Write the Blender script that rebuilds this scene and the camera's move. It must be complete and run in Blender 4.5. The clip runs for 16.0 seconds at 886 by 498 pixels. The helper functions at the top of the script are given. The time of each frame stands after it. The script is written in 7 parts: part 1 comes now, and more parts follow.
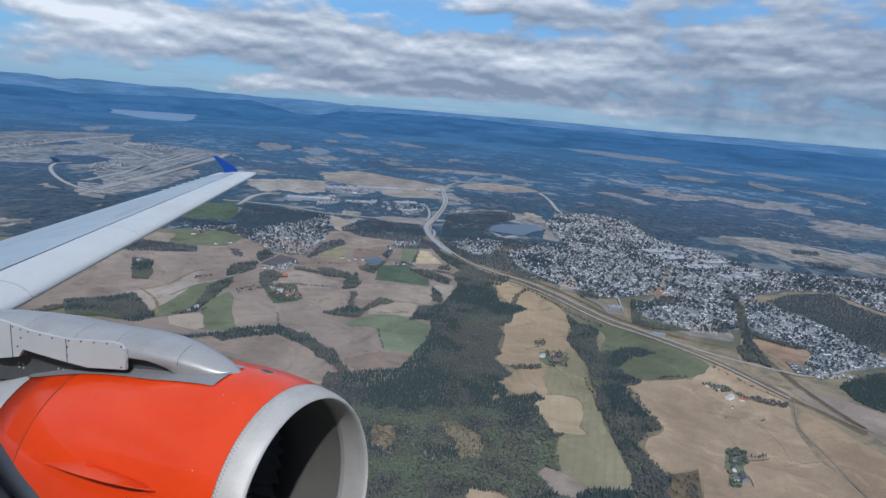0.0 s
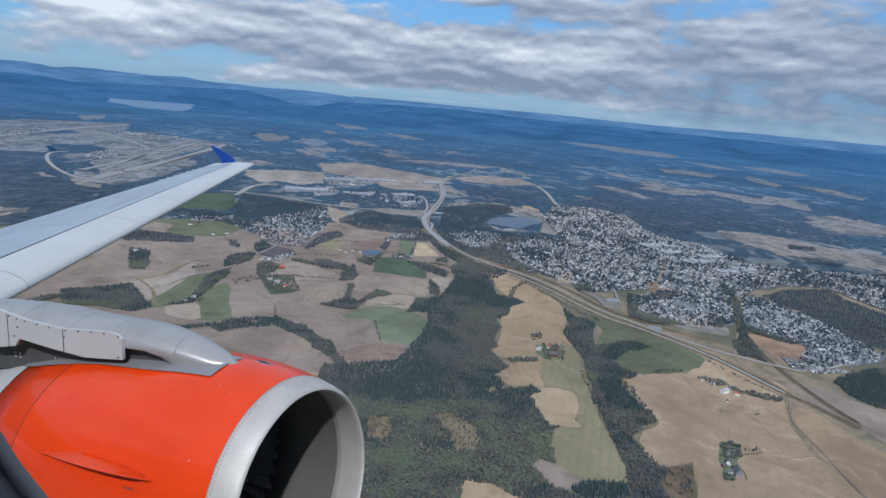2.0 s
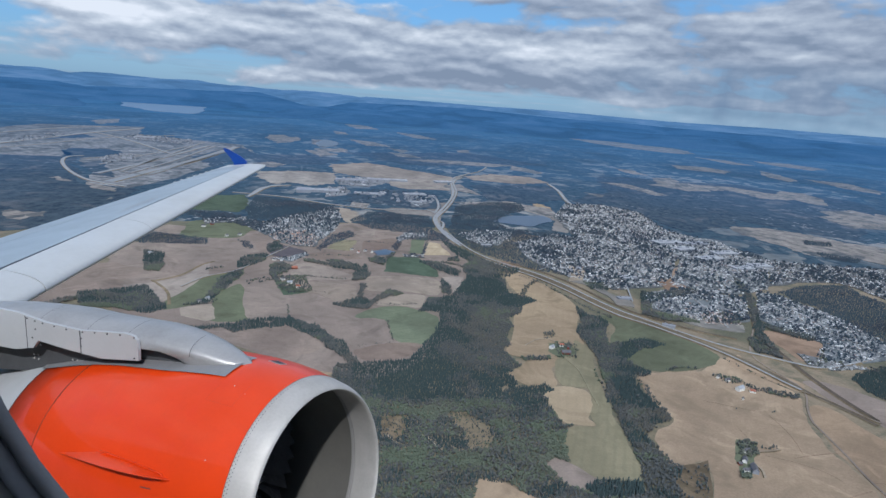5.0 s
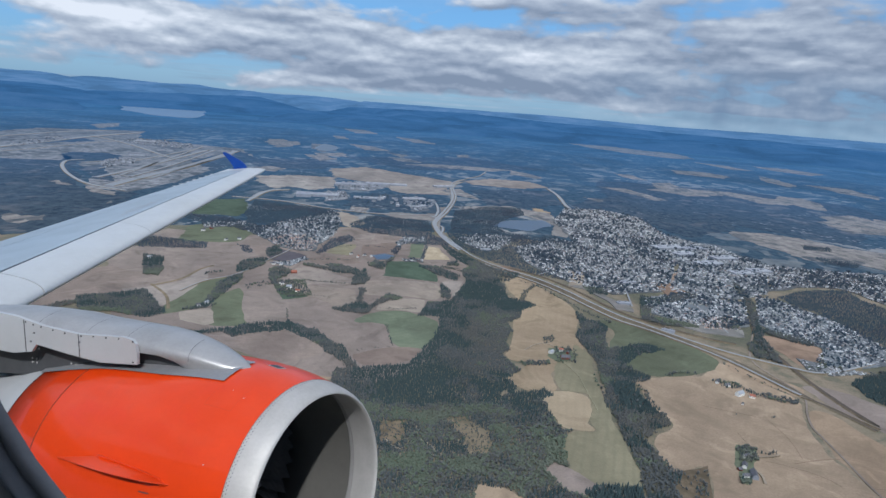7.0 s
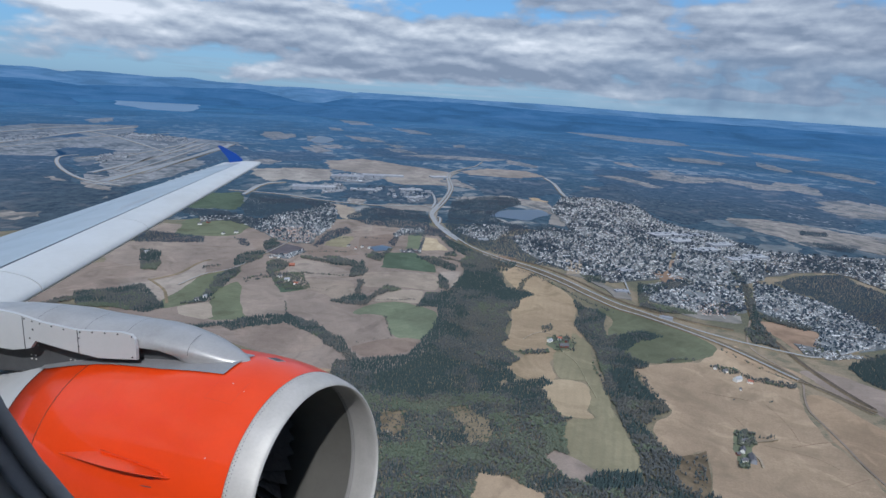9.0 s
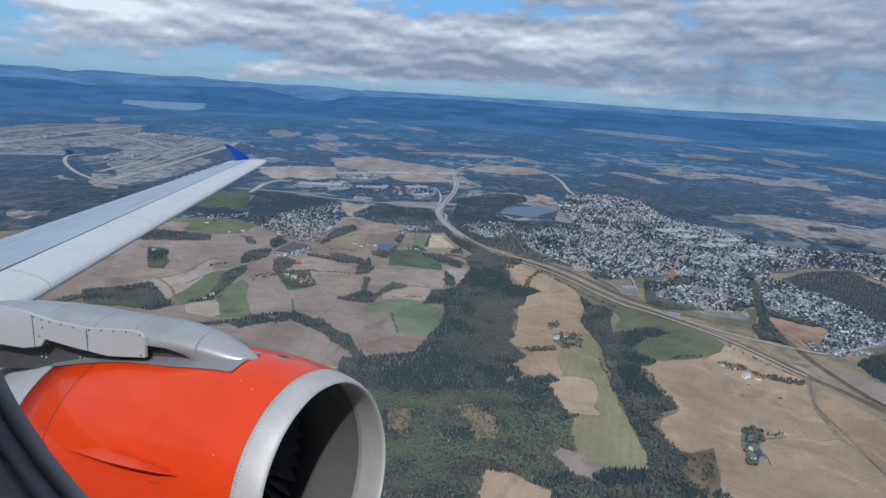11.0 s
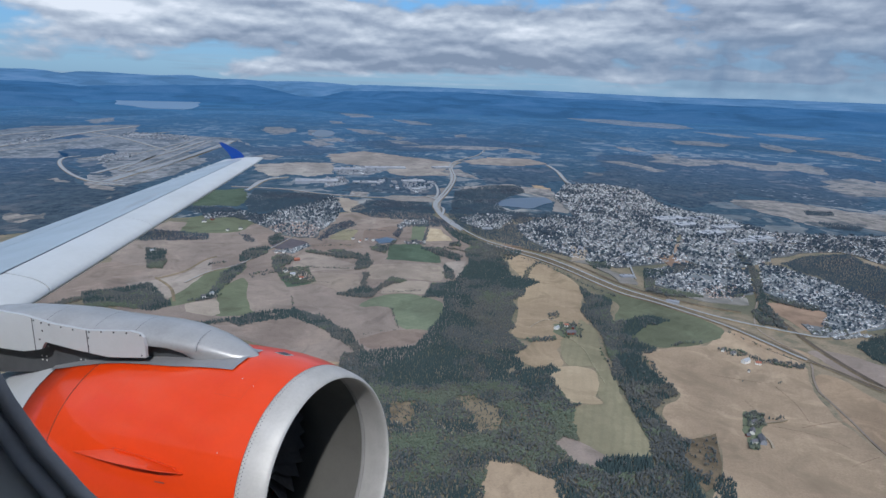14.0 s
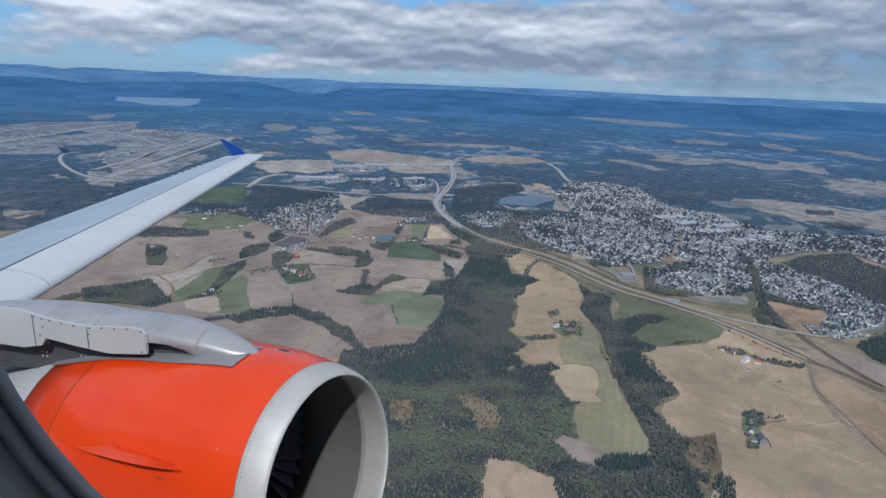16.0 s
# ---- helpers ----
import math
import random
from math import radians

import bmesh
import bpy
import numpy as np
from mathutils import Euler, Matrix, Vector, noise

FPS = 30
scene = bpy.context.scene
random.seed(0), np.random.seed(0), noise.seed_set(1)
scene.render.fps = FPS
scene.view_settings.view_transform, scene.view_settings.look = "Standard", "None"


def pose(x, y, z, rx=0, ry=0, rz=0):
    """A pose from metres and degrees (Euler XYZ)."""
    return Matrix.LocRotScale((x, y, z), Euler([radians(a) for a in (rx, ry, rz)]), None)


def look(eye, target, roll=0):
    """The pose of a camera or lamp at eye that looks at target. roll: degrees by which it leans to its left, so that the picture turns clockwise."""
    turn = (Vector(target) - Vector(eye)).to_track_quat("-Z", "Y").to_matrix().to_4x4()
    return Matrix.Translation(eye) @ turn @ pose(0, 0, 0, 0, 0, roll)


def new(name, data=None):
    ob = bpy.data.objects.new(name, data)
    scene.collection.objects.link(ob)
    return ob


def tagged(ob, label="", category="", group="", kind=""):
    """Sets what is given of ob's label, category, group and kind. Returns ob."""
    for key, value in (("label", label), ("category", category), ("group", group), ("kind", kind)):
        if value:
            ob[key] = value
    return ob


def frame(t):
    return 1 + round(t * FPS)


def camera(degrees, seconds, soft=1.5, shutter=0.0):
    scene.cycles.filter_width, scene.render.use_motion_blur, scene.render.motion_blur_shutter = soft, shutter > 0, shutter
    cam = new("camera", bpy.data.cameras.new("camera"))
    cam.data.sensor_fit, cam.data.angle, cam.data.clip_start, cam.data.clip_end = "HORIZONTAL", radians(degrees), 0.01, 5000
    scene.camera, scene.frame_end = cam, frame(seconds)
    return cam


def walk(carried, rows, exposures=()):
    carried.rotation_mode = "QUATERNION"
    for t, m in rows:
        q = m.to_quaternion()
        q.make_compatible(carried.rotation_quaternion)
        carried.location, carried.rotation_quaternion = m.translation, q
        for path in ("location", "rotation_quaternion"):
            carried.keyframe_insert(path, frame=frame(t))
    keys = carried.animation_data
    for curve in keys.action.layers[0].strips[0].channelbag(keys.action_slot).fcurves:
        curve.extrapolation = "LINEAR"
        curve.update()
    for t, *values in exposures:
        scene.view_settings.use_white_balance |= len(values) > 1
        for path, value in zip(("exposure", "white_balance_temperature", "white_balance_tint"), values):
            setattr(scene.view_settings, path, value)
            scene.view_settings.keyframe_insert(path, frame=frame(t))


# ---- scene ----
cam = camera(73.69, 16.0)
# the aircraft's own axes: x to the nose, y to the port wing, z up, metres from the nose
AIRCRAFT = pose(-1.177, -0.817, 78.920, -3.008, -3.548, -18.925)
ROWS = [
    (0.0, pose(-8.7695, 3.6707, 79.0202, 77.372, -4.408, -0.176)),
    (0.5, pose(-8.7696, 3.6705, 79.0214, 77.092, -4.569, -0.138)),
    (1.0, pose(-8.7676, 3.6692, 79.0215, 76.882, -4.428, -0.246)),
    (1.5, pose(-8.7699, 3.6716, 79.0210, 76.842, -4.719, -0.140)),
    (2.0, pose(-8.7722, 3.6719, 79.0205, 76.652, -4.897, -0.311)),
    (2.5, pose(-8.7695, 3.6727, 79.0222, 76.592, -5.079, -0.103)),
    (3.0, pose(-8.7699, 3.6716, 79.0230, 76.472, -4.868, -0.231)),
    (3.5, pose(-8.7721, 3.6715, 79.0182, 76.462, -4.947, -0.332)),
    (4.0, pose(-8.7743, 3.6774, 79.0165, 76.262, -4.553, 0.292)),
    (6.5, pose(-8.7769, 3.6775, 79.0148, 76.941, -3.938, 0.719)),
    (7.0, pose(-8.7753, 3.6764, 79.0145, 76.932, -4.187, 0.616)),
    (7.5, pose(-8.7763, 3.6734, 79.0135, 76.201, -3.704, 0.381)),
    (8.0, pose(-8.7753, 3.6764, 79.0165, 76.311, -3.445, 0.484)),
    (8.5, pose(-8.7753, 3.6731, 79.0146, 76.341, -3.165, 0.487)),
    (9.0, pose(-8.7744, 3.6748, 79.0157, 76.051, -3.432, 0.194)),
    (11.5, pose(-8.7750, 3.6750, 79.0150, 75.641, -2.998, 0.789)),
    (12.0, pose(-8.7718, 3.6721, 79.0137, 75.401, -2.857, 0.640)),
    (12.5, pose(-8.7703, 3.6684, 79.0167, 75.150, -2.366, 0.535)),
    (13.0, pose(-8.7712, 3.6709, 79.0165, 75.871, -3.427, 0.694)),
    (13.5, pose(-8.7729, 3.6706, 79.0190, 75.991, -3.197, 0.637)),
    (14.0, pose(-8.7705, 3.6707, 79.0152, 75.120, -1.722, 0.202)),
    (14.5, pose(-8.7709, 3.6708, 79.0189, 75.370, -2.335, 0.496)),
    (15.0, pose(-8.7722, 3.6709, 79.0195, 75.720, -2.196, 0.587)),
    (15.5, pose(-8.7715, 3.6720, 79.0191, 75.351, -2.445, 0.474)),
    (16.0, pose(-8.7728, 3.6721, 79.0147, 74.900, -1.943, 0.280)),
]
walk(cam, ROWS, [(0.0, 0.12, 5930, 10), (16.0, 0.12, 5930, 10)])

# ---- light ----
SUN_WAY = Vector((0.08, -0.676, 0.729)).normalized()
world = bpy.data.worlds.new("sky")
scene.world = world
world.use_nodes = True
wn, wl = world.node_tree.nodes, world.node_tree.links
wn.clear()


def wnode(kind, **kw):
    n = wn.new(kind)
    for k, v in kw.items():
        n.inputs[k].default_value = v
    return n


def wmath(op, a, b=None):
    n = wn.new("ShaderNodeMath")
    n.operation = op
    for i, v in enumerate((a, b)):
        if v is None:
            continue
        if isinstance(v, (int, float)):
            n.inputs[i].default_value = v
        else:
            wl.new(v, n.inputs[i])
    return n.outputs[0]


sky = wn.new("ShaderNodeTexSky")
sky.sky_type, sky.sun_disc = "NISHITA", False
sky.sun_elevation = math.asin(SUN_WAY.z)
sky.sun_rotation = math.atan2(SUN_WAY.x, SUN_WAY.y)
sky.altitude, sky.air_density, sky.dust_density = 800, 1.2, 0.6
coord = wn.new("ShaderNodeTexCoord")
sep = wn.new("ShaderNodeSeparateXYZ")
wl.new(coord.outputs["Generated"], sep.inputs[0])
height = wmath("MAXIMUM", sep.outputs[2], 0.0)
# cloud decks lie on a level sheet: divide the way by its height
lift = wmath("ADD", height, 0.20)
comb = wn.new("ShaderNodeCombineXYZ")
wl.new(wmath("DIVIDE", sep.outputs[0], lift), comb.inputs[0])
wl.new(wmath("DIVIDE", sep.outputs[1], lift), comb.inputs[1])


def wnoise(scale, detail, rough, shift=0.0, dist=0.0):
    mp = wn.new("ShaderNodeMapping")
    mp.inputs["Location"].default_value = (shift, shift * 0.7, shift * 1.3)
    wl.new(comb.outputs[0], mp.inputs[0])
    n = wnode("ShaderNodeTexNoise", Scale=scale, Detail=detail, Roughness=rough, Distortion=dist)
    wl.new(mp.outputs[0], n.inputs["Vector"])
    return n.outputs["Fac"]


def wramp(fac, stops):
    r = wn.new("ShaderNodeValToRGB")
    while len(r.color_ramp.elements) < len(stops):
        r.color_ramp.elements.new(0.5)
    for e, (at, col) in zip(r.color_ramp.elements, stops):
        e.position, e.color = at, (*col, 1) if len(col) == 3 else (col[0],) * 3 + (1,)
    wl.new(fac, r.inputs[0])
    return r.outputs[0]


def wmix(fac, a, b):
    m = wn.new("ShaderNodeMix")
    m.data_type = "RGBA"
    wl.new(fac, m.inputs["Factor"])
    wl.new(a, m.inputs["A"])
    wl.new(b, m.inputs["B"])
    return m.outputs["Result"]


def puff(scale, detail, rough, shift):
    """Heaped clouds seen from the side: wide, with rounded tops."""
    mp = wn.new("ShaderNodeMapping")
    mp.inputs["Location"].default_value = (shift, shift, shift)
    mp.inputs["Scale"].default_value = (1.0, 1.0, 3.4)
    wl.new(coord.outputs["Generated"], mp.inputs[0])
    n = wnode("ShaderNodeTexNoise", Scale=scale, Detail=detail, Roughness=rough, Distortion=0.15)
    wl.new(mp.outputs[0], n.inputs["Vector"])
    return n.outputs["Fac"]


def both(a, b, share):
    return wmath("ADD", wmath("MULTIPLY", a, 1 - share), wmath("MULTIPLY", b, share))


cover = wramp(both(wnoise(1.15, 9, 0.55, 5.3, 0.2), puff(4.5, 8, 0.5, 2.4), 0.45), [(0.41, (0,)), (0.475, (1,))])
shade = wramp(both(wnoise(2.6, 8, 0.5, 9.7, 0.3), puff(7.5, 9, 0.52, 6.1), 0.62), [(0.40, (0.24, 0.30, 0.40)), (0.475, (0.35, 0.41, 0.51)), (0.535, (0.50, 0.55, 0.62)), (0.60, (0.76, 0.79, 0.83))])
veil = wramp(height, [(0.0, (0.10, 0.28, 0.47)), (0.03, (0.15, 0.34, 0.53)), (0.12, (0.15, 0.39, 0.70)), (0.6, (0.10, 0.26, 0.6))])
nish = wn.new("ShaderNodeVectorMath")
nish.operation = "SCALE"
nish.inputs["Scale"].default_value = 0.10
wl.new(sky.outputs[0], nish.inputs[0])
half = wn.new("ShaderNodeValue")
half.outputs[0].default_value = 0.82
clear = wmix(half.outputs[0], nish.outputs[0], veil)

# far cloud heaps near the horizon: noise over bearing and height, lit on their upper sides
bearing = wmath("ARCTAN2", sep.outputs[0], sep.outputs[1])


def deck(su, sv, detail, rough, shift, up=0.0, dist=0.0):
    at = wn.new("ShaderNodeCombineXYZ")
    wl.new(wmath("MULTIPLY", bearing, su), at.inputs[0])
    wl.new(wmath("MULTIPLY", wmath("ADD", sep.outputs[2], up), sv), at.inputs[1])
    at.inputs[2].default_value = shift
    n = wnode("ShaderNodeTexNoise", Scale=1.0, Detail=detail, Roughness=rough, Distortion=dist)
    wl.new(at.outputs[0], n.inputs["Vector"])
    return n.outputs["Fac"]


def heap(up):
    return both(deck(4.4, 17.0, 3, 0.5, 4.2, up, 0.2), deck(16.0, 36.0, 8, 0.50, 1.7, up, 0.15), 0.36)


here = heap(0.0)
relief = wmath("MULTIPLY", wmath("SUBTRACT", here, heap(0.009)), 1.6)
tone = wmath("ADD", wmath("ADD", relief, deck(2.4, 20.0, 4, 0.5, 8.3)), wmath("MULTIPLY", wmath("SUBTRACT", here, 0.5), 0.45))
low_shade = wramp(tone, [(0.34, (0.22, 0.27, 0.35)), (0.45, (0.30, 0.35, 0.43)), (0.56, (0.40, 0.45, 0.52)), (0.66, (0.52, 0.565, 0.62)), (0.80, (0.74, 0.765, 0.80))])
bias = wramp(height, [(0.0, (0.05,)), (0.014, (0.26,)), (0.030, (0.47,)), (0.095, (0.56,)), (0.135, (0.44,)), (0.17, (0.41,))])
open_sky = wmath("MULTIPLY", wmath("MINIMUM", wmath("MAXIMUM", wmath("SUBTRACT", -0.30, bearing), 0.0), 0.3), 0.5)
low_cover = wramp(wmath("ADD", wmath("SUBTRACT", here, open_sky), wmath("SUBTRACT", bias, 0.4)), [(0.44, (0,)), (0.53, (1,))])
# thin level streaks of cloud in the haze below the deck
streaks = wmath("MULTIPLY", wramp(deck(3.2, 105.0, 6, 0.55, 6.6), [(0.48, (0,)), (0.66, (0.6,))]), wramp(height, [(0.0, (0.35,)), (0.02, (1,)), (0.07, (0.6,)), (0.12, (0,))]))
low_cover = wmath("MAXIMUM", low_cover, streaks)
near_rim = wramp(height, [(0.15, (1,)), (0.30, (0,))])
shade = wmix(near_rim, shade, low_shade)
amount = wmath("ADD", wmath("MULTIPLY", cover, wmath("SUBTRACT", 1.0, near_rim)), wmath("MULTIPLY", low_cover, near_rim))
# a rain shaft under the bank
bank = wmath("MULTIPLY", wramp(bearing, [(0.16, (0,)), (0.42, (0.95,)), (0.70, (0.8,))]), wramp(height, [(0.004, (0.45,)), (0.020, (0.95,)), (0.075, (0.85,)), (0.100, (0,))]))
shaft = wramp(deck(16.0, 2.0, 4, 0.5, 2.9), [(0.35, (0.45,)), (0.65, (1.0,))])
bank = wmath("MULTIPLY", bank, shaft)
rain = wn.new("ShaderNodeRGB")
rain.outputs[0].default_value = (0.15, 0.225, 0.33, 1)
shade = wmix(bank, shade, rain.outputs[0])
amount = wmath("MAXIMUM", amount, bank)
bg = wnode("ShaderNodeBackground", Strength=1.0)
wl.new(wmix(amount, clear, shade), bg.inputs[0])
wout = wn.new("ShaderNodeOutputWorld")
wl.new(bg.outputs[0], wout.inputs[0])

sun = new("sun", bpy.data.lights.new("sun", "SUN"))
sun.data.energy, sun.data.angle, sun.data.color = 2.9, radians(1.0), (1.0, 0.96, 0.895)
sun.matrix_world = look(SUN_WAY * 50, (0, 0, 0))
scene.view_settings.exposure = 0.0


# ---- materials ----
def material(name):
    m = bpy.data.materials.new(name)
    m.use_nodes = True
    t = m.node_tree
    return m, t.nodes, t.links, t.nodes["Principled BSDF"]


def noise_tex(n, l, scale, detail=6, rough=0.6, vec=None, dist=0.0):
    if vec is None:
        vec = n.new("ShaderNodeTexCoord").outputs["Object"]
    x = n.new("ShaderNodeTexNoise")
    x.inputs["Scale"].default_value, x.inputs["Detail"].default_value = scale, detail
    x.inputs["Roughness"].default_value, x.inputs["Distortion"].default_value = rough, dist
    l.new(vec, x.inputs["Vector"])
    return x.outputs["Fac"]


def ramp(n, l, fac, stops):
    r = n.new("ShaderNodeValToRGB")
    while len(r.color_ramp.elements) < len(stops):
        r.color_ramp.elements.new(0.5)
    for e, (at, col) in zip(r.color_ramp.elements, stops):
        e.position, e.color = at, (*col, 1)
    l.new(fac, r.inputs[0])
    return r.outputs[0]


def blend(n, l, fac, a, b, mode="MIX"):
    x = n.new("ShaderNodeMix")
    x.data_type, x.blend_type = "RGBA", mode
    for sock, v in (("Factor", fac), ("A", a), ("B", b)):
        if isinstance(v, (int, float)):
            x.inputs[sock].default_value = v
        elif isinstance(v, tuple):
            x.inputs[sock].default_value = (*v, 1)
        else:
            l.new(v, x.inputs[sock])
    return x.outputs["Result"]


def bump(n, l, bsdf, fac, strength, distance):
    b = n.new("ShaderNodeBump")
    b.inputs["Strength"].default_value, b.inputs["Distance"].default_value = strength, distance
    l.new(fac, b.inputs["Height"])
    l.new(b.outputs[0], bsdf.inputs["Normal"])


def painted(name, col, rough=0.3, metal=0.0, dirt=0.12, coat=0.0, scale=1.6):
    """Skin of the aircraft: even paint or metal with faint streaks and grime."""
    m, n, l, b = material(name)
    big = noise_tex(n, l, scale, 5, 0.6)
    fine = noise_tex(n, l, scale * 22, 4, 0.7)
    dark = tuple(c * (1 - 2.2 * dirt) for c in col)
    c1 = ramp(n, l, big, [(0.3, dark), (0.62, col)])
    l.new(blend(n, l, 0.25, c1, ramp(n, l, fine, [(0.35, dark), (0.6, col)])), b.inputs["Base Color"])
    l.new(ramp(n, l, big, [(0.3, (rough * 1.4,) * 3), (0.7, (rough * 0.85,) * 3)]), b.inputs["Roughness"])
    b.inputs["Metallic"].default_value, b.inputs["Coat Weight"].default_value = metal, coat
    b.inputs["Coat Roughness"].default_value = 0.05
    bump(n, l, b, big, 0.06, 0.02)
    return m


ORANGE = painted("orange_paint", (0.68, 0.046, 0.0005), 0.42, 0, 0.05, 0.55)
ORANGE_AFT = painted("orange_paint_aft", (0.62, 0.042, 0.001), 0.42, 0, 0.08, 0.55)
for _m in (ORANGE, ORANGE_AFT):
    _m.node_tree.nodes["Principled BSDF"].inputs["Specular IOR Level"].default_value = 0.18
ORANGE_LINE = painted("orange_panel_gap", (0.55, 0.036, 0.001), 0.6, 0, 0.05)
LIP = painted("bare_aluminium", (0.50, 0.483, 0.462), 0.58, 0.35, 0.10, 0, 2.0)
BARREL = painted("inlet_lining", (0.115, 0.11, 0.10), 0.55, 0.2, 0.10)
FAN_DARK = painted("fan_titanium", (0.095, 0.095, 0.102), 0.42, 0.5, 0.1)
WHITE = painted("white_paint", (0.44, 0.45, 0.46), 0.35, 0, 0.05)
WING_GREY = painted("wing_grey_paint", (0.31, 0.365, 0.415), 0.36, 0, 0.08, 0, 0.5)
SLAT_GREY = painted("slat_light_grey", (0.515, 0.53, 0.535), 0.34, 0.1, 0.06, 0, 0.6)
SADDLE_GREY = painted("saddle_grey_metal", (0.30, 0.30, 0.31), 0.42, 0.35, 0.12)
PYLON_GREY = painted("pylon_grey_paint", (0.43, 0.422, 0.42), 0.36, 0.45, 0.13)
# DARK_GREY also stands in for shade on the pylon side
DARK_GREY = painted("dark_primer_and_shade", (0.075, 0.077, 0.083), 0.55, 0, 0.15)
CREASE = painted("panel_crease", (0.07, 0.022, 0.015), 0.85, 0, 0.05)
SEAM = painted("sealant", (0.05, 0.05, 0.06), 0.6, 0, 0.05)
BLUE = painted("blue_paint", (0.001, 0.040, 0.25), 0.4, 0, 0.05, 0.1)
RUBBER = painted("black_rubber", (0.225, 0.215, 0.214), 0.5, 0, 0.1, 0, 20)
SEAL_GREY = painted("seal_grey", (0.42, 0.42, 0.44), 0.4, 0, 0.1, 0, 20)
LINING = painted("cabin_lining", (0.50, 0.50, 0.48), 0.6, 0, 0.05, 0, 12)


def soil(name, light, dark, streak=0.0, scale=0.03, turn=0.0):
    """Worked farmland: broad tone patches, small mottling, faint drill lines."""
    m, n, l, b = material(name)
    pos = n.new("ShaderNodeNewGeometry").outputs["Position"]
    big = noise_tex(n, l, scale, 5, 0.55, pos, 0.8)
    mid = noise_tex(n, l, scale * 6, 6, 0.65, pos, 0.4)
    fine = noise_tex(n, l, 1.8, 4, 0.7, pos)
    c = ramp(n, l, big, [(0.32, dark), (0.5, tuple((a + d) / 2 for a, d in zip(light, dark))), (0.66, light)])
    c = blend(n, l, ramp(n, l, mid, [(0.40, (0,) * 3), (0.70, (0.8,) * 3)]), c, tuple(v * 0.88 for v in dark))
    vast = noise_tex(n, l, 0.011, 3, 0.5, pos, 0.5)
    c = blend(n, l, 1.0, c, ramp(n, l, vast, [(0.36, (0.70, 0.69, 0.70)), (0.48, (0.94, 0.93, 0.93)), (0.62, (1.10, 1.10, 1.08))]), "MULTIPLY")
    c = blend(n, l, 0.35, c, ramp(n, l, fine, [(0.3, tuple(v * 0.75 for v in dark)), (0.7, light)]))
    stain = noise_tex(n, l, 0.045, 6, 0.6, pos, 2.5)
    c = blend(n, l, ramp(n, l, stain, [(0.50, (0,) * 3), (0.66, (0.75,) * 3)]), c, tuple(v * 0.70 for v in dark))
    bare = noise_tex(n, l, 0.07, 5, 0.6, pos, 1.5)
    c = blend(n, l, ramp(n, l, bare, [(0.56, (0,) * 3), (0.70, (0.45,) * 3)]), c, tuple(min(1.0, v * 1.12) for v in light))
    flow = n.new("ShaderNodeTexWave")
    flow.inputs["Scale"].default_value, flow.inputs["Distortion"].default_value = 0.009, 14.0
    flow.inputs["Detail"].default_value, flow.inputs["Detail Scale"].default_value = 4, 0.9
    l.new(pos, flow.inputs["Vector"])
    c = blend(n, l, 1.0, c, ramp(n, l, flow.outputs["Fac"], [(0.1, (0.91, 0.905, 0.905)), (0.5, (1.0, 1.0, 1.0)), (0.9, (1.05, 1.045, 1.035))]), "MULTIPLY")
    info = n.new("ShaderNodeObjectInfo").outputs["Random"]
    c = blend(n, l, 1.0, c, ramp(n, l, info, [(0.0, (0.84, 0.80, 0.78)), (0.5, (1.0, 0.98, 0.95)), (1.0, (1.10, 1.12, 1.12))]), "MULTIPLY")
    if streak:
        mp = n.new("ShaderNodeMapping")
        mp.inputs["Rotation"].default_value = (0, 0, turn)
        l.new(pos, mp.inputs[0])
        w = n.new("ShaderNodeTexWave")
        w.inputs["Scale"].default_value, w.inputs["Distortion"].default_value = 0.13, 1.5
        w.inputs["Detail"].default_value = 2
        l.new(mp.outputs[0], w.inputs["Vector"])
        c = blend(n, l, ramp(n, l, w.outputs["Fac"], [(0.5, (0,) * 3), (1.0, (streak,) * 3)]), c, tuple(v * 0.6 for v in dark))
    l.new(c, b.inputs["Base Color"])
    b.inputs["Roughness"].default_value = 0.95
    b.inputs["Specular IOR Level"].default_value = 0.1
    bump(n, l, b, mid, 0.3, 0.5)
    return m


SOIL = soil("tilled_soil", (0.400, 0.308, 0.220), (0.272, 0.208, 0.150), 0.05, 0.03, 0.5)
# SOIL and SOIL_RED again, cooled: middle-distance haze mixed into the colour
TAN = soil("pale_loam_hazed", (0.334, 0.290, 0.258), (0.246, 0.213, 0.193), 0.06, 0.035, 0.8)
UMBER = soil("dark_loam_hazed", (0.296, 0.244, 0.213), (0.206, 0.170, 0.150), 0.06, 0.035, 1.5)
SOIL_RED = soil("reddish_soil", (0.335, 0.245, 0.185), (0.235, 0.168, 0.128), 0.05, 0.03, 1.1)
STUBBLE = soil("straw_stubble", (0.448, 0.366, 0.262), (0.345, 0.28, 0.192), 0.1, 0.04, 0.2)
SOIL_GREY = soil("pale_grey_soil", (0.366, 0.321, 0.276), (0.288, 0.252, 0.217), 0.1, 0.03, 1.9)
GREEN = soil("spring_grass", (0.172, 0.196, 0.137), (0.131, 0.154, 0.106), 0.1, 0.05, 0.9)
GREEN_DEEP = soil("winter_crop", (0.098, 0.138, 0.103), (0.079, 0.115, 0.085), 0.12, 0.05, 1.4)
GREEN_PALE = soil("thin_grass", (0.325, 0.308, 0.212), (0.250, 0.240, 0.165), 0.25, 0.06, 0.3)
SCRUB = soil("rough_scrub", (0.28, 0.225, 0.16), (0.135, 0.12, 0.085), 0.0, 0.12)
GRAVEL = soil("gravel_works", (0.46, 0.40, 0.32), (0.30, 0.26, 0.21), 0.0, 0.04)
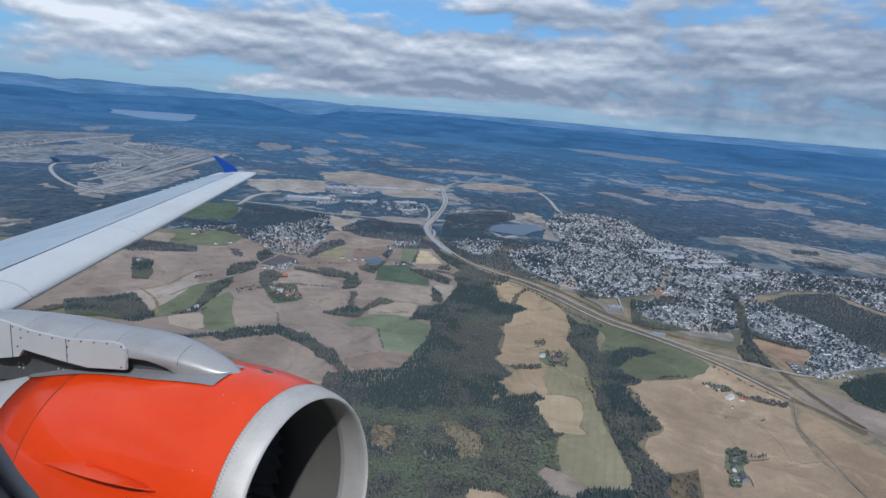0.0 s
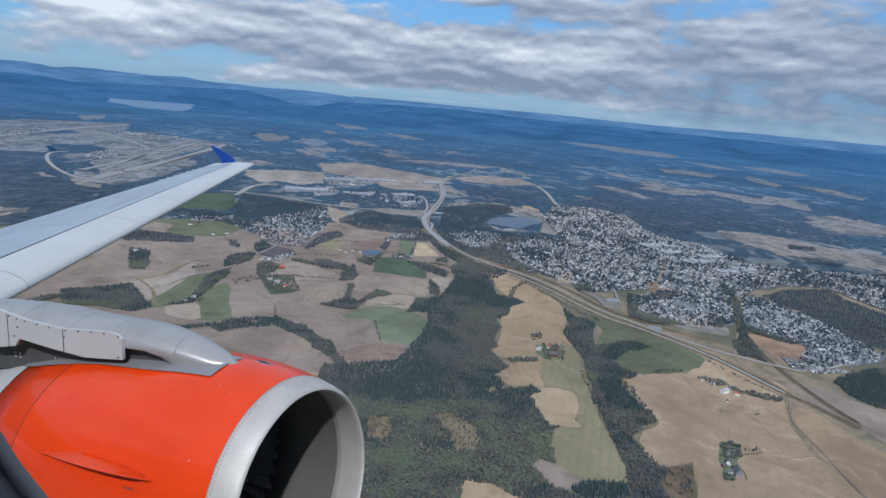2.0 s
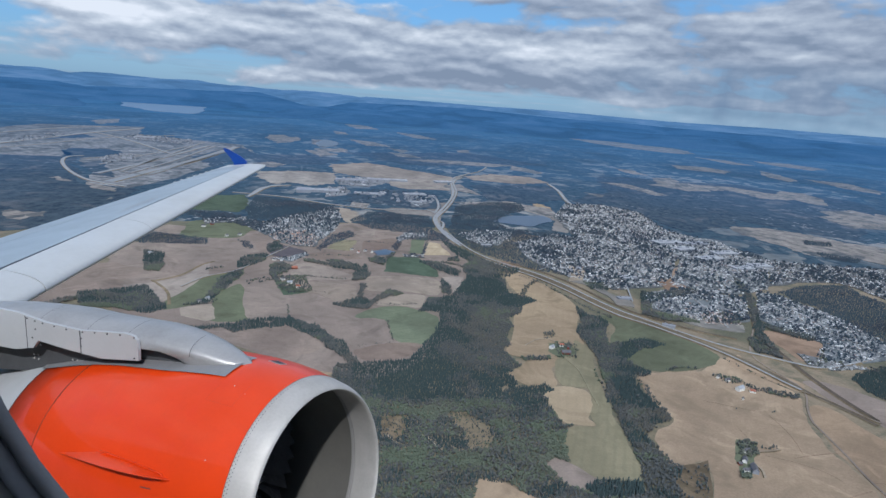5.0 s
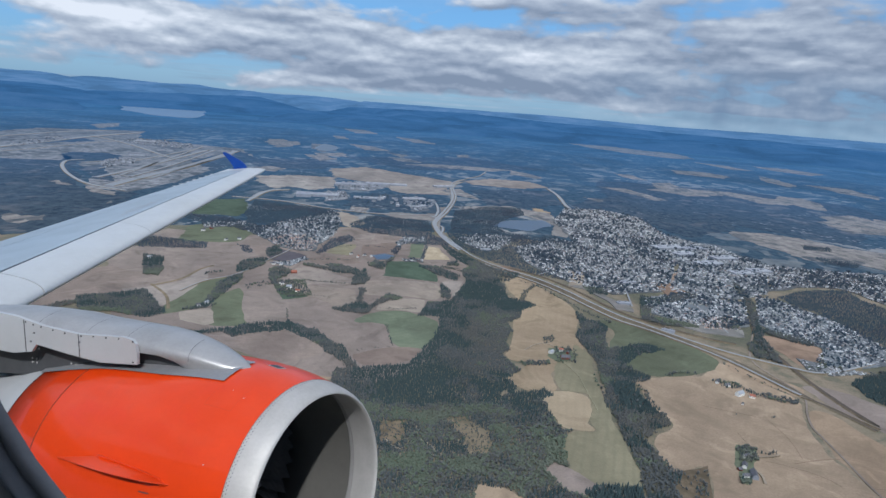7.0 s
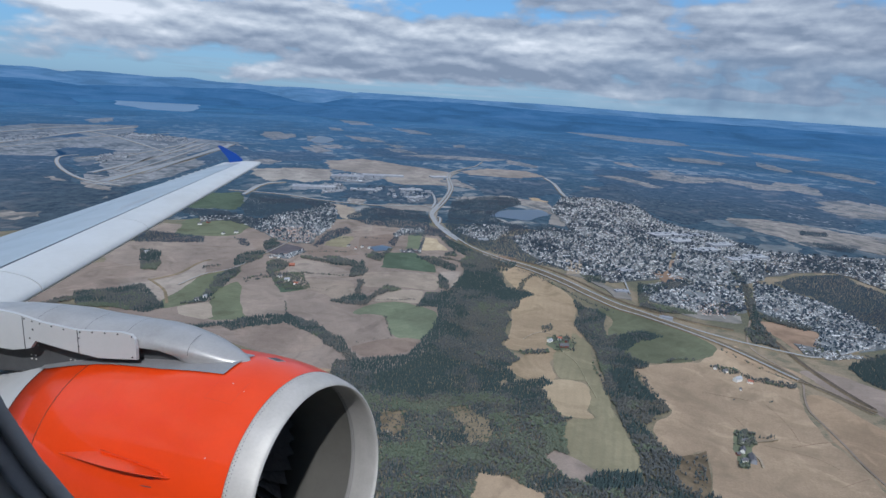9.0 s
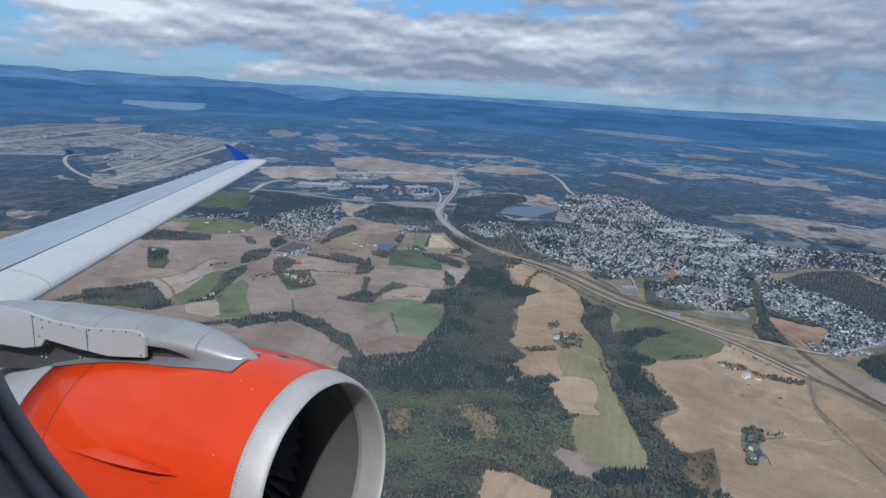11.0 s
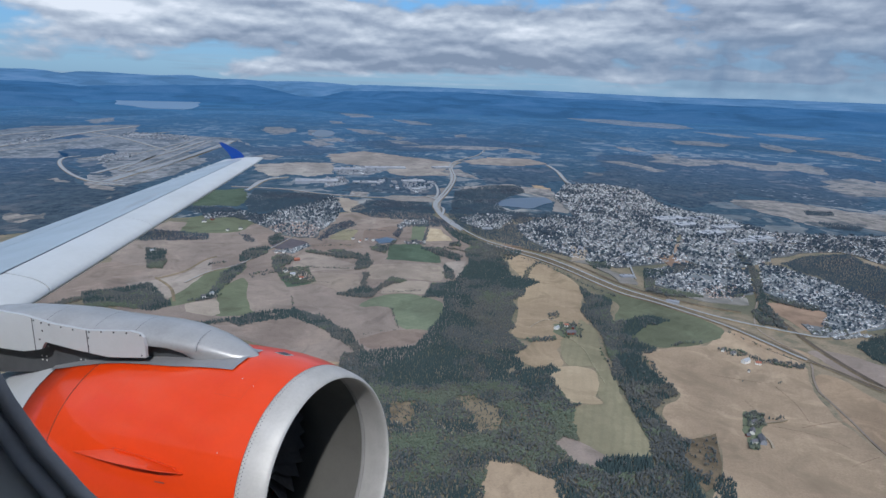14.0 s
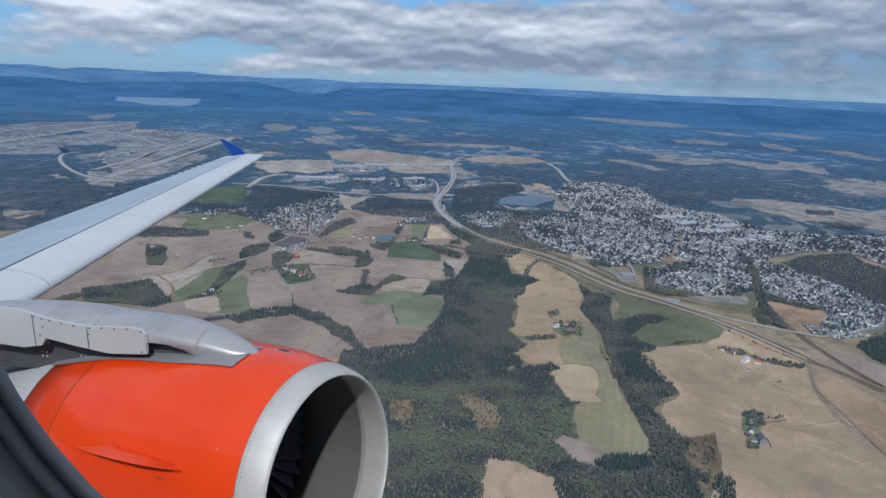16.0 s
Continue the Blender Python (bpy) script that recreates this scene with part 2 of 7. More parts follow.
TOWN_GROUND = soil("town_ground", (0.20, 0.215, 0.235), (0.105, 0.122, 0.135), 0.0, 0.15)
APRON = soil("airfield_grass", (0.30, 0.285, 0.265), (0.19, 0.19, 0.185), 0.0, 0.03)


def plain_land():
    """Open ground between the fields: rough grass, brush, woodland floor."""
    m, n, l, b = material("open_ground")
    pos = n.new("ShaderNodeNewGeometry").outputs["Position"]
    big = noise_tex(n, l, 0.016, 6, 0.6, pos, 1.0)
    mid = noise_tex(n, l, 0.11, 7, 0.65, pos, 0.6)
    fine = noise_tex(n, l, 1.1, 5, 0.7, pos)
    c = ramp(n, l, big, [(0.34, (0.075, 0.085, 0.058)), (0.44, (0.15, 0.135, 0.09)), (0.52, (0.26, 0.205, 0.145)), (0.68, (0.34, 0.26, 0.185))])
    c = blend(n, l, ramp(n, l, mid, [(0.47, (0,) * 3), (0.6, (0.7,) * 3)]), c, (0.075, 0.085, 0.06))
    c = blend(n, l, 0.4, c, ramp(n, l, fine, [(0.35, (0.04, 0.045, 0.028)), (0.7, (0.21, 0.18, 0.12))]))
    l.new(c, b.inputs["Base Color"])
    b.inputs["Roughness"].default_value = 0.95
    bump(n, l, b, fine, 0.5, 0.3)
    return m


def leaf_mat(name, lo, mid, hi, dry=0.0):
    m, n, l, b = material(name)
    rnd = n.new("ShaderNodeNewGeometry").outputs["Random Per Island"]
    pos = n.new("ShaderNodeNewGeometry").outputs["Position"]
    stand = noise_tex(n, l, 0.06, 4, 0.6, pos)
    c = ramp(n, l, rnd, [(0.0, lo), (0.5, mid), (1.0, hi)])
    c = blend(n, l, ramp(n, l, stand, [(0.35, (0.0,) * 3), (0.7, (0.5,) * 3)]), c, lo)
    thin = noise_tex(n, l, 0.022, 5, 0.6, pos, 0.6)
    c = blend(n, l, ramp(n, l, thin, [(0.48, (0.0,) * 3), (0.66, (dry,) * 3)]), c, (0.124, 0.121, 0.110))
    l.new(c, b.inputs["Base Color"])
    b.inputs["Roughness"].default_value = 0.85
    b.inputs["Specular IOR Level"].default_value = 0.2
    return m


LEAF_SPRUCE = leaf_mat("spruce_needles", (0.031, 0.050, 0.055), (0.041, 0.063, 0.066), (0.053, 0.079, 0.080))
LEAF_BARE = leaf_mat("budding_twigs", (0.080, 0.091, 0.097), (0.099, 0.109, 0.112), (0.130, 0.136, 0.132), 0.7)
LEAF_FRESH = leaf_mat("young_leaves", (0.088, 0.112, 0.083), (0.105, 0.130, 0.094), (0.132, 0.154, 0.111), 0.6)
# bluer copies of spruce and twigs, haze put into the leaf colour
LEAF_SPRUCE_HAZE = leaf_mat("hazed_spruce", (0.035, 0.056, 0.078), (0.043, 0.067, 0.091), (0.053, 0.080, 0.105))
LEAF_TWIG_HAZE = leaf_mat("hazed_twigs", (0.048, 0.064, 0.090), (0.060, 0.076, 0.102), (0.076, 0.092, 0.114))


def asphalt(name, v, tint=(1.0, 1.0, 1.0)):
    m, n, l, b = material(name)
    pos = n.new("ShaderNodeNewGeometry").outputs["Position"]
    f = noise_tex(n, l, 0.5, 6, 0.7, pos)
    l.new(ramp(n, l, f, [(0.3, tuple(v * 0.8 * q for q in tint)), (0.7, tuple(v * 1.17 * q for q in tint))]), b.inputs["Base Color"])
    b.inputs["Roughness"].default_value = 0.9
    b.inputs["Specular IOR Level"].default_value = 0.15
    return m


ROAD = asphalt("road_asphalt", 0.285, (0.95, 1.0, 1.06))
LANE = soil("lane_surface", (0.335, 0.30, 0.265), (0.265, 0.238, 0.212), 0.0, 0.1)
VERGE = soil("dry_verge", (0.34, 0.325, 0.31), (0.22, 0.222, 0.222), 0.0, 0.06)
SAND = soil("bare_sand", (0.375, 0.345, 0.320), (0.222, 0.214, 0.215), 0.04, 0.035)
PEAT = soil("dark_peat", (0.115, 0.105, 0.118), (0.082, 0.076, 0.088), 0.05, 0.05)
TRACKBED = soil("railway_ballast", (0.15, 0.13, 0.11), (0.095, 0.083, 0.072), 0.0, 0.1)
RUNWAY = asphalt("runway_concrete", 0.25, (0.92, 1.0, 1.10))


def roofs(name, stops, rough=0.7):
    m, n, l, b = material(name)
    rnd = n.new("ShaderNodeNewGeometry").outputs["Random Per Island"]
    r = ramp(n, l, rnd, stops)
    r_node = r.node
    r_node.color_ramp.interpolation = "CONSTANT"
    pos = n.new("ShaderNodeNewGeometry").outputs["Position"]
    f = noise_tex(n, l, 2.0, 4, 0.7, pos)
    l.new(blend(n, l, 0.25, r, ramp(n, l, f, [(0.3, (0.05, 0.05, 0.05)), (0.7, (0.5, 0.5, 0.5))])), b.inputs["Base Color"])
    b.inputs["Roughness"].default_value = rough
    return m


ROOF_MIX = roofs("town_roofs", [(0.0, (0.09, 0.10, 0.115)), (0.24, (0.18, 0.19, 0.21)), (0.46, (0.25, 0.18, 0.155)), (0.49, (0.31, 0.33, 0.36)), (0.64, (0.48, 0.50, 0.53)), (0.82, (0.74, 0.76, 0.78))])
SHED_MIX = roofs("shed_roofs", [(0.0, (0.10, 0.11, 0.125)), (0.30, (0.20, 0.215, 0.24)), (0.55, (0.34, 0.36, 0.39)), (0.78, (0.62, 0.64, 0.67))])
ROOF_RED = roofs("tiled_roofs", [(0.0, (0.42, 0.19, 0.11)), (0.4, (0.48, 0.27, 0.17)), (0.78, (0.24, 0.19, 0.17))])
WALL_MIX = roofs("town_walls", [(0.0, (0.72, 0.73, 0.74)), (0.30, (0.40, 0.41, 0.42)), (0.58, (0.24, 0.15, 0.12)), (0.66, (0.27, 0.29, 0.31)), (0.90, (0.50, 0.48, 0.42))])
HALL_ROOF = painted("hall_roof_sheet", (0.34, 0.36, 0.39), 0.6, 0.0, 0.1, 0, 0.3)
HALL_GREY = painted("hall_grey_sheet", (0.27, 0.29, 0.33), 0.5, 0.1, 0.1, 0, 0.3)
BARN_RED = painted("barn_red_boards", (0.20, 0.060, 0.042), 0.8, 0, 0.12, 0, 2)
HOUSE_WHITE = painted("white_boards", (0.76, 0.75, 0.71), 0.7, 0, 0.06, 0, 2)
SLATE = painted("dark_roof_tiles", (0.11, 0.11, 0.125), 0.7, 0, 0.12, 0, 2)
TILE_RED = painted("red_roof_tiles", (0.34, 0.13, 0.085), 0.75, 0, 0.12, 0, 2)
PANE = painted("window_pane", (0.03, 0.035, 0.045), 0.12, 0, 0.05, 0, 2)


def water_mat(name, col):
    m, n, l, b = material(name)
    pos = n.new("ShaderNodeNewGeometry").outputs["Position"]
    f = noise_tex(n, l, 0.2, 5, 0.6, pos)
    l.new(ramp(n, l, f, [(0.3, tuple(c * 0.85 for c in col)), (0.7, col)]), b.inputs["Base Color"])
    b.inputs["Roughness"].default_value = 0.28
    bump(n, l, b, noise_tex(n, l, 1.0, 3, 0.6, pos), 0.15, 0.1)
    return m


WATER = water_mat("lake_water", (0.032, 0.070, 0.125))


def distance_mat(name, wood, field, share, glow, near, far, rough=0.5, fade=True):
    """Distant plain and ridges, tens of kilometres off; blue haze is painted in as emission and dimming by range."""
    m, n, l, b = material(name)
    geo = n.new("ShaderNodeNewGeometry")
    pos = geo.outputs["Position"]
    mp = n.new("ShaderNodeMapping")
    mp.inputs["Scale"].default_value = (1.0, 0.8, 8.0)
    l.new(pos, mp.inputs[0])
    big = noise_tex(n, l, 0.0042, 7, 0.62, mp.outputs[0], 0.8)
    patch = noise_tex(n, l, 0.018, 8, 0.62, mp.outputs[0], 1.2)
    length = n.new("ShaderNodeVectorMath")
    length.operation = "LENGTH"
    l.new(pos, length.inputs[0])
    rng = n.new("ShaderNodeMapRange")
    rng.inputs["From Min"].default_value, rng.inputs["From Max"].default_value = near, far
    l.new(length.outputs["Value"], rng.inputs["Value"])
    vor = n.new("ShaderNodeTexVoronoi")
    vor.inputs["Scale"].default_value = 0.075
    warp = n.new("ShaderNodeVectorMath")
    warp.operation = "MULTIPLY_ADD"
    tint = n.new("ShaderNodeTexNoise")
    tint.inputs["Scale"].default_value = 0.02
    l.new(mp.outputs[0], tint.inputs["Vector"])
    l.new(tint.outputs["Color"], warp.inputs[0])
    warp.inputs[1].default_value = (60, 60, 0)
    l.new(mp.outputs[0], warp.inputs[2])
    l.new(warp.outputs[0], vor.inputs["Vector"])
    cell = n.new("ShaderNodeSeparateColor")
    l.new(vor.outputs["Color"], cell.inputs[0])
    parcels = ramp(n, l, cell.outputs[0], [(share + 0.08, (0,) * 3), (share + 0.10, (0.75,) * 3), (1.0, (1,) * 3)])
    mask = blend(n, l, 1.0, parcels, ramp(n, l, patch, [(0.43, (0.0,) * 3), (0.56, (1,) * 3)]), "MULTIPLY")
    grain = noise_tex(n, l, 0.16, 7, 0.72, mp.outputs[0])
    wood = ramp(n, l, grain, [(0.35, tuple(v * (1 - rough) for v in wood)), (0.65, tuple(v * (1 + 1.2 * rough) for v in wood))])
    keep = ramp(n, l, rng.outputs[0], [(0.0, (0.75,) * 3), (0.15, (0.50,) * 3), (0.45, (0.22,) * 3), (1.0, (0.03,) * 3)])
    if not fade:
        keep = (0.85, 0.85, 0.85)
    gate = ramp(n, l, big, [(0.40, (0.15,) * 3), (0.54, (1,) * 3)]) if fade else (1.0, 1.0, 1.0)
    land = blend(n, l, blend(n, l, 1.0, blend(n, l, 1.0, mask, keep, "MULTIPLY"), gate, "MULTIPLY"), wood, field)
    spot = n.new("ShaderNodeTexVoronoi")
    spot.inputs["Scale"].default_value = 0.16
    l.new(mp.outputs[0], spot.inputs["Vector"])
    homes = ramp(n, l, spot.outputs["Distance"], [(0.16, (1,) * 3), (0.30, (0,) * 3)])
    village = ramp(n, l, noise_tex(n, l, 0.011, 5, 0.6, mp.outputs[0], 0.6), [(0.52, (0,) * 3), (0.62, (0.8,) * 3)])
    land = blend(n, l, blend(n, l, 1.0, blend(n, l, 1.0, homes, village, "MULTIPLY"), keep, "MULTIPLY"), land, (0.45, 0.44, 0.43))
    # painted haze: base colour is dimmed and blued with range
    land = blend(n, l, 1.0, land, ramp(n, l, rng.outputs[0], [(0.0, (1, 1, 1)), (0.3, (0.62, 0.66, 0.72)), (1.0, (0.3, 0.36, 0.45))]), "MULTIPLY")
    l.new(land, b.inputs["Base Color"])
    b.inputs["Roughness"].default_value = 1.0
    b.inputs["Specular IOR Level"].default_value = 0.0
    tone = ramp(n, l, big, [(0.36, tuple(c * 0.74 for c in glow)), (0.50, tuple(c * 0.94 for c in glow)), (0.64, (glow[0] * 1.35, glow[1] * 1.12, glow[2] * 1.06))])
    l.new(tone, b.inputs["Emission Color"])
    # painted haze: blue emission grows with range, the land itself gives no light
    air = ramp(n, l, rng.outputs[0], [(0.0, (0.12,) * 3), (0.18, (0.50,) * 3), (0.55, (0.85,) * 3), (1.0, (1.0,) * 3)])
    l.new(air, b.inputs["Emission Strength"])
    return m


# last colour of each: blue glow standing in for haze
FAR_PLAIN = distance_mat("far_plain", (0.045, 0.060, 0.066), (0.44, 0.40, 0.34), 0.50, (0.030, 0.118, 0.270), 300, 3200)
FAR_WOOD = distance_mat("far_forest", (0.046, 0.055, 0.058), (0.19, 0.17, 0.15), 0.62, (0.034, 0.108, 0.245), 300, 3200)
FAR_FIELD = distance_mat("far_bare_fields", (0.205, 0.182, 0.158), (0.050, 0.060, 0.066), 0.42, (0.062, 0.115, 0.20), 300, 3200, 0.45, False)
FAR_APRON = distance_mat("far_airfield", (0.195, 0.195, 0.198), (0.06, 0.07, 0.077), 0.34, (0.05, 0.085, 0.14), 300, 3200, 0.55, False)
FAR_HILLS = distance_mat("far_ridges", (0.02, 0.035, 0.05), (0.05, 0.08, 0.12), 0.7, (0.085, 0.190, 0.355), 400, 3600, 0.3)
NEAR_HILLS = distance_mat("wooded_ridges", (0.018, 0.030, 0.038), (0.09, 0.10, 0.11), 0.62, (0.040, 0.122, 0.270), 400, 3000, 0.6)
FAR_LAKE, _n, _l, _b = material("far_lake")
_b.inputs["Base Color"].default_value = (0.095, 0.175, 0.285, 1)
_b.inputs["Roughness"].default_value = 0.5


# ---- mesh helpers ----
def mesh_object(name, verts, faces, mats, parent=None, label="", idx=None, smooth=False):
    me = bpy.data.meshes.new(name)
    me.from_pydata([tuple(v) for v in verts], [], [tuple(f) for f in faces])
    for m in mats if isinstance(mats, (list, tuple)) else (mats,):
        me.materials.append(m)
    if idx is not None:
        me.polygons.foreach_set("material_index", np.asarray(idx, dtype=np.int32))
    if smooth:
        me.polygons.foreach_set("use_smooth", np.ones(len(me.polygons), dtype=bool))
    me.update()
    ob = new(name, me)
    if parent is not None:
        ob.parent = parent
    if label:
        ob["label"] = label
    return ob


def part(name, bm, mat, parent, label="", smooth=True):
    bmesh.ops.recalc_face_normals(bm, faces=bm.faces)
    me = bpy.data.meshes.new(name)
    bm.to_mesh(me)
    bm.free()
    me.materials.append(mat)
    if smooth:
        me.polygons.foreach_set("use_smooth", np.ones(len(me.polygons), dtype=bool))
    ob = new(name, me)
    ob.parent = parent
    if label:
        ob["label"] = label
    return ob


def sharp(ob, angle=35):
    ob.data.set_sharp_from_angle(angle=radians(angle))
    return ob


def loft(rings, close_ends=True, loop=True):
    """A skin over rings of points, each of the same length."""
    bm = bmesh.new()
    rows = [[bm.verts.new(p) for p in r] for r in rings]
    k = len(rows[0])
    for a, b in zip(rows, rows[1:]):
        for i in range(k if loop else k - 1):
            j = (i + 1) % k
            bm.faces.new((a[i], a[j], b[j], b[i]))
    if close_ends and loop:
        bm.faces.new(rows[0])
        bm.faces.new(rows[-1])
    return bm


def empty(name, m=None):
    ob = new(name)
    ob.empty_display_size = 0.5
    if m is not None:
        ob.matrix_basis = m
    return ob


# ---- ground and distance ----
def disc(name, r0, r1, rings, segs, z, mat):
    vs, fs = [], []
    for i in range(rings + 1):
        r = r0 * (r1 / r0) ** (i / rings)
        for k in range(segs):
            a = 2 * math.pi * k / segs
            vs.append((r * math.cos(a), r * math.sin(a), z))
    for i in range(rings):
        for k in range(segs):
            j = (k + 1) % segs
            fs.append((i * segs + k, i * segs + j, (i + 1) * segs + j, (i + 1) * segs + k))
    if name == "ground":
        fs.append(tuple(range(segs))[::-1])
    return mesh_object(name, vs, fs, mat)


ground = tagged(disc("ground", 20, 395, 12, 96, 0.0, plain_land()), "rough grass and brush between ploughed spring fields", "ground", kind="structure")
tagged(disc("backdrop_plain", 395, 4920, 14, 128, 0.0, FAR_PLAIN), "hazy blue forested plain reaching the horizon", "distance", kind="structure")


def ridge(name, dist, depth, tops, seed, mat, label):
    """A long range of hills round the plain: heights run along the azimuth in degrees from north, to the right."""
    vs, fs = [], []
    N = 720
    for k in range(N):
        az = -180 + 360 * k / N
        h = np.interp(az, [a for a, _ in tops], [v for _, v in tops])
        h *= 1 + (0.16 if az < -8 else 0.05) * noise.fractal(Vector((math.cos(radians(az)) * 9, math.sin(radians(az)) * 9, seed)), 1.0, 2.0, 5)
        for frac, up in ((-1.0, -1.0), (-0.45, 0.55 * h), (0.0, h), (0.6, 0.4 * h), (1.0, -1.0)):
            r = dist + frac * depth * (1 + 0.25 * noise.noise(Vector((az * 0.11, seed, 4 * frac))))
            r = min(r, 4900)
            vs.append((r * math.sin(radians(az)), r * math.cos(radians(az)), up))
    for k in range(N):
        j = (k + 1) % N
        for i in range(4):
            fs.append((k * 5 + i, j * 5 + i, j * 5 + i + 1, k * 5 + i + 1))
    return tagged(mesh_object(name, vs, fs, mat, smooth=True), label, "hills", kind="structure")


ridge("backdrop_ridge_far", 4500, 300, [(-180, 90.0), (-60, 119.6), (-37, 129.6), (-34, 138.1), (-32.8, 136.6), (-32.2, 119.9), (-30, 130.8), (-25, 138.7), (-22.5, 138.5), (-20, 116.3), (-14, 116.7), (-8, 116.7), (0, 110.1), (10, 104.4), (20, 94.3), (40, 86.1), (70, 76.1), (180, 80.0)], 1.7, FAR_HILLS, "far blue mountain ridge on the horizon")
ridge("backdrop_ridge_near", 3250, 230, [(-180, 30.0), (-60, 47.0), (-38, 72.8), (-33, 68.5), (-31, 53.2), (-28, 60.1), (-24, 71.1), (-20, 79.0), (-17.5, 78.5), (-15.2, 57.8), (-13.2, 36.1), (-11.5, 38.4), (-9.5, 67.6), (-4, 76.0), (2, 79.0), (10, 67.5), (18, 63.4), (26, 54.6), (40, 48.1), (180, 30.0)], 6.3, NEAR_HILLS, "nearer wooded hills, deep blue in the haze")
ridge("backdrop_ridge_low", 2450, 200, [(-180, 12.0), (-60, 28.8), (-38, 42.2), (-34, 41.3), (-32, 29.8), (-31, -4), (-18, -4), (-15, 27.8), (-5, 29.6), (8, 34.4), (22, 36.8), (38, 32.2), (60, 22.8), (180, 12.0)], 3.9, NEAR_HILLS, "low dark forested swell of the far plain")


def smooth_loop(pts, closed=True, steps=4):
    out, k = [], len(pts)
    for i in range(k if closed else k - 1):
        p0, p1, p2, p3 = (Vector(pts[(i + d) % k] if closed else pts[min(max(i + d, 0), k - 1)]) for d in (-1, 0, 1, 2))
        for s in range(steps):
            t = s / steps
            out.append(0.5 * (2 * p1 + (p2 - p0) * t + (2 * p0 - 5 * p1 + 4 * p2 - p3) * t * t + (3 * p1 - p0 - 3 * p2 + p3) * t ** 3))
    if not closed:
        out.append(Vector(pts[-1]))
    return out


LEVEL = [0]


def field(name, pts, mat, label, steps=3, category="field"):
    """A worked field: a low sheet with an uneven border, its skirt sunk into the ground."""
    LEVEL[0] += 1
    z = 0.05 + 0.0025 * LEVEL[0]
    far_off = math.hypot(*pts[0])
    k, sub = len(pts), 2 * steps + (2 if math.hypot(*pts[0]) < 420 else 8)
    rim = [Vector(pts[i]).lerp(Vector(pts[(i + 1) % k]), q / sub) for i in range(k) for q in range(sub)] if category != "lake" and (k < 6 or far_off > 420 or category != "field") else smooth_loop(pts, True, 4 if category == "lake" else sub)
    far = sum(p.length for p in rim) / len(rim)
    f1, f2 = 14.0 / far, 50.0 / far
    sway = lambda p, s: Vector((noise.noise(Vector((p.x * f1, p.y * f1, s))) + 0.5 * noise.noise(Vector((p.x * f2, p.y * f2, s))), noise.noise(Vector((p.x * f1, p.y * f1, s + 5))) + 0.5 * noise.noise(Vector((p.x * f2, p.y * f2, s + 5)))))
    f3 = 170.0 / far
    rim = [p + (sway(p, 1.0) + (Vector((noise.noise(Vector((p.x * f3, p.y * f3, 3.0))), noise.noise(Vector((p.x * f3, p.y * f3, 9.0))))) * 0.6 if far > 420 else Vector((0, 0)))) * far * ({"lake": 0.003, "forest": 0.014}.get(category, 0.006 if far > 420 and category == "clearing" else 0.012 if far > 420 and category in ("field", "cleared land") else 0.007)) for p in rim]
    bm = bmesh.new()
    top = [bm.verts.new((p.x, p.y, z)) for p in rim]
    low = [bm.verts.new((p.x, p.y, -0.2)) for p in rim]
    f = bm.faces.new(top)
    if f.normal.z < 0:
        f.normal_flip()
    for i in range(len(top)):
        j = (i + 1) % len(top)
        bm.faces.new((top[i], top[j], low[j], low[i]))
    f.normal_update()
    bmesh.ops.triangulate(bm, faces=[f])
    bmesh.ops.recalc_face_normals(bm, faces=bm.faces)
    me = bpy.data.meshes.new(name)
    bm.to_mesh(me)
    bm.free()
    me.materials.append(mat)
    ob = new(name, me)
    return tagged(ob, label, category, kind="structure")


def ribbon(name, pts, width, mat, label, z=0.45, category="road"):
    """A road or track on a low bank."""
    line = smooth_loop(pts, False, 6)
    vs, fs = [], []
    for i, p in enumerate(line):
        d = (line[min(i + 1, len(line) - 1)] - line[max(i - 1, 0)]).normalized()
        s = Vector((-d.y, d.x))
        for off, h in ((-0.5, z), (0.5, z), (0.85, -0.1), (-0.85, -0.1)):
            q = p + s * off * width
            vs.append((q.x, q.y, h))
    for i in range(len(line) - 1):
        for k in range(4):
            j = (k + 1) % 4
            fs.append((i * 4 + k, i * 4 + j, i * 4 + 4 + j, i * 4 + 4 + k))
    ob = mesh_object(name, vs, fs, [mat, SCRUB], idx=[0 if i % 4 == 0 else 1 for i in range(len(fs))])
    return tagged(ob, label, category, kind="structure")


# ---- fields near ----
field("field", [(60.4, 181.8), (65.8, 182.3), (74.2, 186.7), (80.8, 186.3), (93.3, 198.2), (99.4, 185.2), (105.7, 173.8), (99.9, 159.6), (96.7, 148.9), (95.9, 132.8), (94.9, 120.5), (89.7, 96.2), (44.8, 94.0), (55.9, 119.8), (59.8, 132.4), (50.9, 129.4), (50.1, 142.6), (58.0, 150.8), (57.6, 159.4), (56.0, 176.7)], SOIL, "broad ploughed brown field with pale patches", 2)
field("field", [(104.6, 165.3), (110.4, 165.0), (114.4, 150.2), (121.9, 121.7), (100.9, 96.7), (94.1, 96.4), (96.1, 123.4), (97.6, 140.0), (99.1, 152.2)], SOIL, "ploughed light brown field beside the country road", 2)
field("field", [(114.1, 184.3), (124.6, 183.0), (136.7, 158.9), (123.4, 141.2), (119.3, 157.6), (113.7, 176.9)], UMBER, "bare soil strip between railway and motorway", 2)
field("field", [(123.0, 230.4), (134.2, 229.6), (142.2, 222.7), (135.4, 208.5), (124.3, 201.1), (122.1, 212.9)], SOIL_RED, "small bare brown field by the junction", 2)
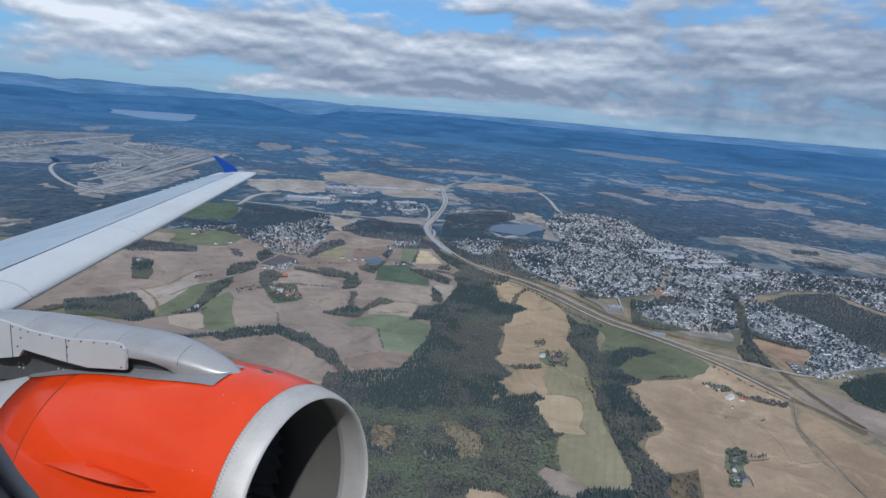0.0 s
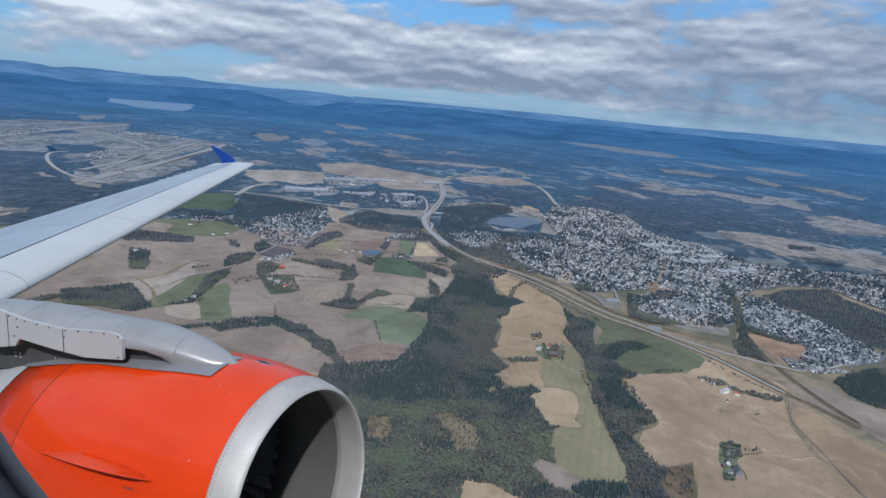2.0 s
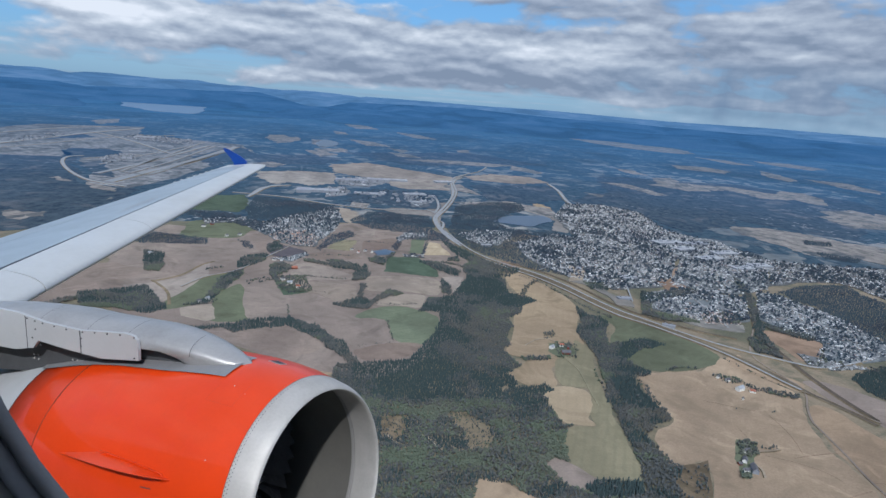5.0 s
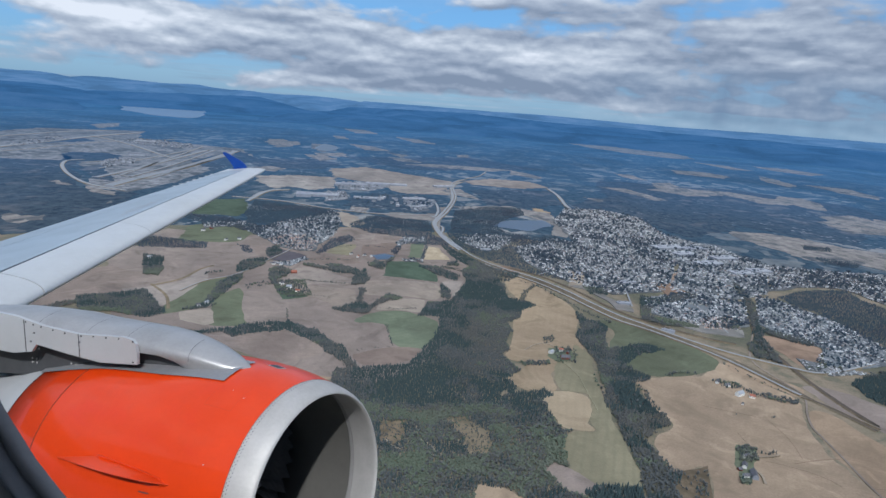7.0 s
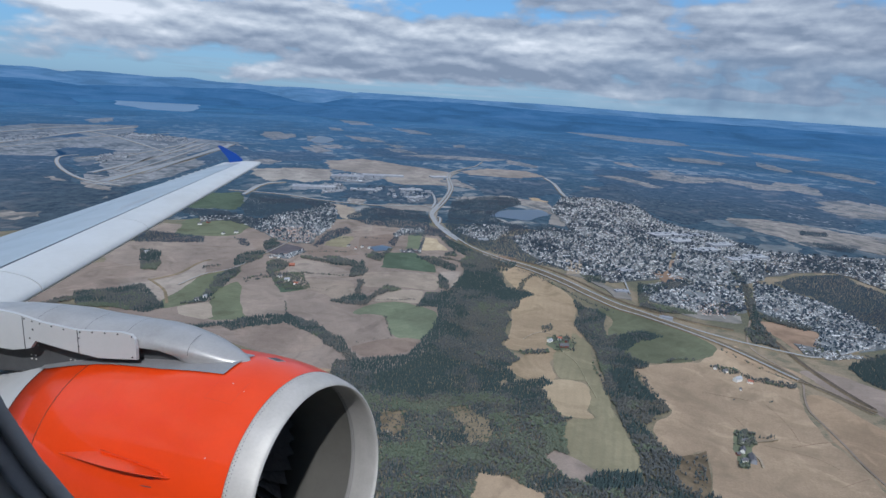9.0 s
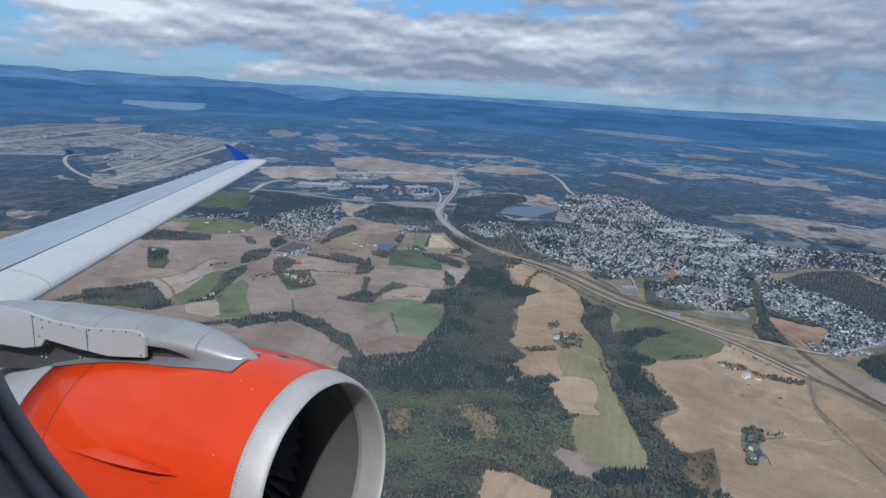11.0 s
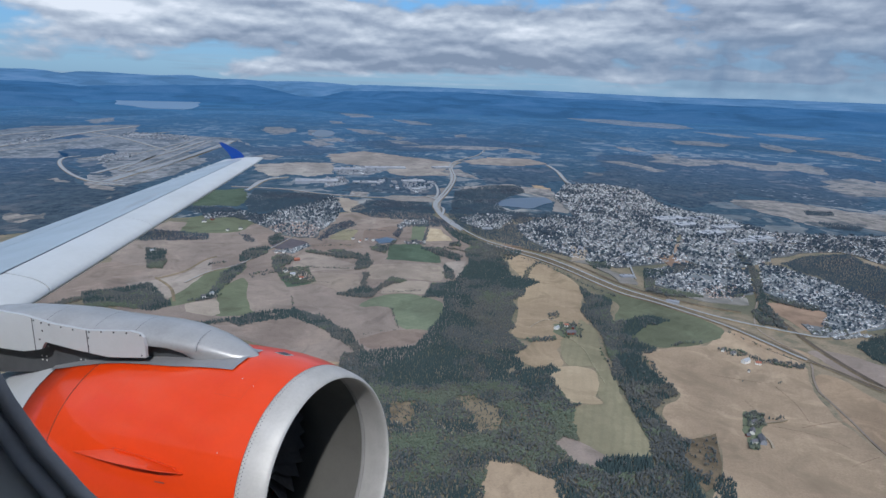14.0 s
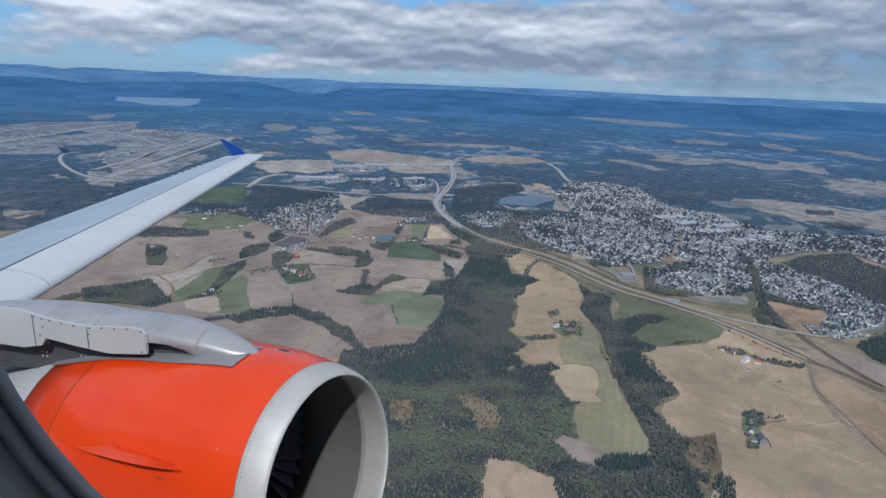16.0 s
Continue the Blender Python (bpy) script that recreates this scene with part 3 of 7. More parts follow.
field("field", [(94.1, 195.2), (101.4, 202.6), (102.4, 196.0), (111.7, 182.7), (110.0, 177.5), (106.5, 176.3)], SOIL, "narrow ploughed strip along the motorway", 2)
field("field", [(53.8, 232.5), (66.3, 236.0), (79.8, 225.8), (89.6, 209.7), (92.5, 198.1), (80.4, 187.2), (66.7, 184.2), (58.0, 187.1), (55.2, 200.9), (62.2, 224.0)], GREEN, "green winter-crop field beside dark woods", 2)
field("field", [(24.3, 287.2), (33.9, 291.7), (45.2, 270.2), (51.7, 244.0), (47.5, 223.7), (45.8, 205.4), (39.5, 193.2), (33.6, 187.7), (24.4, 186.9), (16.5, 191.0), (20.5, 208.6), (24.5, 235.0), (28.1, 250.7)], STUBBLE, "straw-coloured ridge field with worn humps", 2)
field("field", [(19.9, 178.3), (24.4, 186.9), (32.6, 187.7), (30.5, 179.2), (29.9, 170.0), (27.6, 165.9), (20.9, 166.1), (16.0, 172.9)], STUBBLE, "small straw-coloured field at the wood edge", 2)
field("field", [(43.2, 206.3), (46.4, 193.8), (44.0, 180.4), (42.9, 160.4), (42.9, 150.3), (42.4, 138.4), (42.5, 129.3), (40.7, 121.5), (30.7, 121.3), (26.2, 117.4), (22.1, 120.6), (19.5, 126.1), (22.6, 129.2), (24.9, 127.2), (26.3, 139.5), (30.5, 144.4), (36.0, 145.1), (35.9, 151.7), (38.1, 158.3), (38.4, 166.7), (30.6, 168.8), (31.0, 179.3), (33.9, 189.7), (37.7, 192.0)], GREEN_PALE, "thin pale green pasture with mowing lines", 2)
field("field", [(24.3, 161.1), (28.7, 167.5), (38.1, 165.2), (37.5, 156.5), (35.3, 150.4), (35.6, 145.4), (30.0, 145.0), (27.2, 146.3), (25.7, 153.9)], STUBBLE, "dry straw-yellow field among woods", 2)
field("field", [(19.5, 126.1), (22.6, 129.2), (29.2, 123.7), (30.7, 121.1), (26.2, 117.4), (22.1, 120.6)], UMBER, "bare brown corner of the pasture", 2)
field("field", [(3.5, 118.6), (10.2, 117.5), (12.8, 115.0), (16.9, 112.2), (16.9, 104.6), (1.0, 103.7), (2.4, 114.1)], SOIL, "dry yellow clearing field in the woods", 2)
field("clearing", [(-4.3, 146.6), (1.2, 147.3), (7.7, 140.5), (7.0, 131.1), (2.0, 129.4), (0.8, 137.0)], SCRUB, "bare brown felled clearing among trees", 2, "clearing")
field("clearing", [(-20.8, 141.8), (-14.2, 144.0), (-13.4, 136.9), (-16.2, 131.3), (-19.5, 132.3)], SCRUB, "small brown clearing beside a track", 2, "clearing")
field("clearing", [(48.2, 125.1), (52.1, 128.7), (60.4, 132.5), (53.4, 113.2), (48.1, 109.5), (47.4, 118.3)], SCRUB, "rough brown scrub slope at field edge", 2, "clearing")

for spots in ([(88.7, 158.4), (88.9, 148.0), (87.0, 138.7)], [(76.5, 136.6), (82.6, 134.4), (87.8, 131.0), (90.0, 127.5)], [(83.6, 136.3), (92.4, 139.1), (97.3, 139.9)], [(85.7, 120.4), (91.1, 122.9), (94.8, 124.4)], [(72.6, 164.6), (78.5, 162.5), (85.9, 160.2)], [(75.8, 150.2), (75.8, 145.0)], [(96.9, 127.7), (105.3, 128.0), (113.8, 128.3)]):
    ribbon("track", spots, 0.16, SOIL_RED, "faint dark wheel track over the field", 0.085, "track")
ribbon("track", [(23.6, 197.8), (28.3, 203.7), (32.6, 205.2), (36.2, 201.2)], 0.4, GRAVEL, "pale farm track over the ridge", 0.14, "track")
ribbon("track", [(35.4, 189.8), (38.5, 179.9), (38.9, 167.6), (39.3, 156.6)], 0.35, GREEN_PALE, "grassy track down the pasture", 0.16, "track")
field("field", [(-44.0, 197.7), (-31.7, 186.6), (-31.5, 173.0), (-39.5, 165.0), (-49.2, 172.3), (-43.6, 182.6)], SOIL, "brown field below the brook", 2)
field("paddock", [(72.4, 143.3), (77.1, 143.0), (75.4, 137.4), (72.9, 134.6), (70.0, 129.9), (66.3, 125.8), (65.3, 126.7), (68.5, 134.8)], GREEN, "green garden lawn round the farmyard", 2, "lawn")
field("paddock", [(33.1, 200.9), (40.5, 202.7), (40.9, 193.3), (33.3, 188.7), (31.4, 194.4)], GREEN, "green yard round the ridge farm", 2, "lawn")
# ---- fields in the middle distance ----
field("field", [(-163.0, 271.9), (-158.9, 307.2), (-122.2, 341.6), (-83, 379), (-17, 391), (5.1, 319.4), (4.7, 247.9), (-13.9, 175.4), (-37.0, 165.2), (-68.8, 177.1), (-93.8, 191.7), (-122.0, 199.9)], TAN, "wide tilled land between the hedges", 2)
field("field", [(-187.9, 221.4), (-175.3, 242.3), (-156.7, 260.8), (-141.9, 260.0), (-136.2, 249.0), (-138.3, 234.8), (-135.7, 223.9), (-148.5, 202.9), (-167.2, 195.2)], UMBER, "dark brown ploughed field", 2)
field("field", [(-174.7, 292.4), (-138.9, 310.3), (-109.8, 314.9), (-99.2, 291.8), (-106.3, 279.8), (-113.6, 263.7), (-130.3, 271.3), (-140.2, 275.1), (-140.9, 255.5), (-157.7, 262.6)], TAN, "broad brown field beyond the wing", 2)
field("field", [(-135.2, 231.3), (-126.1, 236.3), (-117.8, 249.6), (-117.5, 273.1), (-109.5, 250.6), (-109.9, 226.9), (-111.6, 216.4), (-119.5, 218.8)], TAN, "tan field with a winding ditch", 2)
field("field", [(-110.7, 214.5), (-109.9, 226.9), (-108.8, 249.0), (-97.9, 263.9), (-95.1, 252.5), (-99.6, 235.5), (-99.1, 217.8), (-102.6, 210.9), (-107.2, 207.3)], GREEN, "long green valley meadow", 2)
field("field", [(-92.1, 208.9), (-96.8, 228.4), (-92.8, 242.7), (-87.8, 236.9), (-80.4, 219.8), (-76.1, 205.8), (-80.1, 199.6), (-87.4, 200.0)], GREEN, "grass field beside a hedge", 2)
field("field", [(-102.6, 210.9), (-94.1, 216.3), (-87.7, 203.4), (-89.3, 199.8), (-99.1, 203.4)], SOIL_GREY, "pale small field", 2)
field("field", [(-87.3, 235.5), (-83.4, 243.8), (-72.2, 238.8), (-61.0, 232.5), (-53.7, 226.2), (-49.6, 223.2), (-39.0, 214.6), (-30.4, 215.5), (-25.0, 198.5), (-22.2, 192.4), (-33.7, 184.9), (-37.4, 189.5), (-44.4, 199.3), (-48.0, 201.7), (-60.6, 206.2), (-75.3, 203.5)], TAN, "large tilled brown field", 2)
field("field", [(-75.4, 192.5), (-68.5, 198.5), (-58.2, 197.9), (-48.7, 191.9), (-45.2, 185.3), (-46.8, 180.4), (-55.4, 175.2), (-70.6, 182.0)], UMBER, "reddish ploughed field", 2)
field("field", [(-38.8, 213.3), (-31.8, 225.2), (-23.2, 229.6), (-13.6, 225.1), (-7.0, 218.0), (-8.4, 202.9), (-12.4, 192.9), (-17.2, 191.4), (-22.7, 196.0), (-27.9, 212.6)], GREEN, "rounded green pasture", 2)
field("field", [(-33.4, 183.5), (-22.1, 191.4), (-12.3, 191.3), (-16.2, 181.4), (-24.7, 175.3), (-31.4, 177.3)], UMBER, "narrow reddish field below the wood", 2)
field("field", [(-32.3, 228.6), (-29.4, 242.3), (-15.0, 245.6), (-13.3, 238.0), (-16.2, 228.3), (-25.5, 229.4)], SOIL_GREY, "pale tilled field by the pasture", 2)
field("field", [(-38.6, 246.8), (-41.2, 254.9), (-38.1, 268.9), (-10.0, 270.7), (-8.2, 248.0), (-20.1, 247.4), (-30.1, 247.8)], SOIL_GREY, "pale tilled field", 2)
field("field", [(-35.1, 277.2), (-35.9, 307.0), (-19.4, 309.5), (-9.2, 284.8), (-10.2, 274.5)], GREEN_DEEP, "deep green winter-wheat field", 2)
field("field", [(-26.2, 317.3), (-25, 350), (-17, 359), (-19.4, 318.3)], GREEN, "narrow bright green field", 2)
field("field", [(-18.6, 315.9), (-16.2, 348.5), (-8.3, 345.2), (-3.7, 318.1)], STUBBLE, "small straw-coloured field", 2)
field("field", [(-7.1, 307.6), (5.1, 311.8), (3.5, 293.0), (-3.8, 296.4)], UMBER, "small brown field by the wood", 2)
field("field", [(-6.1, 275.0), (3.5, 279.3), (0.9, 260.1), (-1.6, 251.3), (-4.4, 263.9)], TAN, "tan corner field by the wood", 2)
field("field", [(0.9, 260.1), (3.5, 272.4), (6.9, 265.4), (4.7, 252.0)], GREEN, "small green clearing by the wood", 2)
field("field", [(-78.2, 278.5), (-68.2, 283.0), (-48.5, 267.5), (-48.5, 260.1), (-62.0, 256.6), (-72.3, 257.1)], TAN, "tilled field near a farm", 2)
field("field", [(-75.4, 301.2), (-56.6, 312.7), (-48.3, 299.2), (-58.7, 292.0), (-69.9, 290.4)], UMBER, "ploughed reddish field", 2)
field("field", [(-69.4, 314.6), (-67.4, 335.6), (-56.6, 340.3), (-56.6, 312.7)], GREEN_PALE, "thin grass field by the village", 2)
field("field", [(-59, 366), (-50, 380), (-50, 354), (-64, 355)], TAN, "brown field behind the village", 2)
field("field", [(-52.9, 338.0), (-36, 353), (-31.3, 338.5), (-42.0, 318.8), (-51.2, 317.4)], UMBER, "brown field around a pond", 2)
field("field", [(-70.7, 251.2), (-56.0, 253.0), (-44.2, 250.3), (-42.0, 231.1), (-47.0, 227.0), (-57.3, 236.7), (-67.5, 239.4)], SOIL_GREY, "pale brown field by the gully", 2)
field("field", [(-109.8, 314.9), (-105.7, 326.5), (-97.6, 297.9), (-99.9, 294.0)], UMBER, "bare field by the village", 2)
field("field", [(-98.4, 280.9), (-91.7, 281.9), (-86.6, 253.5), (-91.5, 252.9), (-96.9, 261.2)], TAN, "brown wedge along the country road", 2)
field("field", [(-156.4, 328.3), (-160, 360), (-135, 377), (-121.6, 349.6), (-123.4, 326.5), (-137.4, 321.4), (-149.2, 319.5)], GREEN, "green meadow with a farm", 2)
field("field", [(-187, 422), (-193, 457), (-166, 469), (-148, 423), (-151, 398), (-176, 397)], GREEN_DEEP, "green field near the village", 2)
field("field", [(-171.3, 325.8), (-169.7, 346.1), (-158.2, 343.3), (-153.3, 321.6), (-168.0, 319.2)], TAN, "small brown field", 2)
field("field", [(-75.6, 242.3), (-71.6, 245.3), (-61.3, 238.5), (-70.4, 232.9)], GREEN_DEEP, "dark green paddock by a farm", 2)
field("field", [(-102.8, 316.9), (-95.5, 316.5), (-82.3, 308.8), (-77.6, 303.7), (-81.4, 296.8), (-90.8, 290.8), (-96.1, 297.4)], PEAT, "dark peaty plot below the village", 2)
field("verge", [(-24, 494), (-2, 504), (-10, 446), (-11, 409), (-3, 371), (-3, 354), (-14, 398), (-17, 420), (-16, 435), (-42, 435), (-54, 447), (-48, 459), (-23, 457), (-15, 480)], VERGE, "pale mown banks of the motorway junction", 2, "verge")
field("field", [(-91, 443), (-75, 438), (-61, 407), (-70, 389)], SOIL_GREY, "bare building ground", 2)
# ---- works, quarries and far fields ----
field("gravel_area", [(-152, 745), (-112, 790), (-64, 749), (1, 695), (-4, 582), (-48, 570), (-90, 635), (-132, 664)], SAND, "sandy cleared building land", 2, "cleared land")
field("gravel_area", [(-208, 613), (-168, 652), (-130, 653), (-112, 573), (-131, 548), (-155, 561), (-165, 539), (-189, 573)], SAND, "bare sandy extraction area", 2, "cleared land")
field("gravel_area", [(11, 716), (51, 762), (102, 759), (116, 708), (72, 678), (20, 679)], SAND, "long sandy clearing by the motorway", 2, "cleared land")
field("field", [(227, 481), (262, 490), (288, 471), (308, 445), (340, 430), (289, 362), (270, 387), (236, 394), (227, 430)], FAR_FIELD, "large far brown field behind the town", 2)
field("field", [(74.1, 543.0), (87.6, 516.0), (82.9, 488.0), (69.1, 507.0)], STUBBLE, "small straw field by the lake", 2)
field("clearing", [(43.7, 532.0), (54.3, 535.0), (68.0, 499.0), (87.6, 438.0), (78.9, 408.0), (69.7, 415.0), (78.6, 451.0), (64.3, 484.0), (57.4, 491.0)], VERGE, "pale strip of cleared ground by the lake", 2, "clearing")
field("field", [(20.9, 309.0), (28.3, 315.0), (35.2, 309.0), (33.1, 294.7), (26.8, 292.3)], SOIL_RED, "brown field between motorway and town", 2)
field("field", [(130.6, 335.6), (107.7, 296.3), (116.0, 287.0), (128.1, 303.4)], SOIL_RED, "bare plot inside the town", 2)
field("field", [(148.0, 260.7), (167.1, 271.6), (167.7, 258.9), (149.8, 245.3)], SOIL_RED, "brown plot between houses", 2)
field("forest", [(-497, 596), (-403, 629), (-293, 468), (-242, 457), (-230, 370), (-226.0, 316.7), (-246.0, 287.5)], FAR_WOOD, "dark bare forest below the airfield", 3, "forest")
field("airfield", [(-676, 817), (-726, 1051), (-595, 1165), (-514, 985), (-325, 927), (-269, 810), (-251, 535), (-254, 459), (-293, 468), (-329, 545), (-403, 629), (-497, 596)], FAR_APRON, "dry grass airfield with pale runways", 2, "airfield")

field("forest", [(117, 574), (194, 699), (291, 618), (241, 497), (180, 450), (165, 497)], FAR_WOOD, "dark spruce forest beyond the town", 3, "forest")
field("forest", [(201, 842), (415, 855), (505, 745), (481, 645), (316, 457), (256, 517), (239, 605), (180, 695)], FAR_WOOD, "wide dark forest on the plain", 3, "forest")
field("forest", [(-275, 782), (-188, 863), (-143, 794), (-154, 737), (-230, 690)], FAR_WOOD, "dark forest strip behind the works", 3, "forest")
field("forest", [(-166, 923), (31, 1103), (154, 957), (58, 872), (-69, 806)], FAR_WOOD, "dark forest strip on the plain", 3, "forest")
field("field", [(252, 775), (322, 825), (376, 788), (292, 728)], FAR_FIELD, "pale far clearing", 2)
field("field", [(369, 774), (451, 774), (454, 730), (365, 706)], FAR_FIELD, "pale far clearing", 2)
field("field", [(363, 579), (460, 639), (463, 595), (418, 533), (351, 525)], FAR_FIELD, "pale far field", 2)
field("field", [(-230, 690), (-219, 721), (-194, 703), (-202, 664)], FAR_FIELD, "pale far field", 2)
field("field", [(-348, 1132), (-310, 1212), (-277, 1123), (-299, 1018)], FAR_FIELD, "pale far field", 2)
field("field", [(-218, 956), (-180, 999), (-160, 937), (-196, 899)], FAR_FIELD, "pale far field", 2)
field("field", [(-260.0, 346.5), (-267, 371), (-257, 369), (-248, 352), (-247.7, 338.8)], FAR_FIELD, "straw-coloured far field", 2)
field("field", [(-326, 463), (-327, 485), (-316, 481), (-306, 453)], FAR_FIELD, "straw-coloured far field", 2)

field("forest", [(-436, 575), (-423, 606), (-408, 628), (-370, 577), (-366, 522), (-387, 497)], FAR_WOOD, "dark wood at the airfield edge", 3, "forest")
field("forest", [(-361, 580), (-375, 639), (-324, 564), (-301, 506), (-317, 516)], FAR_WOOD, "dark wood beside the access road", 3, "forest")
field("forest", [(-596, 860), (-564, 928), (-523, 875), (-541, 801)], FAR_WOOD, "dark strip between runways", 3, "forest")
field("forest", [(-318, 726), (-319, 908), (-264, 795), (-256, 624)], FAR_WOOD, "dark wood by the second runway", 3, "forest")
ribbon("taxiway", [(-629, 778), (-646, 908), (-652, 1028), (-634, 1136)], 4.0, RUNWAY, "grey taxiway along the far runway", 0.5, "taxiway")
ribbon("taxiway", [(-576, 964), (-508, 907), (-434, 831), (-336, 719)], 4.0, RUNWAY, "grey link taxiway", 0.5, "taxiway")

for spots in ([(-509, 627), (-505, 727), (-510, 881), (-469, 1011)], [(-309, 551), (-331, 667), (-383, 922)], [(-296, 538), (-310, 662), (-346, 872)], [(-279, 539), (-289, 658), (-307, 840)], [(-349, 584), (-358, 670), (-371, 850)], [(-309, 551), (-279, 539), (-282, 590)], [(-387, 624), (-379, 650), (-364, 694)]):
    ribbon("taxiway", spots, 2.6, RUNWAY, "pale narrow taxiway on the airfield", 0.5, "taxiway")
field("forest", [(-441, 665), (-451, 718), (-429, 727), (-390, 712), (-368, 660), (-383, 637), (-402, 618)], FAR_WOOD, "dark wood between the runways", 3, "forest")
for spots in ([(-74, 873), (-26, 912), (35, 918), (95, 904), (58, 863), (-24, 857)], [(35, 580), (62, 580), (54, 547), (36, 550)], [(1, 511), (42, 531), (85, 512), (88, 441), (78, 463), (56, 511), (6, 497)], [(-11, 610), (7, 634), (26, 562), (7, 577)], [(95, 904), (127, 831), (119, 806), (84, 839)], [(-81, 471), (-67, 469), (-67, 450), (-79, 455)], [(10, 1152), (35, 1180), (29, 1102), (12, 1094)], [(143, 644), (164, 632), (154, 611)], [(-294, 477), (-262, 458), (-251, 433), (-274, 444)], [(-262, 420), (-254, 432), (-246, 405)], [(-113, 1087), (-75, 1051), (-84, 984)], [(-279, 372), (-264, 379), (-242.6, 343.0), (-253.9, 334.4)], [(-336, 440), (-318, 439), (-298, 422), (-319, 422)]):
    field("clearing", spots, FAR_FIELD, "pale sandy clearing in the forest", 2, "clearing")

for spots in (
    [(416.3, 2442.2), (561.2, 2287.5), (643.7, 2070), (744.5, 1976.4), (698.1, 1703.8), (607.1, 1652), (528.5, 1752), (459.8, 1948.9)],
    [(440.1, 1181.2), (502.5, 1183.7), (521.1, 1115.5), (481.9, 1052.5), (437.1, 1077), (413.2, 1094.7)],
    [(612.4, 1191.2), (617.2, 1117.8), (588.7, 1018.3), (546.4, 980), (558.6, 1056.4)],
    [(298.1, 876.9), (328.9, 892.8), (326.1, 847.9), (296.6, 794.6), (274.6, 803)],
    [(190.6, 762.6), (222.3, 759.7), (236.9, 716.3), (242, 669.7), (223.9, 657.8), (213.1, 716.3)],
    [(318.1, 810.9), (380.6, 821.2), (409.4, 786.3), (411.6, 759.8), (379.9, 757), (338.5, 777.9)],
    [(447.1, 814.5), (475.5, 803.5), (469, 747.3), (431, 677.7), (414.1, 692.9), (412.7, 744.6)],
    [(628.7, 1056.6), (682, 1031.2), (667, 925.2), (624, 867.3), (615.5, 929.7)],
    [(273.8, 1000.8), (299.9, 977.9), (298.3, 908), (275.4, 911.9)],
    [(789.1, 1551.3), (868, 1535.9), (890.5, 1410.3), (801.9, 1329), (760.8, 1416.3)],
    [(624.9, 1542.5), (681, 1474.9), (690, 1355.5), (626.1, 1328.2)],
    [(232.1, 487.8), (253.8, 484.5), (267.9, 452.4), (247.1, 438.6), (229.7, 454.6)],
    [(387.7, 622.9), (443.7, 657.9), (443.5, 606.9), (408.3, 558), (377.2, 566)],
):
    field("clearing", spots, FAR_FIELD, "pale field strip on the wooded plain", 2, "clearing")
for spots in (
    [(-369.2, 1209.3), (-343.2, 1239.4), (-294.4, 1125.1), (-294.1, 1039.4), (-326.2, 1075.2)],
    [(-271.2, 1167.7), (-235.5, 1165.1), (-197.9, 1048.8), (-211.5, 994.6), (-240.7, 1041.4)],
    [(-226.4, 919.3), (-196, 919.4), (-166.5, 876.1), (-181, 827.2)],
    [(-357, 2027.4), (-276.7, 1994.6), (-215.9, 1794), (-275.8, 1746.9)],
    [(-211, 1250.3), (-160.2, 1219.9), (-115.9, 1119.7), (-155.6, 1101.1)],
    [(-103.1, 989.9), (-64.6, 970.6), (-48.3, 916.8), (-82.7, 913.9)],
    [(-158.2, 1713), (-82.3, 1634.6), (-40.2, 1478.5), (-95.3, 1471)],
    [(-298.3, 1522), (-263.5, 1502.5), (-238, 1415), (-266.1, 1408.9)],
    [(-335, 468.9), (-328.4, 493.7), (-304.8, 455.2), (-311.2, 440.2)],
    [(-270.8, 352.2), (-265.3, 371.9), (-249.3, 353.3), (-246.5, 329.7), (-255, 330.5)],
    [(-260.5, 415.3), (-254.7, 433.5), (-239.2, 412.9), (-245.4, 396.2)],
    [(-746.8, 1243), (-763, 1380.1), (-694, 1264.2), (-682.5, 1152.4)],
):
    field("clearing", spots, FAR_FIELD, "pale clearing on the wooded plain", 2, "clearing")

# ---- water ----
field("lake", [(28.6, 430.0), (36.5, 449.0), (46.2, 459.0), (65.3, 469.0), (73.0, 470.0), (76.3, 450.0), (66.4, 438.0), (55.7, 421.0), (45.2, 424.0), (37.2, 426.0)], WATER, "calm blue-grey lake at the edge of town", 3, "lake")
field("pond", [(-44.7, 315.8), (-39.3, 321.9), (-33.1, 317.5), (-35.3, 309.6), (-42.2, 308.5)], WATER, "small farm pond", 3, "pond")
field("lake", [(-239, 1050), (-250, 1173), (-224, 1153), (-203, 1070), (-211, 1010)], WATER, "far pale lake", 3, "lake")
field("lake", [(-1760, 3120), (-1580, 3160), (-1350, 2990), (-1136, 2794), (-1040, 2540), (-960, 2350), (-836, 1971), (-900, 1945), (-967, 1957), (-1100, 2110), (-1228, 2247), (-1330, 2470), (-1480, 2700)], FAR_LAKE, "distant pale lake below the hills", 3, "lake")

# ---- roads ----
ribbon("motorway", [(49, 851), (36, 784), (15, 730), (0, 652), (-1, 544), (-8, 471), (-13, 428), (-10, 393), (-2.7, 371.2), (7.1, 339.4), (16.5, 320.2), (27.1, 306.8), (40.2, 294.1), (51.5, 277.4), (60.8, 258.9), (69.2, 243.3), (77.8, 232.9), (85.8, 223.3), (93.4, 215), (101.1, 208.4), (108.9, 203.3), (118.2, 198.1), (125.5, 195.3), (136.9, 199.2), (156.2, 209.4)], 1.15, ROAD, "grey motorway carriageway", 0.55)
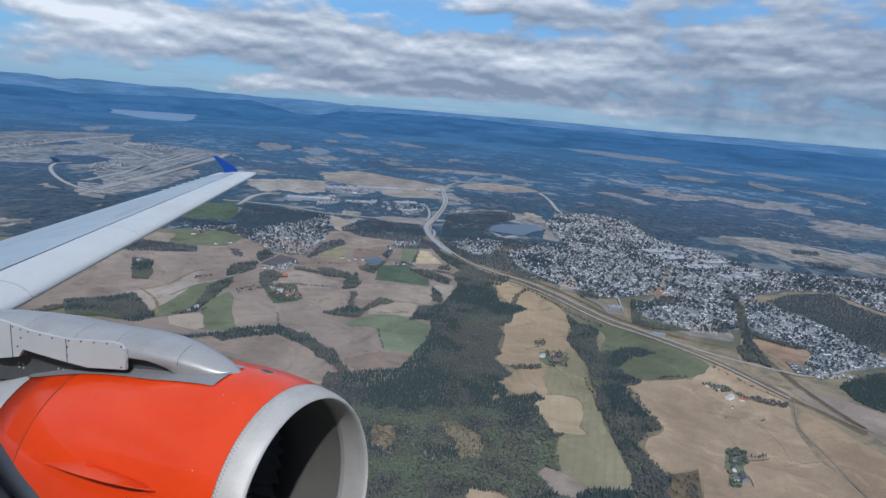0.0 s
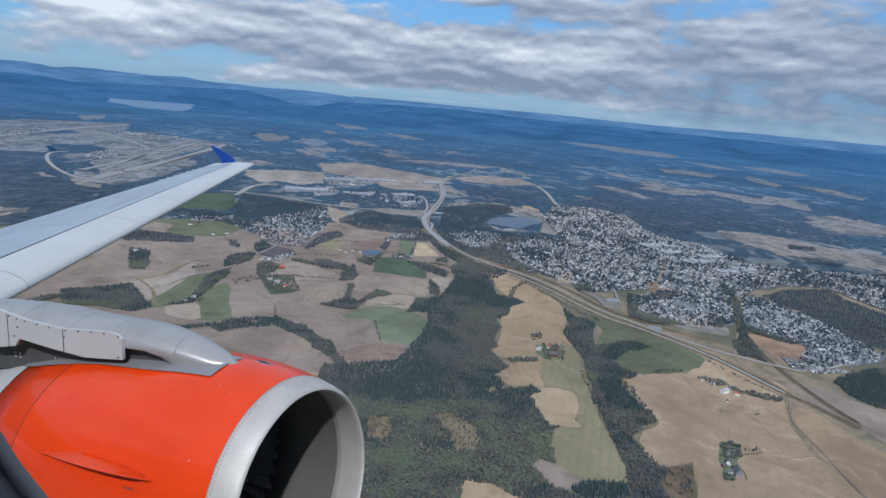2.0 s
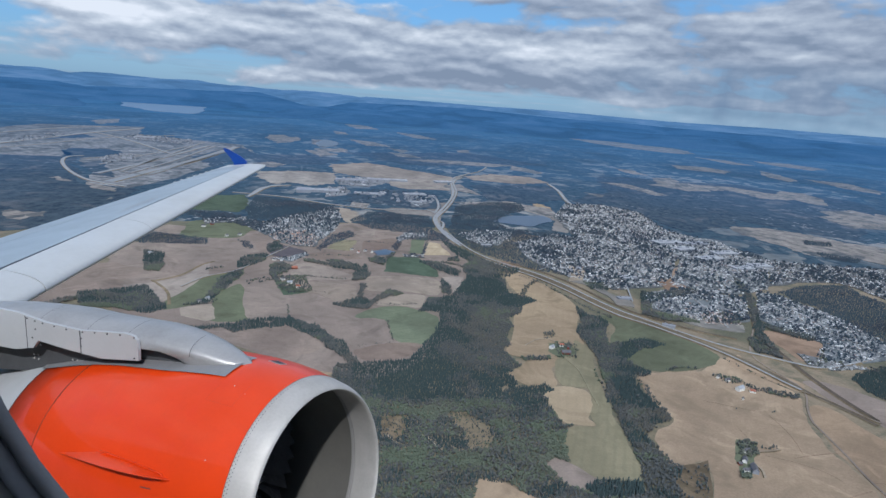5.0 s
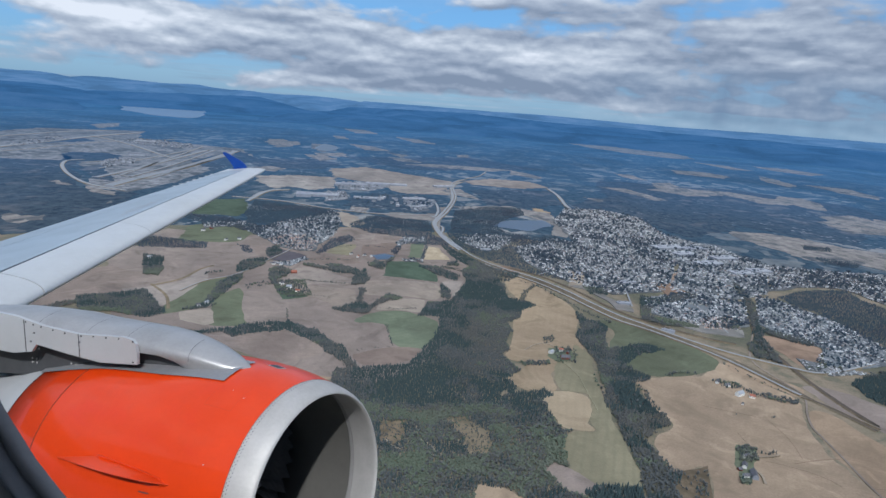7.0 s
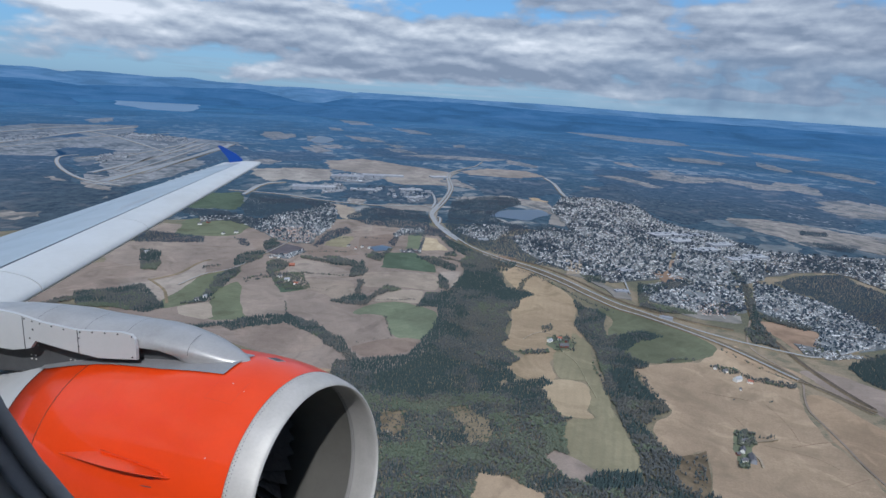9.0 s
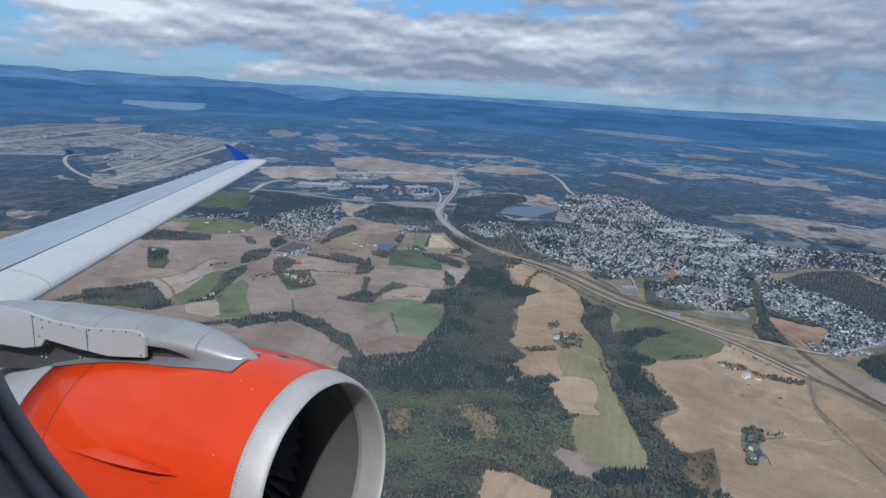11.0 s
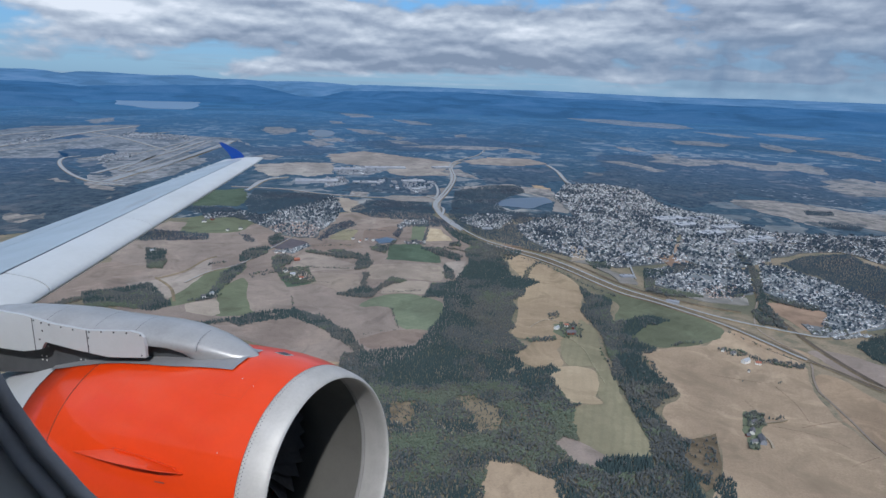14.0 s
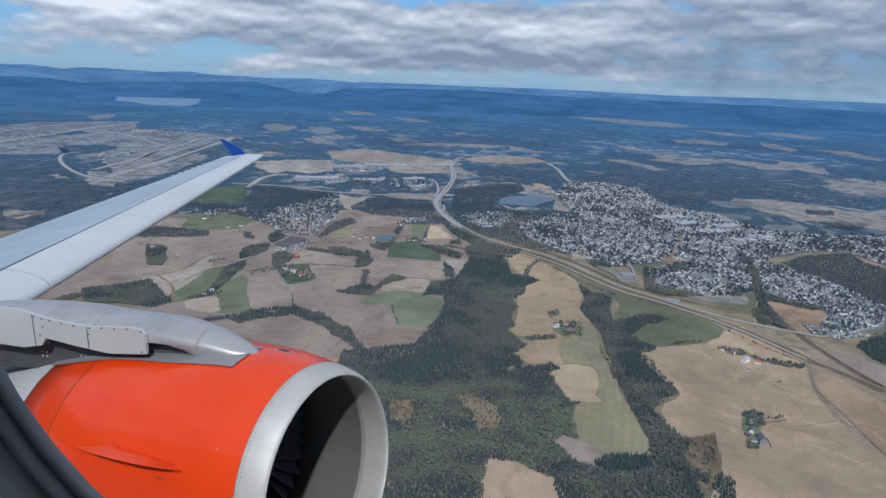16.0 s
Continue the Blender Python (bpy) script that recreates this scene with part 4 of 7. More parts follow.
ribbon("motorway", [(16.2, 315.1), (26.5, 301), (39.2, 286.6), (50, 269.7), (59, 251.3), (67.3, 236.6), (76.2, 228.1), (84.1, 218.8), (91.2, 209.7), (97.2, 200.1), (102, 189.9), (106.1, 180.2), (108.3, 176)], 1.0, ROAD, "second grey motorway carriageway", 0.55)
ribbon("railway", [(26.8, 303.8), (39.7, 290.3), (50.8, 273.5), (59.9, 255), (68.2, 239.9), (76.9, 230.1), (84.8, 220.7), (91.9, 211.4), (98.2, 202.3), (103.2, 192.3), (107.4, 182.4), (110.6, 172.5), (114.5, 165), (118.2, 156)], 0.9, TRACKBED, "railway line on dark ballast", 0.5, "railway")
ribbon("verge", [(29, 310.7), (43.7, 298), (53, 285.4), (61.7, 268.4), (67.5, 255.2), (75.9, 241.6), (84.7, 232.7), (96.9, 223.2), (107.9, 218.3)], 0.8, TRACKBED, "dark hedge bank above the motorway", 0.5, "verge")
ribbon("railway", [(128.8, 247.6), (121.9, 230.8), (119, 213.7), (118.3, 200.1), (117.6, 187.1), (118.5, 171.2), (120.4, 159)], 1.3, TRACKBED, "railway line in a dark cutting", 0.5, "railway")
ribbon("track", [(107.8, 175.2), (112.9, 170.5), (116.7, 163.2), (120.2, 157.4)], 0.5, LANE, "pale service track beside the railway", 0.5, "track")
ribbon("motorway", [(12.4, 725.0), (1.8, 688.0), (-1.7, 640.0), (0.8, 575.0), (-2.1, 525.0), (-7.6, 478.0), (-12.4, 446.0), (-14.4, 422.0), (-10.8, 392.0), (-5.1, 367.0), (3.3, 343.0)], 1.8, ROAD, "pale grey far carriageway", 0.6)
ribbon("motorway", [(11.8, 699.0), (4.4, 672.0), (0.9, 636.0), (3.2, 573.0), (0.0, 521.0), (-5.3, 474.0), (-10.4, 442.0), (-12.6, 419.0), (-8.9, 390.0), (-3.3, 367.0), (4.0, 347.0)], 1.6, ROAD, "pale grey second far carriageway", 0.6)
ribbon("slip_road", [(-9.9, 416.0), (-7.6, 411.0), (-7.7, 396.0), (-9.8, 382.0)], 1.5, ROAD, "curved slip road beside the motorway", 0.5)
ribbon("slip_road", [(-14.0, 452.0), (-12.2, 476.0), (-13.9, 510.0), (-18.2, 530.0), (-25.2, 517.0)], 1.8, ROAD, "looping slip road round dark trees", 0.5)
ribbon("slip_road", [(-161.5, 460.0), (-161.8, 475.0), (-163.4, 505.0), (-161.5, 526.0), (-156.3, 535.0)], 3.0, ROAD, "curved grey access road near the works", 0.5)
ribbon("slip_road", [(-12, 444), (-21, 458), (-38, 451), (-64, 448), (-100, 456), (-136, 473), (-179, 478)], 2.0, ROAD, "main road leading off the motorway", 0.36)
ribbon("road", [(97.4, 103.5), (97.2, 118.1), (97.2, 128.2), (98.5, 139.5), (99.4, 150.9), (100.1, 156.5), (103.4, 164.4), (107.8, 172.4), (109.8, 179.1), (108.3, 186.0), (106.0, 199.4), (109.7, 211.7), (122.9, 235.2), (136.8, 263.6), (147.3, 293.1)], 0.6, LANE, "narrow pale country road with a bridge", 0.15)
ribbon("road", [(113, 696), (114, 636), (109, 561), (113, 528)], 3.0, ROAD, "straight road into the far forest")
ribbon("road", [(-113.1, 233.9), (-109.1, 249.8), (-100.1, 262.7), (-94.3, 290.3), (-89.0, 318.1)], 0.6, ROAD, "straight country road past the fields")
ribbon("road", [(-402, 648), (-407, 628), (-389, 591), (-356, 545), (-320, 504), (-292, 481), (-259, 467)], 3.0, ROAD, "curved airport access road")
ribbon("road", [(-162, 470), (-165, 514), (-149, 539)], 2.4, ROAD, "pale road to the works")
ribbon("runway", [(-537, 661), (-552, 795), (-576, 964), (-580, 1114)], 9.0, RUNWAY, "long pale concrete runway", 0.5, "runway")
ribbon("runway", [(-283, 483), (-288, 557), (-293, 668), (-319, 885)], 9.0, RUNWAY, "second pale concrete runway", 0.5, "runway")
ribbon("taxiway", [(-317, 524), (-322, 602), (-336, 719), (-355, 869)], 5.0, RUNWAY, "grey taxiway beside the apron", 0.5, "taxiway")
ribbon("track", [(71.0, 132.4), (72.0, 130.0), (71.1, 126.4)], 0.6, GRAVEL, "gravel farm track", 0.3, "track")
ribbon("track", [(74.9, 137.9), (78.9, 138.7), (81.6, 139.7)], 0.5, GRAVEL, "gravel farm drive", 0.3, "track")


# ---- woods ----
def icosa():
    g = (1 + 5 ** 0.5) / 2
    v = np.array([(-1, g, 0), (1, g, 0), (-1, -g, 0), (1, -g, 0), (0, -1, g), (0, 1, g), (0, -1, -g), (0, 1, -g), (g, 0, -1), (g, 0, 1), (-g, 0, -1), (-g, 0, 1)])
    v /= np.linalg.norm(v[0])
    f = [(0, 11, 5), (0, 5, 1), (0, 1, 7), (0, 7, 10), (0, 10, 11), (1, 5, 9), (5, 11, 4), (11, 10, 2), (10, 7, 6), (7, 1, 8),
         (3, 9, 4), (3, 4, 2), (3, 2, 6), (3, 6, 8), (3, 8, 9), (4, 9, 5), (2, 4, 11), (6, 2, 10), (8, 6, 7), (9, 8, 1)]
    return v, np.array(f)


rng = np.random.default_rng(5)
ICO_V, ICO_F = icosa()


def broadleaf_shape(r):
    """A crown of uneven clumps over a thin trunk, about one metre high."""
    vs, fs, base = [], [], 0
    for k in range(6):
        at = np.array([r.uniform(-0.24, 0.24), r.uniform(-0.24, 0.24), r.uniform(0.38, 0.86)])
        v = ICO_V * r.uniform(0.12, 0.24) * r.uniform(0.7, 1.3, (12, 1)) + at
        vs.append(v)
        fs.append(ICO_F + base)
        base += 12
    tv = np.array([(0.03, 0, 0), (-0.015, 0.026, 0), (-0.015, -0.026, 0), (0, 0, 0.7)])
    vs.append(tv)
    fs.append(np.array([(0, 1, 3), (1, 2, 3), (2, 0, 3)]) + base)
    return np.vstack(vs), np.vstack(fs)


def spruce_shape(r):
    """Stacked ragged skirts of branches on a trunk."""
    vs, fs, base = [], [], 0
    for k in range(4):
        z0, z1, rad = 0.10 + 0.2 * k, 0.46 + 0.19 * k, 0.25 - 0.052 * k
        ring = [(rad * r.uniform(0.6, 1.25) * math.cos(a), rad * r.uniform(0.6, 1.25) * math.sin(a), z0 + r.uniform(-0.04, 0.04)) for a in np.linspace(0, 2 * math.pi, 7)[:-1] + r.uniform(0, 1)]
        vs.append(np.array(ring + [(0, 0, min(z1, 1.0))]))
        fs.append(np.array([(i, (i + 1) % 6, 6) for i in range(6)]) + base)
        base += 7
    return np.vstack(vs), np.vstack(fs)


def bare_shape(r):
    """A leafless tree: upright sprays of twigs on a thin trunk."""
    vs, fs, base = [], [], 0
    for k in range(5):
        at = np.array([r.uniform(-0.16, 0.16), r.uniform(-0.16, 0.16), r.uniform(0.42, 0.78)])
        v = ICO_V * np.array([0.085, 0.085, 0.27]) * r.uniform(0.65, 1.25) * r.uniform(0.7, 1.3, (12, 1)) + at
        vs.append(v)
        fs.append(ICO_F + base)
        base += 12
    tv = np.array([(0.03, 0, 0), (-0.015, 0.026, 0), (-0.015, -0.026, 0), (0, 0, 0.7)])
    vs.append(tv)
    fs.append(np.array([(0, 1, 3), (1, 2, 3), (2, 0, 3)]) + base)
    return np.vstack(vs), np.vstack(fs)


BARE = [bare_shape(rng) for _ in range(6)]
BROAD = [broadleaf_shape(rng) for _ in range(6)]
SPRUCE = [spruce_shape(rng) for _ in range(5)]


def inside(px, py, poly):
    hit = np.zeros(len(px), bool)
    k = len(poly)
    for i in range(k):
        (x1, y1), (x2, y2) = poly[i], poly[(i + 1) % k]
        c = ((y1 > py) != (y2 > py)) & (px < (x2 - x1) * (py - y1) / (y2 - y1 + 1e-12) + x1)
        hit ^= c
    return hit


def wood(name, poly, mix, label, holes=(), gap=0.50, tall=1.0, keep=1.0, ragged=1.0, category="wood"):
    """A stand of trees over an outline; mix gives the shares of spruce, bare and leafing trees. Far stands have wider, coarser crowns."""
    P = np.array(poly, float)
    lo, hi = P.min(0), P.max(0)
    far = np.hypot(*P.mean(0))
    step = max(gap, gap * far * 0.0042)
    gx, gy = np.meshgrid(np.arange(lo[0], hi[0], step), np.arange(lo[1], hi[1], step))
    px = gx.ravel() + rng.uniform(-0.5, 0.5, gx.size) * step
    py = gy.ravel() + rng.uniform(-0.5, 0.5, gx.size) * step
    # the border wanders in and out by a few crowns
    sway = step * 1.9 * ragged
    wx = px + sway * np.array([noise.noise(Vector((x / step * 0.16, y / step * 0.16, 1.0))) + 0.6 * noise.noise(Vector((x / step * 0.5, y / step * 0.5, 2.0))) for x, y in zip(px, py)])
    wy = py + sway * np.array([noise.noise(Vector((x / step * 0.16, y / step * 0.16, 5.0))) + 0.6 * noise.noise(Vector((x / step * 0.5, y / step * 0.5, 6.0))) for x, y in zip(px, py)])
    ok = inside(wx, wy, poly)
    for h in holes:
        ok &= ~inside(wx, wy, h)
    ok &= rng.uniform(0, 1, len(px)) < keep
    px, py = px[ok], py[ok]
    stand = np.array([noise.noise(Vector((x * 0.035, y * 0.035, 3.0))) + 0.6 * noise.noise(Vector((x * 0.14, y * 0.14, 8.0))) for x, y in zip(px, py)])
    # alike trees stand together: rank by a mix of chance and a slow field, so that the shares hold
    rough = rng.uniform(0, 1, len(px)) * 0.42 + stand
    pick = rng.uniform(0, 1, len(px)) if mix[0] > 0.9 or not len(px) else np.argsort(np.argsort(rough)) / len(px)
    kinds = np.digitize(pick, np.cumsum(mix)[:-1])
    vs, fs, idx, base = [], [], [], 0
    for x, y, k in zip(px, py, kinds):
        shapes = (SPRUCE, BARE, BROAD)[k]
        v, f = shapes[rng.integers(len(shapes))]
        h = tall * step / gap * (1.0 if far < 325 else 0.62) * rng.uniform(0.50, 1.18) * (1.22, 1.18, 0.92)[k]
        a = rng.uniform(0, 6.28)
        c, s = math.cos(a) * h, math.sin(a) * h
        w = (0.88, 1.1, 1.15)[k] * rng.uniform(0.75, 1.3)
        vs.append(np.stack([x + (v[:, 0] * c - v[:, 1] * s) * w, y + (v[:, 0] * s + v[:, 1] * c) * w, v[:, 2] * h - 0.03], 1))
        fs.append(f + base)
        idx.append(np.full(len(f), k))
        base += len(v)
    if not vs:
        return None
    me = bpy.data.meshes.new(name)
    V, F = np.vstack(vs), np.vstack(fs)
    me.vertices.add(len(V))
    me.vertices.foreach_set("co", V.ravel().astype(np.float32))
    me.loops.add(F.size)
    me.loops.foreach_set("vertex_index", F.ravel().astype(np.int32))
    me.polygons.add(len(F))
    me.polygons.foreach_set("loop_start", np.arange(0, F.size, 3, dtype=np.int32))
    me.polygons.foreach_set("material_index", np.concatenate(idx).astype(np.int32))
    # stands past 325 m take the copies with haze in their colour
    for m in (LEAF_SPRUCE, LEAF_BARE, LEAF_FRESH) if far < 325 else (LEAF_SPRUCE_HAZE, LEAF_TWIG_HAZE, LEAF_TWIG_HAZE):
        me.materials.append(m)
    me.update(calc_edges=True)
    me.validate()
    return tagged(new(name, me), label, category, kind="stuff")


CLEAR_A = [(-4.3, 146.6), (1.2, 147.3), (7.7, 140.5), (7.0, 131.1), (2.0, 129.4), (0.8, 137.0)]
CLEAR_B = [(3.5, 118.6), (10.2, 117.5), (12.8, 115.0), (16.9, 112.2), (16.9, 104.6), (1.0, 103.7), (2.4, 114.1)]
CLEAR_C = [(12.4, 164.6), (14.8, 164.8), (14.3, 161.8), (12.2, 161.6)]
CLEAR_E = [(-20.8, 141.8), (-14.2, 144.0), (-13.4, 136.9), (-16.2, 131.3), (-19.5, 132.3)]
CLEAR_D = [(15.8, 131.8), (18.0, 131.4), (18.1, 129.4), (16.7, 129.8)]
wood("mixed_wood", [(3.5, 295.2), (9.7, 313.8), (16.8, 311.1), (20.0, 292.0), (23.6, 277.0), (23.2, 256.8), (31.4, 253.6), (35.1, 249.1), (27.7, 241.2), (26.0, 231.6), (19.9, 223.4), (21.0, 214.6), (17.9, 207.2), (18.1, 197.3), (14.5, 190.9), (17.3, 186.3), (20.2, 180.1), (15.0, 173.6), (17.8, 168.2), (15.8, 164.1), (22.2, 165.8), (26.1, 168.8), (27.6, 163.6), (24.3, 161.1), (17.3, 157.7), (4.1, 153.2), (-11.8, 152.0), (-36.1, 150.2), (-38.3, 171.1), (-24.8, 175.7), (-16.0, 178.7), (-12.2, 190.3), (-8.4, 202.9), (-6.5, 218.0), (-7.3, 225.8), (-15.4, 224.9), (-12.2, 239.7), (-2.7, 247.1), (2.2, 264.8), (5.4, 279.5)], (0.60, 0.36, 0.04), "dark mixed wood of spruce and bare birch", (CLEAR_C,))
wood("mixed_wood", [(-36.6, 152.5), (-11.9, 152.7), (4.1, 154.6), (17.3, 158.4), (24.3, 161.1), (25.0, 153.8), (26.9, 144.5), (29.6, 144.4), (26.3, 140.6), (25.7, 133.2), (24.9, 127.2), (22.6, 129.2), (19.5, 126.1), (22.0, 119.9), (26.0, 116.8), (16.1, 112.6), (12.8, 115.0), (10.2, 117.5), (3.5, 118.6), (2.4, 114.1), (1.0, 103.7), (16.9, 104.6), (17.2, 92.6), (-22.9, 90.6)], (0.30, 0.36, 0.34), "mixed wood with fresh green undergrowth", (CLEAR_A, CLEAR_B, CLEAR_D, CLEAR_E))
wood("scrub_trees", CLEAR_A, (0.05, 0.75, 0.2), "young trees in the felled clearing", keep=0.42, tall=0.65)
wood("scrub_trees", CLEAR_E, (0.05, 0.75, 0.2), "young trees in a small clearing", keep=0.42, tall=0.65)
wood("mixed_wood", [(16.7, 112.2), (21.6, 116.7), (26.0, 116.8), (28.8, 114.7), (34.4, 114.8), (39.8, 117.6), (41.2, 119.0), (44.8, 118.1), (47.1, 113.6), (46.9, 107.6), (43.7, 93.9), (12.0, 92.3), (16.7, 105.1)], (0.45, 0.45, 0.10), "dark grey mixed wood on the slope")
wood("stream_wood", [(50.9, 245.5), (54.2, 234.7), (58.6, 233.1), (60.8, 227.8), (56.4, 215.2), (54.5, 205.2), (59.2, 205.6), (65.3, 210.2), (70.0, 211.8), (76.1, 207.3), (70.7, 203.4), (66.1, 201.9), (61.2, 195.2), (56.4, 189.8), (52.9, 189.5), (50.5, 187.9), (47.7, 192.4), (46.2, 200.0), (44.9, 209.9), (45.2, 217.1), (49.3, 223.9)], (0.5, 0.46, 0.04), "dark wood tongue reaching into the green field")
wood("stream_wood", [(47.2, 193.9), (56.4, 189.8), (60.5, 185.5), (62.7, 182.0), (59.4, 178.2), (55.0, 177.0), (48.1, 177.3), (46.3, 184.2)], (0.45, 0.5, 0.05), "dark wood at the stream fork")
wood("stream_wood", [(46.3, 184.2), (48.1, 177.3), (46.9, 164.4), (46.7, 155.5), (47.4, 146.0), (48.5, 140.2), (50.1, 131.0), (52.1, 128.7), (51.1, 125.8), (48.5, 123.8), (48.3, 117.3), (51.3, 115.0), (49.6, 111.8), (47.0, 113.2), (44.8, 118.1), (41.2, 119.0), (40.8, 121.5), (42.3, 128.1), (42.6, 135.7), (42.9, 144.1), (43.3, 151.9), (44.1, 164.2)], (0.25, 0.66, 0.09), "winding strip of bare trees along a stream")
wood("spruce_stand", [(47.7, 177.3), (55.0, 177.0), (55.2, 169.7), (55.9, 163.3), (56.9, 158.0), (54.9, 155.8), (50.8, 156.8), (46.8, 160.7), (47.3, 167.5)], (0.97, 0.03, 0.0), "dense dark green spruce plantation", ragged=0.5, tall=1.2)
wood("mixed_wood", [(46.8, 160.7), (50.8, 156.8), (54.9, 155.8), (58.6, 158.1), (58.2, 150.8), (54.2, 149.2), (49.3, 143.1), (47.6, 145.1), (46.3, 149.0)], (0.2, 0.7, 0.1), "bare wood corner below the plantation")
wood("spruce_stand", [(27.6, 118.6), (30.7, 121.3), (40.8, 121.5), (39.8, 117.6), (34.5, 115.0), (28.8, 114.9), (27.3, 116.7)], (0.98, 0.02, 0.0), "small dark spruce block at pasture end", ragged=0.4, tall=1.25)
wood("spruce_stand", [(52.1, 114.5), (54.8, 116.0), (55.6, 111.8), (53.2, 107.1), (49.3, 106.9)], (0.95, 0.05, 0.0), "round dark spruce copse in the field", ragged=1.2)
wood("scrub_trees", [(49.1, 125.7), (59.8, 131.7), (53.9, 115.2), (50.5, 117.0)], (0.05, 0.9, 0.05), "scattered bare shrubs on rough ground", keep=0.13, tall=0.9)
wood("scrub_trees", [(53.9, 125.3), (57.0, 127.1), (55.1, 119.8), (52.3, 118.6)], (0.05, 0.9, 0.05), "thicket of bare shrubs on rough ground", keep=0.5, tall=0.9)
ribbon("track", [(-18.5, 133.7), (-14.7, 130.2), (-10.0, 134.8), (-5.7, 129.9), (-2.5, 126.2)], 0.35, GRAVEL, "pale forest track between the trees", 0.3, "track")
wood("spruce_stand", [(132.6, 188.1), (137.1, 192.3), (151.5, 200.5), (173.3, 207.8), (143.8, 168.3), (134.9, 170.7), (131.1, 178.4)], (0.85, 0.12, 0.03), "dark spruce forest beyond the railway")
wood("spruce_stand", [(163.7, 291.2), (183.8, 306.5), (202.5, 312.4), (213.4, 315.0), (210.3, 296.1), (217.9, 267.2), (180.6, 217.5), (176.7, 224.3), (168.9, 233.2), (164.2, 244.6), (170.2, 267.6), (165.0, 277.7)], (0.85, 0.12, 0.03), "dark forest wedge inside the town")


wood("forest", [(-148, 416), (-156, 465), (-99, 451), (-82, 430), (-95, 396), (-117, 380), (-133, 377)], (0.8, 0.2, 0.0), "dark forest block before the village")
wood("forest", [(-71, 395), (-62, 434), (-19, 433), (-12, 392), (-23, 367), (-53, 374)], (0.7, 0.25, 0.05), "forest along the main road")
wood("forest", [(-3, 398), (2, 484), (32, 522), (60, 528), (61, 492), (45, 469), (31, 434), (37, 407), (53, 404), (43, 384), (5, 363)], (0.75, 0.2, 0.05), "forest around the lake")
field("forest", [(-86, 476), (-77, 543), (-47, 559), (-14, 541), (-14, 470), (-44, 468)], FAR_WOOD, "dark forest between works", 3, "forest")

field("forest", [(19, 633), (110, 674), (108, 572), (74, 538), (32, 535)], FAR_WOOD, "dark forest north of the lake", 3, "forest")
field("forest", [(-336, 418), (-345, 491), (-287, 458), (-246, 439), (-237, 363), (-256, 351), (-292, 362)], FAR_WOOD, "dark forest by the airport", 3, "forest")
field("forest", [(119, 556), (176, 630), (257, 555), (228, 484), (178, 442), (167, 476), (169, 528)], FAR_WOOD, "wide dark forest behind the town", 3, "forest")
wood("forest", [(264, 443), (284, 440), (276, 425), (256, 425)], (0.8, 0.2, 0), "dark copse in the far field")
wood("forest", [(248, 401), (273, 391), (261, 376), (243, 380)], (0.8, 0.2, 0), "dark copse in the far field")


def hedge(pts, width, label, mix=(0.15, 0.7, 0.15), keep=0.85, tall=1.0):
    """A thin row of trees and bushes along a ditch or border."""
    line = smooth_loop(pts, False, 3)
    left, right = [], []
    for i, p in enumerate(line):
        d = (line[min(i + 1, len(line) - 1)] - line[max(i - 1, 0)]).normalized()
        left.append((p.x - d.y * width / 2, p.y + d.x * width / 2))
        right.append((p.x + d.y * width / 2, p.y - d.x * width / 2))
    return wood("hedge", left + right[::-1], mix, label, keep=keep, tall=tall, category="hedge")


ribbon("ditch", [(-127.9, 240.0), (-116.0, 227.6), (-107.9, 212.2)], 0.9, SCRUB, "dark winding field ditch", 0.3, "ditch")
ribbon("ditch", [(-127.2, 238.5), (-120.2, 249.3), (-118.5, 266.0), (-115.3, 274.4)], 0.9, SCRUB, "dark ditch along a brown field", 0.3, "ditch")


hedge([(56.0, 176.7), (57.0, 169.8), (57.6, 159.4)], 1.2, "bushes at the field border", keep=0.5)
hedge([(43.6, 180.4), (43.4, 160.5), (43.1, 148.7), (43.0, 137.1)], 0.9, "bushes along the pasture border", keep=0.7)
hedge([(93.8, 198.2), (99.4, 185.2), (105.6, 175.4)], 1.0, "grassy bank with bushes along the motorway", keep=0.4, tall=0.7)
hedge([(-6.9, 302.8), (5.0, 295.4), (16.3, 286.1), (27.6, 285.6)], 2.0, "trees along the motorway bank", keep=0.6)
hedge([(22.7, 297.9), (40.7, 277.2), (54.3, 247.4), (65.1, 231.0)], 1.6, "bushes along the railway bank", keep=0.35, tall=0.8)
hedge([(68.7, 184.4), (74.5, 187.6), (80.2, 187.2)], 1.0, "short hedge at the field end", keep=0.6)
hedge([(28.6, 250.8), (32.9, 268.6), (39.8, 281.1)], 2.0, "bushes on the ridge edge", keep=0.5)

hedge([(-148.5, 202.9), (-142.4, 213.0), (-133.5, 224.2)], 4.0, "dark tree belt below the wing")
wood("copse", [(-192.7, 267.7), (-187.9, 290.4), (-172.0, 292.8), (-168.0, 271.2), (-176.6, 255.4)], (0.5, 0.35, 0.15), "dark wood beyond the wing root")


wood("forest", [(-29.0, 349.5), (-15, 386), (-7, 370), (1.9, 332.4), (-8, 353), (-17, 351)], (0.7, 0.25, 0.05), "trees along the motorway slope")
wood("forest", [(-182, 384), (-175, 393), (-147, 390), (-132, 374), (-123, 354), (-160, 369)], (0.6, 0.3, 0.1), "belt of trees by the far road")


wood("forest", [(-8, 353), (5.2, 332.9), (20.2, 306.8), (34.7, 299.5), (27.8, 287.7), (13.8, 296.6), (-1.2, 325.0)], (0.6, 0.35, 0.05), "trees on the motorway slope", keep=0.7)
